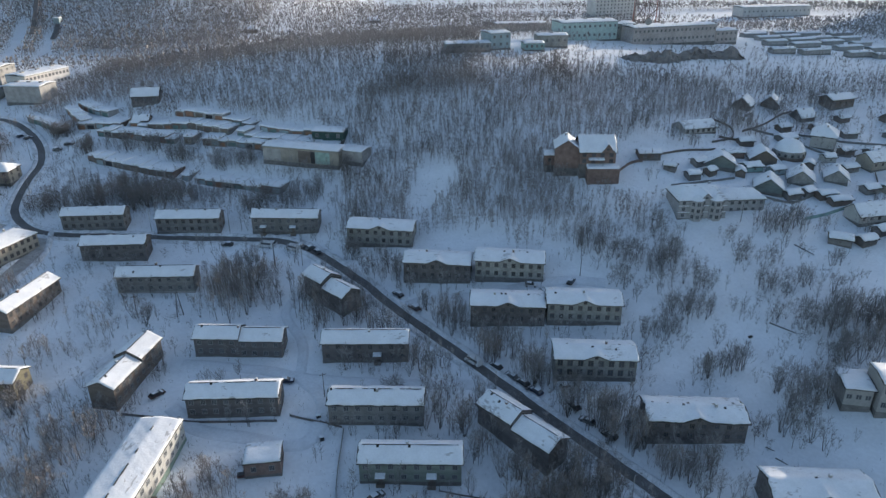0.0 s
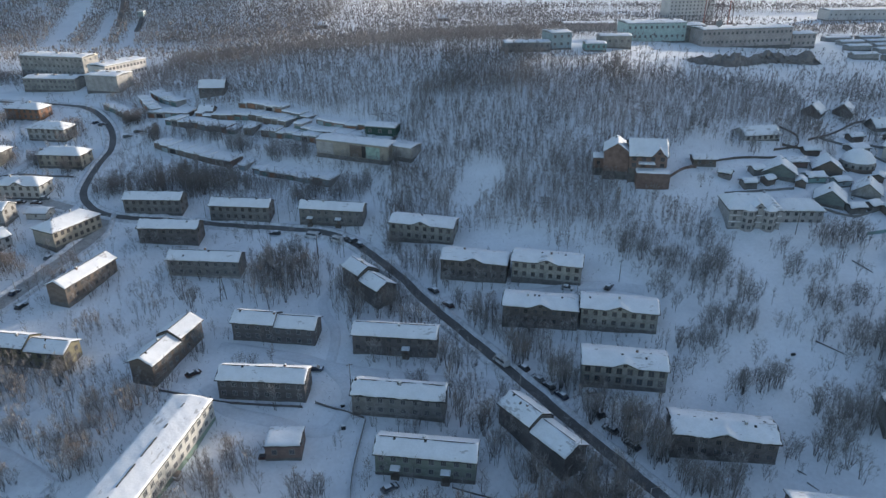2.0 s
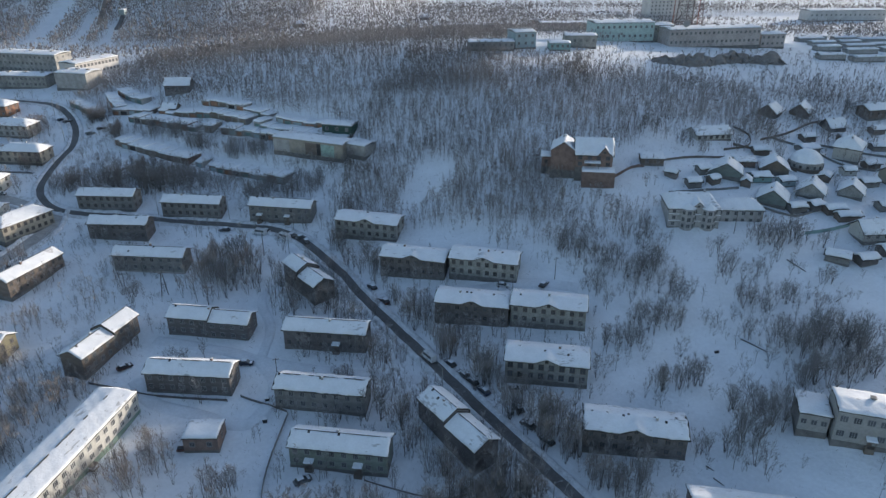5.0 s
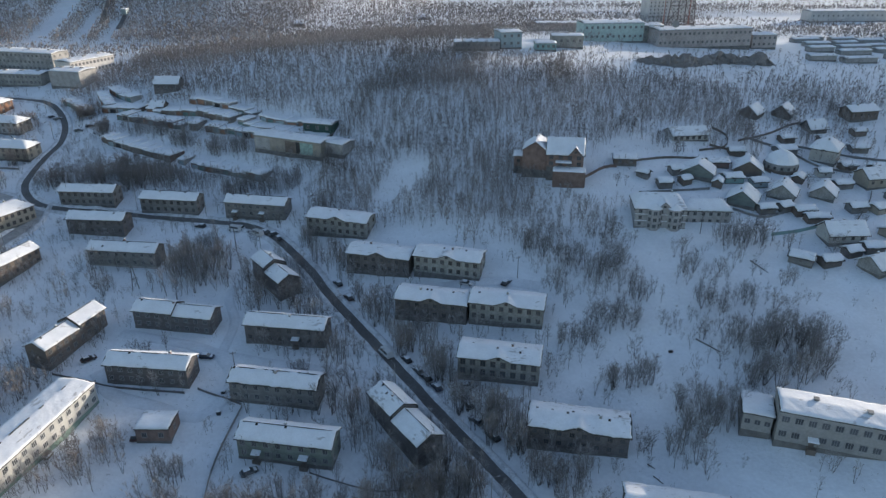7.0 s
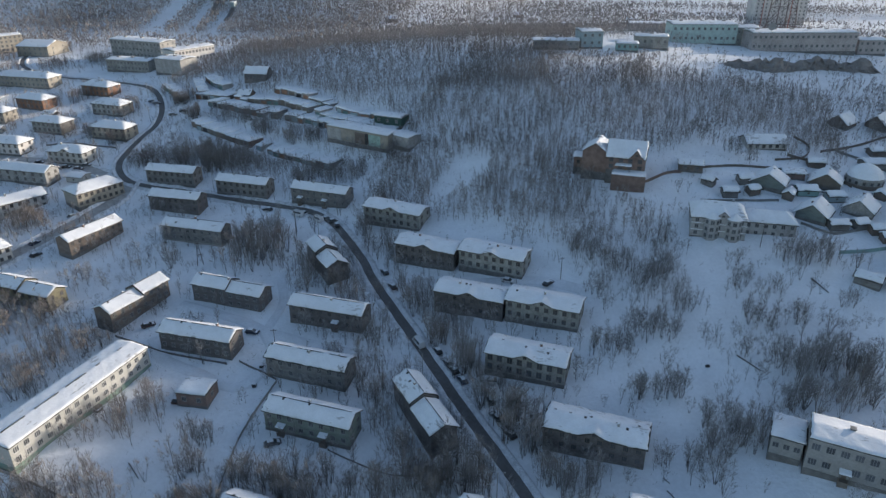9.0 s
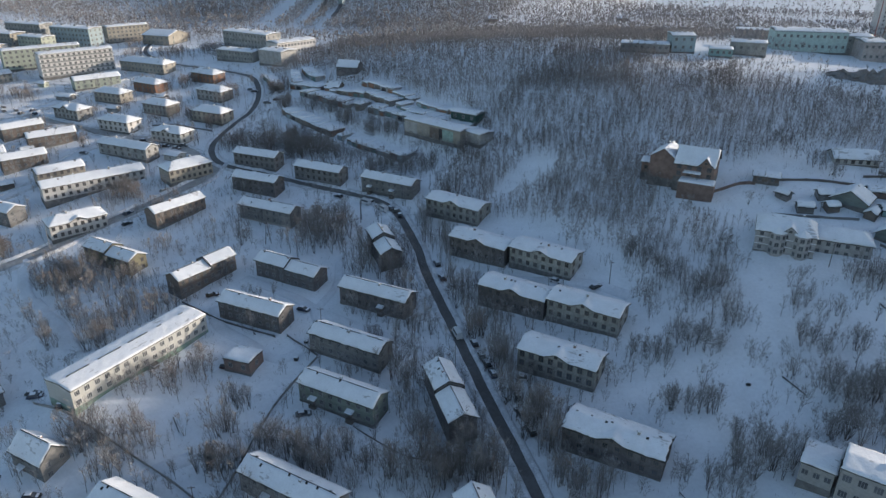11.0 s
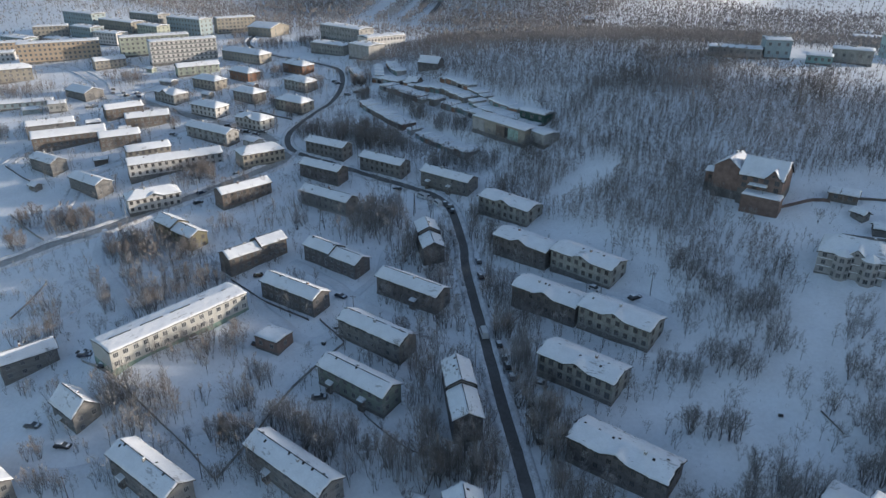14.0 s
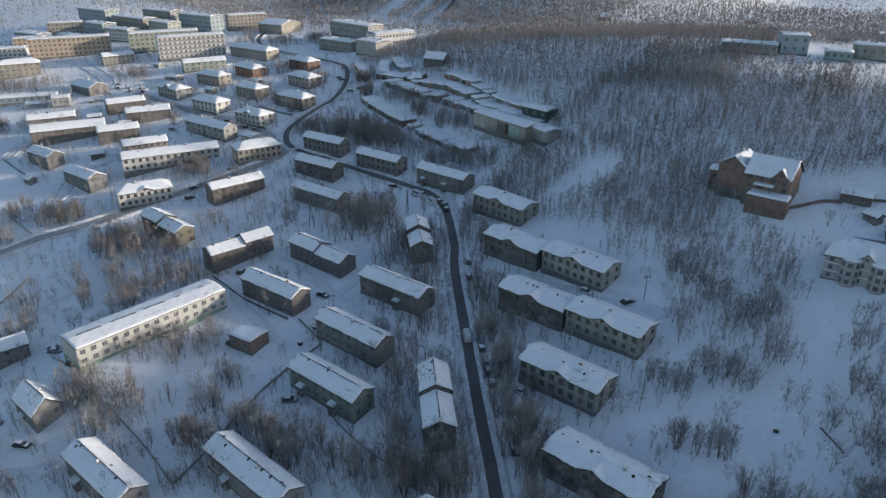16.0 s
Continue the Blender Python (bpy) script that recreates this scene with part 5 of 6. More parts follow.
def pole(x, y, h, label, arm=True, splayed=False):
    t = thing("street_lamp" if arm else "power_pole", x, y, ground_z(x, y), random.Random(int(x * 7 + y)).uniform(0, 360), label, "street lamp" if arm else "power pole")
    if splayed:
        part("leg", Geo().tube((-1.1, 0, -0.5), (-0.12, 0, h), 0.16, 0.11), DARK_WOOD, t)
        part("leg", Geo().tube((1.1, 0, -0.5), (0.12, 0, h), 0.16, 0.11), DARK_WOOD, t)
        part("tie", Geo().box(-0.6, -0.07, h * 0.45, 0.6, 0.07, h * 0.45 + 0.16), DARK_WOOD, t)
    else:
        part("pole", Geo().tube((0, 0, -0.5), (0, 0, h), 0.13, 0.09), CONCRETE if arm else DARK_WOOD, t)
    if arm:
        part("arm", Geo().tube((0, 0, h - 0.2), (1.3, 0, h + 0.25), 0.05, 0.04), METAL, t)
        l = part("lamp_head", Geo().hull([(1.2, -0.14, h + 0.2), (1.8, -0.12, h + 0.26), (1.8, 0.12, h + 0.26), (1.2, 0.14, h + 0.2)], [(1.2, -0.1, h + 0.36), (1.75, -0.08, h + 0.38), (1.75, 0.08, h + 0.38), (1.2, 0.1, h + 0.36)]), METAL, t)
        part("lamp_lens", Geo().box(1.28, -0.09, h + 0.16, 1.7, 0.09, h + 0.2), LAMP_GLASS, l)
    else:
        part("crossarm", Geo().box(-0.9, -0.06, h - 0.6, 0.9, 0.06, h - 0.45), DARK_WOOD, t)
        for u in (-0.8, 0.0, 0.8):
            part("insulator", Geo().tube((u, 0, h - 0.45), (u, 0, h - 0.2), 0.05, 0.04), LAMP_GLASS, t)


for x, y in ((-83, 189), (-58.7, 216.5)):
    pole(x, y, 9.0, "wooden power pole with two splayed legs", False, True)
for x, y in ((44.5, 200), (-20, 85), (-41, 63), (60.4, 250), (104.4, 224), (-120, 152), (-96, 188), (-32, 152)):
    pole(x, y, 8.0, "plain wooden power pole", False)
for x, y in ((14, 152), (-4, 167.5), (-26, 192), (-49, 216), (-80, 238), (-110, 239.5), (-140, 240), (-166.5, 262), (-181, 292), (-205, 322), (-143, 205), (-148.5, 180), (-159, 152), (43, 119)):
    pole(x, y, 8.5, "street lamp beside the snowy road")


def make_car(paint, name="car", label="parked car under a layer of snow", van=False):
    L, W, h1, h2 = (5.4, 2.0, 1.1, 2.3) if van else (4.3, 1.72, 0.85, 1.45)
    c = thing(name, 0, 0, 0, 0, label, "van" if van else "car", "parked cars")
    side = lambda y, k=1.0: [(-L / 2, y, 0.3), (L / 2, y, 0.3), (L / 2, y, 0.68), (L / 2 - (0.3 if van else 0.95), y * k, h1), (-L / 2 + (0.02 if van else 0.35), y * k, h1), (-L / 2, y, 0.75)]
    part("body", Geo().hull(side(-W / 2, 0.97), side(W / 2, 0.97)), paint, c)
    a, b = (-L / 2 + 0.05, L / 2 - 0.5) if van else (-L / 2 + 0.4, L / 2 - 1.15)
    low = [(a, -W * 0.48, h1), (b, -W * 0.48, h1), (b, W * 0.48, h1), (a, W * 0.48, h1)]
    ia, ib = (0.08, 0.6) if van else (0.4, 0.75)
    mid = [(a + ia, -W * 0.4, h2 - 0.08), (b - ib, -W * 0.4, h2 - 0.08), (b - ib, W * 0.4, h2 - 0.08), (a + ia, W * 0.4, h2 - 0.08)]
    part("glasshouse", Geo().hull(low, mid), GLASS if not van else paint, c)
    top = [(x, y * 0.97, h2) for x, y, _ in mid]
    part("roof", Geo().hull(mid, top), paint, c)
    if van:
        part("windscreen", Geo().hull([(b - 0.02, -W * .44, h1 + .08), (b + .03, -W * .44, h1 + .06), (b + .03, W * .44, h1 + .06), (b - .02, W * .44, h1 + .08)], [(b - ib + .05, -W * .38, h2 - .22), (b - ib + .1, -W * .38, h2 - .24), (b - ib + .1, W * .38, h2 - .24), (b - ib + .05, W * .38, h2 - .22)]), GLASS, c)
        for s in (-1, 1):
            part("side_window", Geo().hull([(a + .5, s * W * .475, h1 + .15), (b - .4, s * W * .475, h1 + .15), (b - .4, s * W * .482, h1 + .15), (a + .5, s * W * .482, h1 + .15)], [(a + .5, s * W * .425, h2 - .35), (b - .7, s * W * .425, h2 - .35), (b - .7, s * W * .432, h2 - .35), (a + .5, s * W * .432, h2 - .35)]), GLASS, c)
    else:
        part("snow_cap", Geo().hull([(x * 1.0, y, h2) for x, y, _ in top], [(x * 0.9 - 0.02, y * 0.85, h2 + 0.16) for x, y, _ in top]), ROOF_SNOW, c)
        part("bonnet_snow", Geo().hull([(b + .1, -W * .42, h1 - .02), (L / 2 - .3, -W * .42, h1 - .16), (L / 2 - .3, W * .42, h1 - .16), (b + .1, W * .42, h1 - .02)], [(b + .2, -W * .36, h1 + .1), (L / 2 - .45, -W * .36, h1 - .02), (L / 2 - .45, W * .36, h1 - .02), (b + .2, W * .36, h1 + .1)]), ROOF_SNOW, c)
    for x in (-L * 0.31, L * 0.32):
        for s in (-1, 1):
            w = part("wheel", Geo().tube((x, s * (W / 2 - 0.2), 0.31), (x, s * (W / 2 + 0.01), 0.31), 0.31, 0.31, 12), RUBBER, c)
            part("rim", Geo().tube((x, s * (W / 2 + 0.01), 0.31), (x, s * (W / 2 + 0.03), 0.31), 0.18, 0.16, 8), METAL, w)
    for s in (-1, 1):
        part("headlight", Geo().box(L / 2 - 0.06, s * W * 0.36 - 0.16, 0.55, L / 2 + 0.015, s * W * 0.36 + 0.16, 0.68), LAMP_GLASS, c)
        part("tail_light", Geo().box(-L / 2 - 0.015, s * W * 0.38 - 0.12, 0.6, -L / 2 + 0.05, s * W * 0.38 + 0.12, 0.74), RUST, c)
    return c


SPOTS = ((19.8, 154.5, 134, 0), (23.2, 151.4, 130, 2), (32.6, 146, 120, 0), (35.2, 141, 140, 1), (40, 136.2, 136, 0), (17, 157, 134, 1), (12.9, 161, 134, 0), (-11, 187.5, 133, 4), (-16.5, 194.5, 133, 0), (28.2, 196.8, -8, 3), (41.1, 197, 60, 0),
         (-43.4, 157.9, 5, 2), (-77.4, 152.6, 50, 4), (-15.5, 120.2, 40, 1), (-79.9, 95, 130, 2), (-72.5, 70.2, 30, 1), (-58.1, 70.9, 30, 0), (-88.7, 94, 30, 0))
SPOTS3 = ((-186.6, 238.6, 20, 0), (-180.3, 239.3, 15, 4), (-179.1, 243, 20, 1), (-316.3, 242.1, 160, 0), (-304.4, 241.6, 160, 1), (-290.3, 242.9, 170, 2), (-297.8, 215.6, 80, 0), (-297.9, 219.1, 80, 3), (-197.1, 315.2, 60, 2), (-192.6, 313.1, 60, 0), (-74.3, 92.6, 120, 0), (-86.8, 93.3, 40, 2), (-218.4, 216.4, 10, 1), (-247.7, 233.2, 70, 0), (-204.3, 283.9, 10, 3))
SPOTS2 = ((-63, 230, 170, 3), (-52, 227.5, 150, 1), (-79.1, 230.6, 178, 0), (-152.5, 184, 80, 2), (-153.5, 205, 75, 1), (-146, 177.6, 80, 0), (-47.5, 226, 40, 1), (-45, 223.5, 120, 0), (33.5, 154.5, 15, 3), (-196, 238, 20, 1), (-202, 239, 25, 0),
          (-190, 237, 20, 3), (-170, 305, 40, 0), (-173, 300, 50, 1), (-298, 240, 100, 0), (-296, 246, 100, 2), (-310, 238, 160, 1), (-48, 126.5, 100, 4))
models = [make_car(p) for p in PAINTS]
placed = [False] * len(models)
for x, y, a, k in SPOTS + SPOTS2 + SPOTS3:
    if 115 < a < 145 and x > -20:
        x, y = x + 1.9, y + 1.9
    on = pose(x, y, ground_z(x, y) + 0.12, 0, 0, a)
    if placed[k]:
        copy_thing(models[k], on)
    else:
        models[k].matrix_world = on
        placed[k] = True
van = make_car(PAINTS[3], "van", "white van on the dark asphalt road", True)
van.matrix_world = pose(8.6, 164.6, ground_z(8.6, 164.6) + 0.26, 0, 0, 133)
for x, y, a in ((-64.5, 229.0, 168), (-54.0, 225.8, 152)):
    tagged(copy_thing(van, pose(x, y, ground_z(x, y) + 0.1, 0, 0, a)), "white van parked at the roadside bend")

# fallen logs and litter in the snow
for x0, y0, x1, y1, r in ((96.2, 175.5, 102, 170.6, 0.22), (118, 211, 122, 205, 0.2), (-46, 104, -41, 101, 0.15), (80, 129.5, 82, 127.5, 0.15), (79, 133, 80.5, 131.5, 0.14), (54.5, 217, 56.5, 212, 0.18)):
    t = thing("fallen_log", x0, y0, ground_z(x0, y0) + 0.15, 0, "dark fallen log lying in the snow", "log")
    z1 = ground_z(x1, y1) - ground_z(x0, y0)
    part("stem", Geo().tube((0, 0, 0), (x1 - x0, y1 - y0, z1), r, r * 0.6, 7), BARK, t)
    part("branch_stub", Geo().tube(((x1 - x0) * 0.5, (y1 - y0) * 0.5, z1 * 0.5), ((x1 - x0) * 0.6, (y1 - y0) * 0.45, z1 * 0.6 + 0.7), r * 0.4, r * 0.15, 5), BARK, t)
t = thing("tyre_stack", 88.7, 170.2, ground_z(88.7, 170.2), 20, "dark scrap drum lying in the snow", "drum")
part("drum", Geo().tube((-0.5, 0, 0.35), (0.5, 0, 0.35), 0.4, 0.4, 12), DARK_METAL, t)
part("drum_lid", Geo().tube((0.5, 0, 0.35), (0.56, 0, 0.35), 0.36, 0.36, 12), RUST, t)
for x, y in ((-32.5, 144.6), (-30.5, 137.0)):
    t = thing("litter_bin", x, y, ground_z(x, y), 15, "dark metal refuse bin in the snow", "bin")
    part("bin", Geo().hull([(-.5, -.4, -.3), (.5, -.4, -.3), (.5, .4, -.3), (-.5, .4, -.3)], [(-.6, -.5, 1.1), (.6, -.5, 1.1), (.6, .5, 1.1), (-.6, .5, 1.1)]), DARK_METAL, t)
    part("snow_cap", Geo().hull([(-.6, -.5, 1.1), (.6, -.5, 1.1), (.6, .5, 1.1), (-.6, .5, 1.1)], [(-.4, -.3, 1.3), (.4, -.3, 1.3), (.4, .3, 1.3), (-.4, .3, 1.3)]), ROOF_SNOW, t)

# ---- trees ----


def bare_tree(seed, h, stems, limbs, fuzz, rad, low, r, length, wide, slim=False, loose=0.42):
    """A leafless tree: dark stems that spread like a vase, slender limbs and a haze of short twigs round them.
    rad and low: the crown's half width and foot as shares of the height; slim: stems of one blade each."""
    rs = np.random.RandomState(seed)
    wv, wf, tv, tf, bones = [], [], [], [], []
    for s in range(stems):
        a = 6.2832 * (s + 0.8 * rs.rand()) / stems
        out = np.array([math.cos(a), math.sin(a), 0.0])
        k = 0.02 * rs.randn() if stems == 1 else rad * (0.35 + 0.55 * rs.rand())
        hs = h * (0.95 if stems == 1 else 0.72 + 0.23 * rs.rand())
        pts = [out * (0.015 * h if stems > 1 else 0) + (0, 0, -0.4)]
        for t, q in ((0.3, 0.5), (0.62, 0.85), (1.0, 1.05)):
            pts.append(np.array([out[0] * k * h * q + rs.randn() * 0.012 * h, out[1] * k * h * q + rs.randn() * 0.012 * h, hs * t]))
        rr = r * h * (0.75 + 0.5 * rs.rand())
        n = len(wv)
        if slim:
            w = np.array([-out[1], out[0], 0.0]) * rr
            wv += [pts[0] - w, pts[0] + w, pts[2]]
            wf.append((n, n + 1, n + 2))
        else:
            for c, q in zip(pts, (rr, rr * 0.75, rr * 0.45, rr * 0.12)):
                wv += [c + (q * math.cos(u), q * math.sin(u), 0) for u in (0.3, 2.4, 4.5)]
            for j in (0, 3, 6):
                for u in range(3):
                    v = (u + 1) % 3
                    wf += [(n + j + u, n + j + v, n + j + 3 + v), (n + j + u, n + j + 3 + v, n + j + 3 + u)]
        bones.append((pts[2], pts[3]))
        for i in range(limbs):
            t = low + (0.93 - low) * (i + rs.rand()) / limbs
            z = t * hs
            lo, hi = (pts[1], pts[2]) if t < 0.62 else (pts[2], pts[3])
            p = lo + (hi - lo) * np.clip((z - lo[2]) / (hi[2] - lo[2]), 0, 1)
            a2 = rs.rand() * 6.2832 if stems == 1 else a + rs.randn() * 1.3
            ln = rad * h * (1.25 - 0.75 * t) * (0.6 + 0.6 * rs.rand()) * (1.0 if stems == 1 else 0.8)
            q = p + ln * np.array([math.cos(a2) * 0.75, math.sin(a2) * 0.75, 0.75 + 0.5 * rs.rand()])
            q[2] = min(q[2], h)
            w = np.cross(q - p, rs.randn(3))
            w *= rr * 0.3 / max(1e-6, np.linalg.norm(w))
            n = len(wv)
            wv += [p - w, p + w, q]
            wf.append((n, n + 1, n + 2))
            bones.append((p, q))
    for i in range(fuzz):
        p, q = bones[i % len(bones)]
        c = p + (q - p) * (0.25 + 0.75 * rs.rand())
        d = (q - p) / np.linalg.norm(q - p) * 0.5 + rs.randn(3) * loose + (0, 0, 0.35)
        e = c + d / np.linalg.norm(d) * length * h * (0.6 + 0.8 * rs.rand())
        w = np.cross(e - c, rs.randn(3))
        w *= wide * h * (0.7 + 0.6 * rs.rand()) / max(1e-6, np.linalg.norm(w))
        n = len(tv)
        tv += [c - w, c + w, e]
        tf.append((n, n + 1, n + 2))
    return np.array(wv), np.array(wf), np.array(tv), np.array(tf)


def as_mesh(name, v, f, mat):
    me = bpy.data.meshes.new(name)
    me.vertices.add(len(v))
    me.vertices.foreach_set("co", np.asarray(v, np.float32).ravel())
    me.loops.add(3 * len(f))
    me.loops.foreach_set("vertex_index", np.asarray(f, np.int32).ravel())
    me.polygons.add(len(f))
    me.polygons.foreach_set("loop_start", np.arange(0, 3 * len(f), 3, dtype=np.int32))
    me.update(calc_edges=True)
    me.materials.append(mat)
    return me


FEET = np.array(FOOTPRINTS)
TRACKS = np.array(ROAD_POINTS)


def clear(p):
    """Which of the places stand free of buildings and roads."""
    ok = np.ones(len(p), bool)
    for x, y, c, s, a, b in FEET:
        d = p - (x, y)
        ok &= ~((np.abs(d[:, 0] * c + d[:, 1] * s) < a) & (np.abs(-d[:, 0] * s + d[:, 1] * c) < b))
    for k in range(0, len(p), 2000):
        q = p[k:k + 2000]
        d = np.hypot(q[:, None, 0] - TRACKS[None, :, 0], q[:, None, 1] - TRACKS[None, :, 1]) - TRACKS[None, :, 2]
        ok[k:k + 2000] &= d.min(1) > 0
    return ok


def woods(name, places, sizes, kinds, rng, label, twig=None):
    """Many trees that nobody could count, joined: their wood and their twigs."""
    wv, wf, tv, tf, nw, nt = [], [], [], [], 0, 0
    z = height(places[:, 0], places[:, 1])
    for (x, y), s, zz in zip(places, sizes, z):
        a, b, c, d = kinds[rng.randint(len(kinds))]
        t = rng.rand() * 6.28
        m = np.array([[math.cos(t), -math.sin(t), 0], [math.sin(t), math.cos(t), 0], [0, 0, 1]]).T * s * (0.9, 0.9, 1)
        o = np.array([x, y, zz])
        wv.append(a @ m + o)
        wf.append(b + nw)
        nw += len(a)
        if len(c):
            tv.append(c @ m + o)
            tf.append(d + nt)
            nt += len(c)
    ob = tagged(part(name, as_mesh(name, np.concatenate(wv), np.concatenate(wf), BARK_FAR if twig is TWIG_FAR else BARK), None), label, "trees", kind="stuff")
    if tv:
        k = part("twigs", as_mesh("twigs", np.concatenate(tv), np.concatenate(tf), twig or TWIG), None, ob)
        tagged(k, kind="stuff")
    return ob


# kinds of tree, seven metres high
NEAR = [bare_tree(i, 7.0, 5, 6, 340, 0.27, 0.3, 0.0095, 0.13, 0.0031) for i in range(3)] + [bare_tree(5 + i, 7.0, 1, 24, 300, 0.22, 0.22, 0.0135, 0.13, 0.0031) for i in range(2)] + [bare_tree(10 + i, 7.0, 8, 4, 380, 0.33, 0.26, 0.0085, 0.13, 0.0031) for i in range(3)]
MID = [bare_tree(20 + i, 7.0, 3, 4, 120, 0.25, 0.32, 0.0088, 0.15, 0.0049) for i in range(4)] + [bare_tree(30 + i, 7.0, 1, 12, 85, 0.2, 0.25, 0.0125, 0.15, 0.0047) for i in range(4)]
BUSH = [bare_tree(60 + i, 7.0, 7, 2, 150, 0.4, 0.2, 0.0075, 0.15, 0.006, True) for i in range(5)] + [bare_tree(66 + i, 7.0, 5, 3, 135, 0.34, 0.22, 0.0085, 0.15, 0.006, True) for i in range(3)]
WOOD = [bare_tree(70 + i, 7.0, 1, 7, 60, 0.2, 0.24, 0.011, 0.105, 0.009, True, 0.6) for i in range(5)] + [bare_tree(80 + i, 7.0, 2, 3, 72, 0.22, 0.24, 0.0095, 0.105, 0.0085, True, 0.6) for i in range(3)]
FAR = [bare_tree(40 + i, 7.0, 1, 3, 24, 0.24, 0.18, 0.011, 0.14, 0.0175, True, 0.6) for i in range(6)]
SMALL = [bare_tree(50 + i, 7.0, 1, 1, 7, 0.36, 0.15, 0.015, 0.22, 0.041, True, 0.6) for i in range(5)]

# copses: x, y, radius, number, height
LOWER_YARDS = ((-50, 62, 4, 12, 6), (-63, 65, 3, 8, 5), (-52, 73, 2, 3, 5), (-77, 80, 4, 6, 5), (-113, 88, 5, 12, 6), (-111, 96, 4, 8, 6), (-16, 86, 2, 6, 6), (-44, 64, 3, 6, 5), (-59, 84, 3, 8, 6), (-86, 76, 3, 4, 5), (-124, 100, 6, 14, 6))
SCHOOL_YARD = ((-63, 107, 6, 14, 6), (-56, 116, 6, 14, 6), (-54, 123, 4, 10, 6), (-33, 114, 4, 12, 7), (-28, 105, 4, 12, 7), (-24, 98, 4, 14, 7), (-30, 95, 4, 10, 7), (-48, 91, 8, 26, 7), (-60, 89, 6, 20, 7), (-34, 88, 5, 12, 6))
WEST_COPSES = ((-117, 122, 11, 30, 7), (-96, 121, 9, 26, 7), (-93, 133, 7, 20, 7), (-86, 142, 5, 10, 6), (-141, 139, 9, 16, 7), (-123, 135, 8, 14, 7), (-113, 146, 7, 8, 6), (-119, 171, 3, 4, 6), (-80, 161, 3, 6, 5), (-71, 168, 4, 8, 6), (-94, 187, 4, 6, 6))
YARD_COPSES = ((-18, 107, 4, 12, 8), (-10, 107, 4, 14, 8), (-3, 108, 5, 18, 8), (1, 113, 3, 8, 8), (10, 111, 3, 6, 7), (17, 112, 3, 10, 9), (22, 117, 4, 12, 9), (31, 118, 5, 18, 9), (38, 121, 4, 12, 9), (10, 132, 3, 8, 8), (4, 139, 3, 6, 8), (17, 127, 3, 8, 8), (-67, 207, 9, 34, 9), (-47, 194, 8, 26, 9), (-66, 196, 6, 16, 8), (-39, 181, 5, 12, 8), (-28, 185, 4, 8, 8), (-11, 154, 5, 10, 6))
ROAD_COPSES = ((42, 141, 4, 10, 10), (48, 134, 3, 8, 9), (32, 147, 3, 8, 9), (24, 157, 4, 10, 9), (13, 168, 4, 10, 8), (2, 181, 4, 10, 8), (-9, 193, 3, 8, 7), (-32, 219, 3, 8, 7), (-26, 204, 4, 8, 7), (60, 126, 4, 10, 8), (64, 127, 3, 6, 8), (-32, 242, 5, 8, 6), (-147, 262, 10, 22, 7), (-128, 265, 11, 26, 7), (-106, 263, 9, 20, 7), (-86, 263, 6, 12, 6), (-70, 258, 5, 8, 6), (54, 127, 3, 8, 8))
SLOPE_COPSES = ((72, 157, 2, 8, 7), (77, 158, 2, 7, 7), (81, 159, 2, 7, 8), (88, 150, 1, 4, 7), (85, 137, 2, 6, 7), (91, 142, 4, 12, 8), (96, 149, 5, 16, 8), (78, 136, 2, 6, 6), (60, 173, 3, 8, 6), (66, 173, 3, 10, 6), (70, 180, 5, 14, 7), (78, 182, 5, 14, 7), (82, 192, 4, 12, 7), (74, 205, 6, 20, 7), (70, 194, 4, 8, 6), (60, 207, 6, 18, 7), (50, 215, 7, 20, 7), (56, 195, 3, 8, 6), (74, 221, 5, 12, 7))
EAST_COPSES = ((97, 203, 2, 4, 7), (108, 203, 3, 8, 5), (102, 189, 5, 14, 6), (114, 191, 4, 10, 6), (125, 201, 4, 8, 6), (90, 179, 4, 8, 5), (98, 176, 3, 6, 5), (107, 174, 4, 12, 7), (113, 172, 6, 22, 8), (120, 175, 6, 22, 8), (127, 172, 5, 18, 8), (107, 161, 3, 10, 7), (115, 161, 5, 18, 8), (123, 163, 4, 16, 8), (113, 221, 5, 12, 6), (80, 252, 3, 4, 5), (89, 229, 3, 5, 5))
TOWN_THICKETS = ((-195, 132, 7, 24, 7), (-181, 135, 7, 26, 7), (-175, 141, 6, 22, 7), (-183, 118, 5, 14, 7), (-139, 129, 7, 16, 7), (-133, 137, 7, 20, 7), (-129, 145, 6, 16, 7), (-111, 147, 5, 14, 7), (-169, 189, 7, 26, 7), (-165, 197, 5, 20, 7), (-342, 257, 6, 14, 5), (-327, 260, 7, 16, 6), (-362, 196, 7, 20, 6), (-353, 206, 7, 20, 6), (-350, 218, 6, 14, 6), (-225, 223, 3, 10, 6), (-258, 257, 3, 8, 5), (-305, 231, 3, 8, 5))
VILLA_GARDENS = ((-297, 165, 5, 14, 7), (-369, 310, 12, 20, 5), (-337, 326, 8, 12, 5), (-256, 304, 6, 12, 5), (-245, 311, 4, 8, 7), (-203, 305, 5, 16, 6), (-200, 272, 6, 22, 6), (-182, 267, 5, 18, 6), (-210, 268, 4, 12, 6), (-178, 315, 4, 22, 6), (-160, 299, 4, 20, 6), (-153, 253, 8, 26, 6), (-139, 257, 7, 22, 6), (-131, 266, 5, 16, 6), (-216, 260, 3, 6, 5), (-313, 368, 12, 30, 6), (-294, 384, 10, 24, 6), (-337, 355, 8, 14, 6))
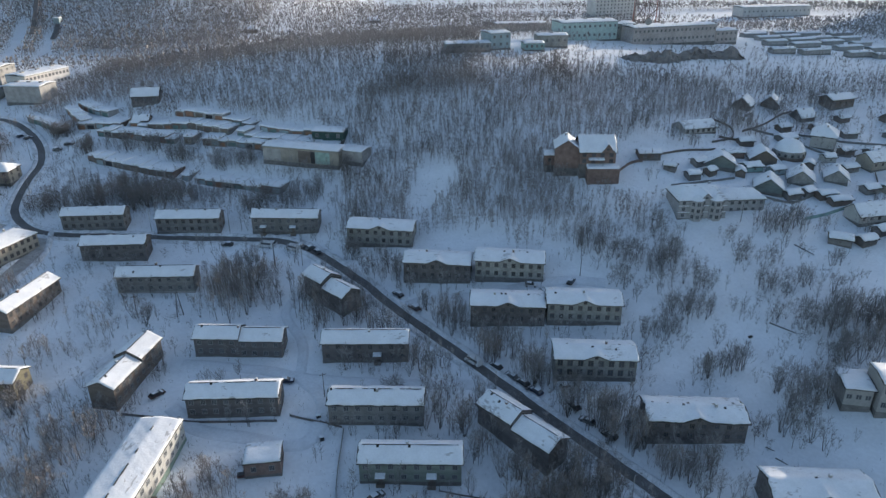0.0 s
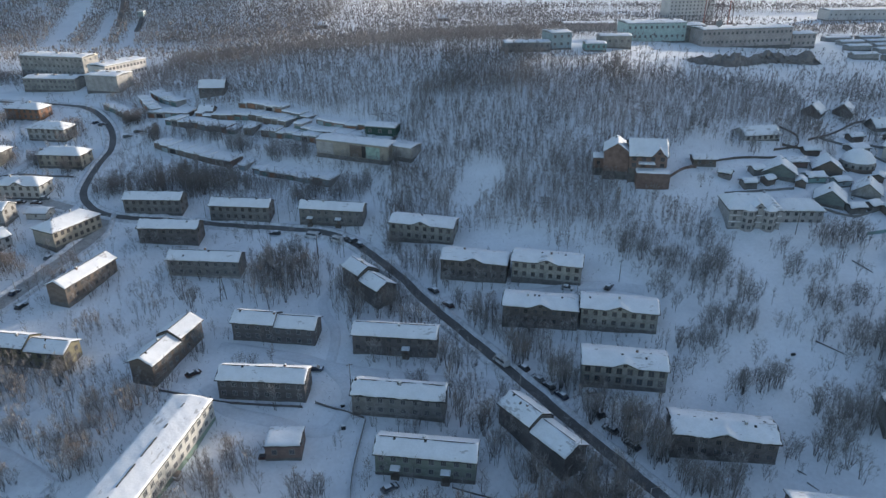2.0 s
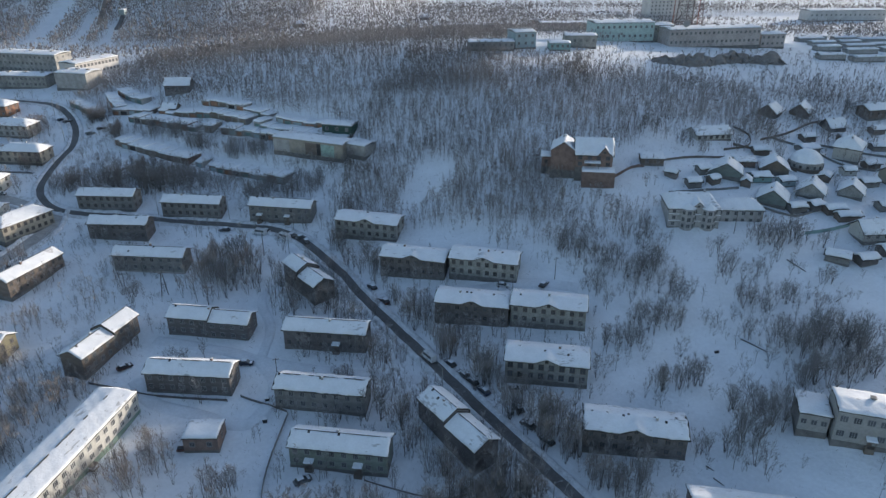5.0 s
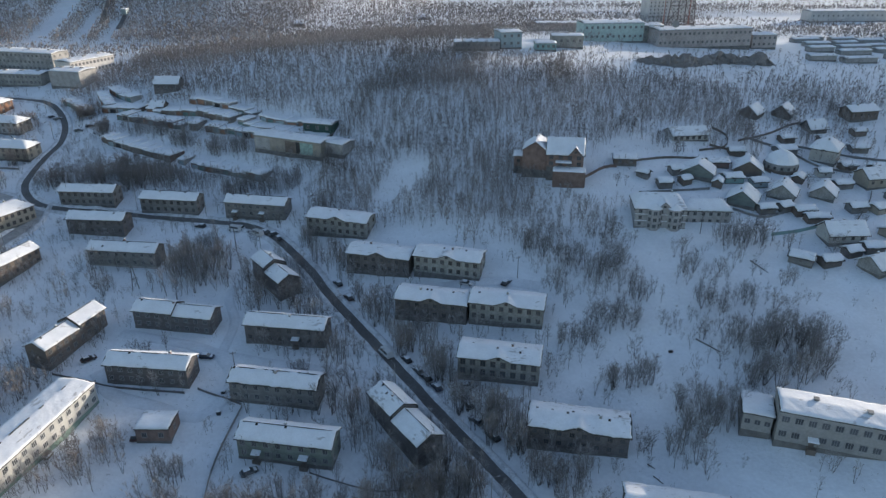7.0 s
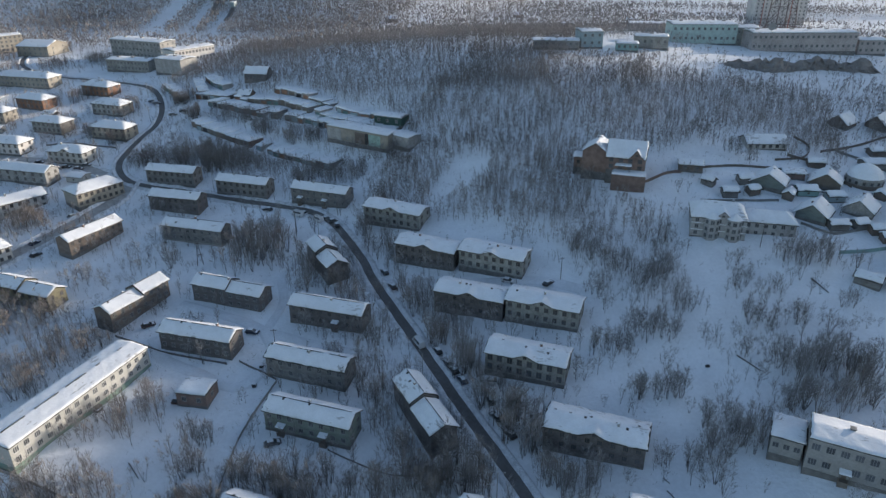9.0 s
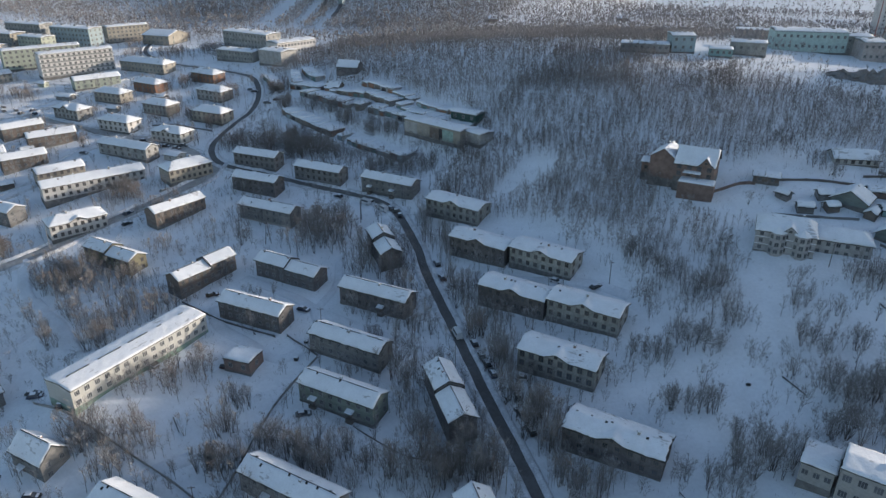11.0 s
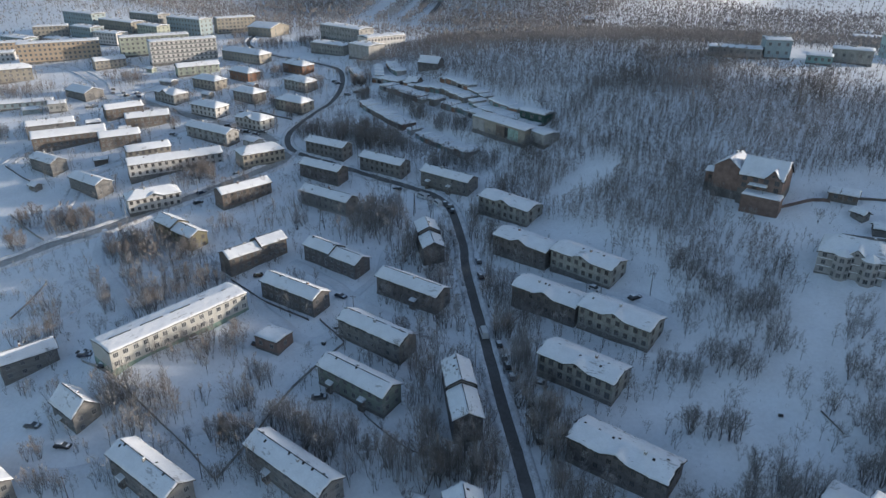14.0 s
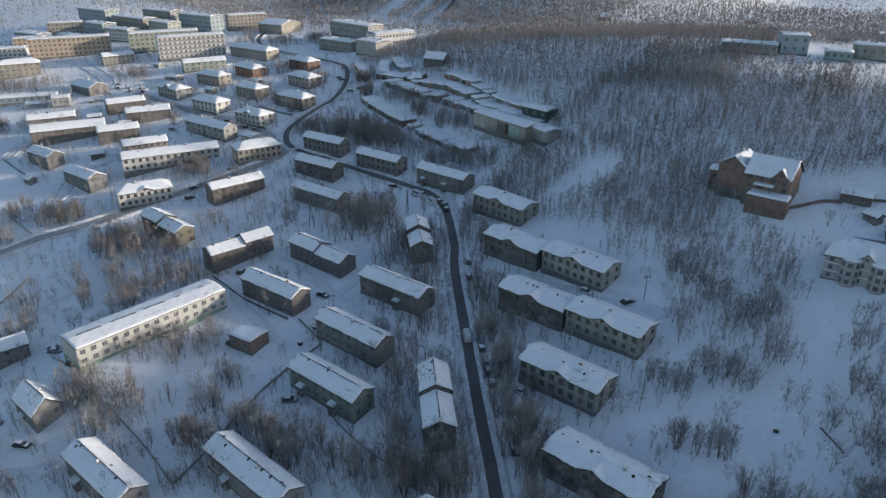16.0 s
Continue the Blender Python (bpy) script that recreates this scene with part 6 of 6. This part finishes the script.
GARAGE_SCRUB = ((-144, 299, 7, 18, 6), (-130, 298, 5, 10, 6), (-114, 291, 5, 20, 6), (-94, 284, 5, 18, 6), (-84, 284, 4, 12, 6), (-120, 258, 6, 26, 7), (-110, 265, 6, 24, 7), (-97, 264, 5, 16, 6), (-74, 255, 6, 16, 6), (-60, 256, 6, 16, 6), (-52, 261, 5, 12, 6), (-62, 280, 4, 8, 5), (-42, 272, 5, 12, 6))
COTTAGE_GARDENS = ((115, 220, 5, 16, 7), (123, 222, 5, 14, 7), (151, 261, 3, 6, 5), (133, 251, 3, 5, 5), (133, 277, 2, 5, 6), (98, 283, 3, 8, 6), (104, 278, 3, 8, 5), (146, 219, 4, 8, 6), (132, 217, 3, 6, 6), (119, 287, 4, 8, 6), (161, 303, 3, 8, 6), (170, 281, 3, 5, 5), (158, 235, 3, 5, 5), (158, 326, 6, 14, 6), (184, 338, 6, 14, 6), (99, 252, 2, 4, 5))
# clumps: x, y, radius, number, height
YARDS = ((-68, 200, 14, 60, 9), (-34, 193, 8, 22, 8), (-56, 163, 9, 16, 6), (-20, 161, 11, 22, 6), (1, 146, 8, 32, 9), (-8, 159, 7, 25, 8), (-17, 173, 6, 20, 8), (-63, 159, 6, 8, 5), (11, 139, 6, 14, 8),
         (-13, 142, 8, 14, 5), (-104, 187, 10, 26, 6), (-116, 167, 5, 12, 6), (-52, 146, 6, 6, 5), (-30, 139, 3, 5, 6))
ROADSIDE = ((-4, 188, 8, 28, 7), (15, 160, 11, 42, 7), (21, 174, 10, 24, 7), (42, 139, 8, 36, 9), (28, 125, 10, 30, 10), (-22, 207, 7, 26, 7), (37, 156, 5, 12, 6), (52, 132, 10, 22, 6), (19, 114, 14, 40, 8),
            (35, 119, 10, 22, 9), (-10, 108, 9, 26, 7), (5, 107, 8, 20, 7))
EAST = ((73, 160, 4, 9, 7), (79, 160, 4, 9, 7), (79, 167, 3, 5, 7), (95, 145, 6, 24, 7), (86, 139, 2, 4, 6), (88, 151, 3, 4, 5), (94, 133, 8, 18, 7), (118, 132, 9, 16, 6), (136, 133, 7, 12, 6), (85, 199, 24, 80, 6), (111, 167, 20, 90, 7), (103, 192, 6, 14, 6),
        (100, 207, 3, 5, 6), (59, 169, 10, 34, 7), (66, 151, 5, 8, 5), (77, 136, 5, 12, 6), (124, 185, 10, 30, 6), (61, 199, 12, 36, 6), (114, 207, 6, 14, 6), (50, 218, 9, 26, 6))
WEST = ((-46, 88, 12, 50, 8), (-53, 115, 9, 30, 7), (-45, 129, 5, 18, 6), (-24, 105, 6, 8, 4), (-101, 120, 14, 60, 7), (-101, 143, 12, 46, 7), (-140, 139, 9, 30, 7), (-34, 99, 8, 26, 8), (-8, 126, 4, 8, 6),
        (-31, 131, 2, 5, 5), (-18, 102, 6, 18, 7), (-170, 138, 10, 60, 7), (-195, 129, 8, 24, 6), (-125, 144, 12, 40, 7), (-109, 90, 8, 24, 7), (-18, 95, 8, 30, 8))
TOWN = ((-146, 193, 9, 34, 7), (-252, 217, 8, 16, 6), (-321, 257, 10, 36, 6), (-225, 279, 7, 20, 6), (-200, 295, 7, 20, 6), (-242, 320, 6, 14, 6), (-364, 381, 10, 40, 6), (-352, 412, 10, 40, 6), (-373, 199, 10, 24, 6),
        (-287, 388, 10, 20, 6), (-248, 267, 5, 10, 6), (-178, 318, 8, 30, 6), (-123, 264, 14, 60, 7), (-260, 227, 6, 10, 5))


def scatter(clumps, rng, more=1.0):
    p, h = [], []
    for x, y, r, n, hh in clumps:
        k = int(n * more)
        a, u = rng.rand(k) * 6.2832, np.sqrt(rng.rand(k)) * (0.9 + 0.25 * rng.rand(k))
        q = np.stack([x + u * np.cos(a) * r * (1 + 0.2 * np.sin(3 * a + x)), y + u * np.sin(a) * r * (0.9 + 0.2 * np.sin(2 * a + y))], 1)
        p.append(q)
        h.append(hh * (0.72 + 0.55 * rng.rand(k)))
    p, h = np.concatenate(p), np.concatenate(h)
    ok = clear(p)
    return p[ok], h[ok]


def single_trees(clumps, rng, label, count, more):
    """The nearest ones as trees of their own, the rest as one thicket."""
    p, h = scatter(clumps, rng, more)
    order = rng.permutation(len(p))
    for i in order[:count]:
        k = rng.randint(len(NEAR))
        s = h[i] / 7.0
        t = TREES[k]
        ob = copy_thing(t, pose(p[i, 0], p[i, 1], float(height(*p[i])[0]), 0, 0, rng.rand() * 360) @ Matrix.Diagonal((s, s, s, 1)))
        tagged(ob, label)
    return p[order[count:]], h[order[count:]]


TREES = []
for k, (a, b, c, d) in enumerate(NEAR):
    t = thing("tree", 20.0 + 3.5 * k, 110.0 - 2 * k, float(height(20.0 + 3.5 * k, 110.0 - 2 * k)[0]), 0, "bare birch standing in deep snow", "tree", "bare trees between the houses")
    part("trunk", as_mesh("trunk", a, b, BARK), None, t)
    part("crown", as_mesh("crown", c, d, TWIG_RED if k == 6 else TWIG), None, t)
    TREES.append(t)

rng = np.random.RandomState(7)
rest_p, rest_h = [], []
for clumps, label, count, more in ((YARDS, "bare slender birch in a snowy yard", 20, 0.8), (YARD_COPSES, "bare vase-shaped tree among the wooden houses", 55, 1.5), (ROADSIDE, "leafless tree beside the road", 20, 0.7), (ROAD_COPSES, "tall bare tree at the roadside", 55, 1.55),
                                   (WEST, "leafless brownish tree in the snow", 15, 0.7), (WEST_COPSES + SCHOOL_YARD + LOWER_YARDS, "bare brownish tree near the long school", 50, 1.8)):
    p, h = single_trees(clumps, rng, label, count, more)
    rest_p.append(p)
    rest_h.append(h)
rest_p, rest_h = np.concatenate(rest_p), np.concatenate(rest_h)
half = rng.rand(len(rest_p)) < 0.7
woods("thicket", rest_p[half], rest_h[half] / 7, MID, rng, "thicket of bare grey-brown young birches")
woods("thicket", rest_p[~half], rest_h[~half] / 7, MID + BUSH[5:], rng, "thicket of bare reddish willow shrubs", TWIG_RED)
rest_p, rest_h = [], []
for clumps, count, more in ((EAST, 15, 0.45), (SLOPE_COPSES, 30, 1.4), (EAST_COPSES, 30, 1.1)):
    p, h = single_trees(clumps, rng, "bare bushy willow on the snowy slope", count, more)
    rest_p.append(p)
    rest_h.append(h)
p, h = np.concatenate(rest_p), np.concatenate(rest_h)
half = rng.rand(len(p)) < 0.5
woods("bushes", p[half], h[half] / 7 * 0.9, BUSH, rng, "rounded bare bushes scattered on the slope")
woods("thicket", p[~half], h[~half] / 7, MID, rng, "young bare trees scattered on the slope")
p, h = single_trees(TOWN_THICKETS, rng, "bare reddish tree beside the town street", 15, 1.7)
q, g = scatter(TOWN, rng, 1.3)
p, h = np.concatenate([p, q]), np.concatenate([h, g])
woods("thicket", p, h / 7, MID, rng, "bare trees between the town houses", TWIG_RED)
p, h = scatter(VILLA_GARDENS, rng, 2.4)
woods("thicket", p, h / 7, MID + BUSH[5:], rng, "reddish bare garden trees round the villas", TWIG_RED)
p, h = scatter(COTTAGE_GARDENS, rng, 1.5)
woods("thicket", p, h / 7, MID + BUSH[5:], rng, "bare garden trees between the cottages")
p, h = scatter(GARAGE_SCRUB, rng, 2.4)
woods("thicket", p, h / 7, MID, rng, "bare trees between the garage rows")


def beside(lo, hi, near, far, count):
    """Places along both sides of the first road between two of its points."""
    k = rng.randint(lo, hi, count)
    q = np.array([(MAIN_ROAD[i + 1] - MAIN_ROAD[i]) for i in k])
    n = np.stack([-q[:, 1], q[:, 0]], 1) / np.linalg.norm(q, axis=1)[:, None]
    return MAIN_ROAD[k] + n * ((near + (far - near) * rng.rand(count)) * rng.choice((-1, 1), count))[:, None]


p = [beside(12, 78, 5.0, 14.0, 450), beside(78, 130, 4.5, 9.0, 60)]
for x, y, a, L, W, group in HOUSES:
    if group == G1:
        n = int(L / 1.9)
        q = np.stack([(rng.rand(n) - 0.5) * L * 1.15, -W / 2 - 1.6 - 4.0 * rng.rand(n) ** 1.4], 1)
    elif group == G2:
        n = 14
        t = rng.rand(n) * 6.28
        q = np.stack([np.cos(t) * (L / 2 + 1.5 + 5 * rng.rand(n)), np.sin(t) * (W / 2 + 1.5 + 5 * rng.rand(n))], 1)
    else:
        continue
    c, s = math.cos(radians(a)), math.sin(radians(a))
    p.append(np.stack([x + q[:, 0] * c - q[:, 1] * s, y + q[:, 0] * s + q[:, 1] * c], 1))
p = np.concatenate(p)
p = p[clear(p)]
woods("thicket", p, 0.65 + 0.6 * rng.rand(len(p)), MID, rng, "bare young trees beside road and house fronts")


def patchy(x, y, seed):
    """A slow noise between 0 and 1 that makes clearings."""
    v = np.zeros_like(x)
    for i in range(4):
        a = seed * 1.7 + i * 2.1
        k = 0.035 * 1.9 ** i
        v += (np.sin(x * k * math.cos(a) + y * k * math.sin(a) + a * 3) * np.sin(-x * k * math.sin(a) + y * k * math.cos(a) + a)) / 1.5 ** i
    return 0.5 + 0.3 * v


def forest(x0, x1, y0, y1, per, keep, seed, holes=(), floor=0.0):
    rs = np.random.RandomState(seed)
    n = int((x1 - x0) * (y1 - y0) / per)
    p = np.stack([x0 + (x1 - x0) * rs.rand(n), y0 + (y1 - y0) * rs.rand(n)], 1)
    ok = rs.rand(n) < np.clip((patchy(p[:, 0], p[:, 1], seed) - 0.5 + keep) * 2.0, floor, 1)
    for x, y, a, b in holes:
        ok &= ((p[:, 0] - x) / a) ** 2 + ((p[:, 1] - y) / b) ** 2 > 0.7 + 0.6 * rs.rand(n)
    p = p[ok]
    return p[clear(p)]


YARD_HOLES = ((-3, 259, 9, 12), (62, 259, 17, 15), (88, 272, 16, 13), (76, 246, 16, 11), (97, 228, 22, 14), (-8, 246, 6, 10), (108, 292, 14, 9), (128, 268, 34, 22), (150, 235, 22, 22), (40, 196, 16, 8), (60, 185, 9, 9))
p = np.concatenate([forest(-40, 48, 228, 335, 2.6, 0.78, 3, YARD_HOLES, 0.45), forest(48, 140, 262, 352, 3.0, 0.75, 4, YARD_HOLES, 0.45), forest(130, 185, 270, 352, 10, 0.5, 4, YARD_HOLES, 0.1), forest(-140, -30, 248, 268, 7, 0.65, 5), forest(-135, -30, 296, 326, 4.5, 0.75, 25), forest(-160, -45, 268, 306, 16, 0.6, 26), forest(22, 84, 214, 268, 5.5, 0.62, 6, YARD_HOLES, 0.15)])
woods("birch_wood", p, 0.62 + 0.4 * rng.rand(len(p)), WOOD, rng, "dense bare birch wood climbing the snowy hill", TWIG_FAR)
p = np.concatenate([forest(45, 82, 186, 240, 20, 0.6, 6, YARD_HOLES), forest(70, 165, 132, 232, 150, 0.5, 8, YARD_HOLES), forest(-170, -40, 250, 306, 10, 0.6, 9), forest(-30, 5, 240, 262, 30, 0.5, 2, YARD_HOLES), forest(-150, 60, 85, 235, 60, 0.45, 16), forest(-420, -140, 150, 420, 40, 0.5, 17), forest(-170, -80, 95, 215, 24, 0.55, 19)])
woods("scrub", p, 0.35 + 0.4 * rng.rand(len(p)), BUSH + MID[:3], rng, "scattered bare shrubs on the snowy slope")
p = np.concatenate([forest(-205, 20, 322, 440, 2.9, 0.98, 10, ((-150, 342, 9, 6), (-172, 334, 22, 14)), 0.75), forest(-30, 62, 330, 366, 3.2, 0.9, 11, (), 0.6), forest(140, 260, 300, 352, 12, 0.6, 12, YARD_HOLES, 0.2), forest(55, 270, 345, 376, 8, 0.6, 18, (), 0.2), forest(55, 270, 376, 425, 22, 0.55, 22, (), 0.1), forest(160, 330, 340, 372, 7, 0.7, 23, YARD_HOLES, 0.3)])
woods("hilltop_wood", p, 0.6 + 0.35 * rng.rand(len(p)), FAR, rng, "dark bare wood on the crest of the hill", TWIG_FAR)
FAR_HOLES = ((215, 470, 120, 70), (120, 432, 70, 12), (40, 388, 40, 10), (290, 670, 120, 50), (150, 600, 90, 26), (-430, 320, 90, 70), (60, 560, 40, 16), (90, 700, 60, 25))
# cleared ski runs on the far hill: foot and head of each, half width
RUNS = ((-334, 490, -366, 590, 10), (-297, 483, -324, 560, 6), (-274, 482, -293, 545, 6), (-332, 476, -221, 467, 9), (-404, 560, -396, 580, 5))
p = np.concatenate([forest(-640, 520, 420, 760, 8.5, 0.85, 13, FAR_HOLES, 0.4), forest(-480, -150, 485, 660, 7, 0.8, 27), forest(-900, 800, 760, 1300, 60, 0.75, 14, (), 0.2), forest(-720, -380, 370, 470, 20, 0.7, 20, FAR_HOLES, 0.3), forest(-760, -470, 150, 380, 40, 0.55, 21)])
for x0, y0, x1, y1, w in RUNS:
    d = np.array([x1 - x0, y1 - y0])
    t = np.clip(((p - (x0, y0)) @ d) / (d @ d), 0, 1)
    p = p[np.hypot(*(p - (x0, y0) - t[:, None] * d).T) > w * (0.8 + 0.4 * rng.rand(len(p)))]
woods("distant_wood", p, 0.7 + 0.35 * rng.rand(len(p)), SMALL, rng, "distant bare woodland between snowfields", TWIG_FAR)


def stalks(name, places, rng, label):
    """Dry stalks and shoots that poke through the snow: a few slender blades at each place."""
    k = 3
    p = np.repeat(places, k, 0) + rng.randn(len(places) * k, 2) * 0.3
    z = height(p[:, 0], p[:, 1]) + lumps(p[:, 0], p[:, 1]) - 0.05
    a, l = rng.rand(len(p)) * 6.28, 0.5 + 0.9 * rng.rand(len(p))
    foot = np.column_stack([p, z])
    side = np.column_stack([np.cos(a), np.sin(a), np.zeros(len(p))]) * 0.035
    top = foot + np.column_stack([np.cos(a * 3) * 0.3 * l, np.sin(a * 3) * 0.3 * l, l])
    v = np.stack([foot - side, foot + side, top], 1).reshape(-1, 3)
    tagged(part(name, as_mesh(name, v, np.arange(len(v)).reshape(-1, 3), TWIG), None), label, "dry stalks", kind="stuff")


p = np.concatenate([forest(-150, 60, 80, 260, 9.0, 0.55, 31, (), 0.1), forest(60, 165, 120, 260, 20.0, 0.5, 34, (), 0.05), forest(-420, -150, 150, 340, 16, 0.5, 32, (), 0.1), forest(-160, 140, 240, 350, 9, 0.6, 33, (), 0.2)])
stalks("dry_stalks", p, rng, "dry stalks and shoots poking through the snow")
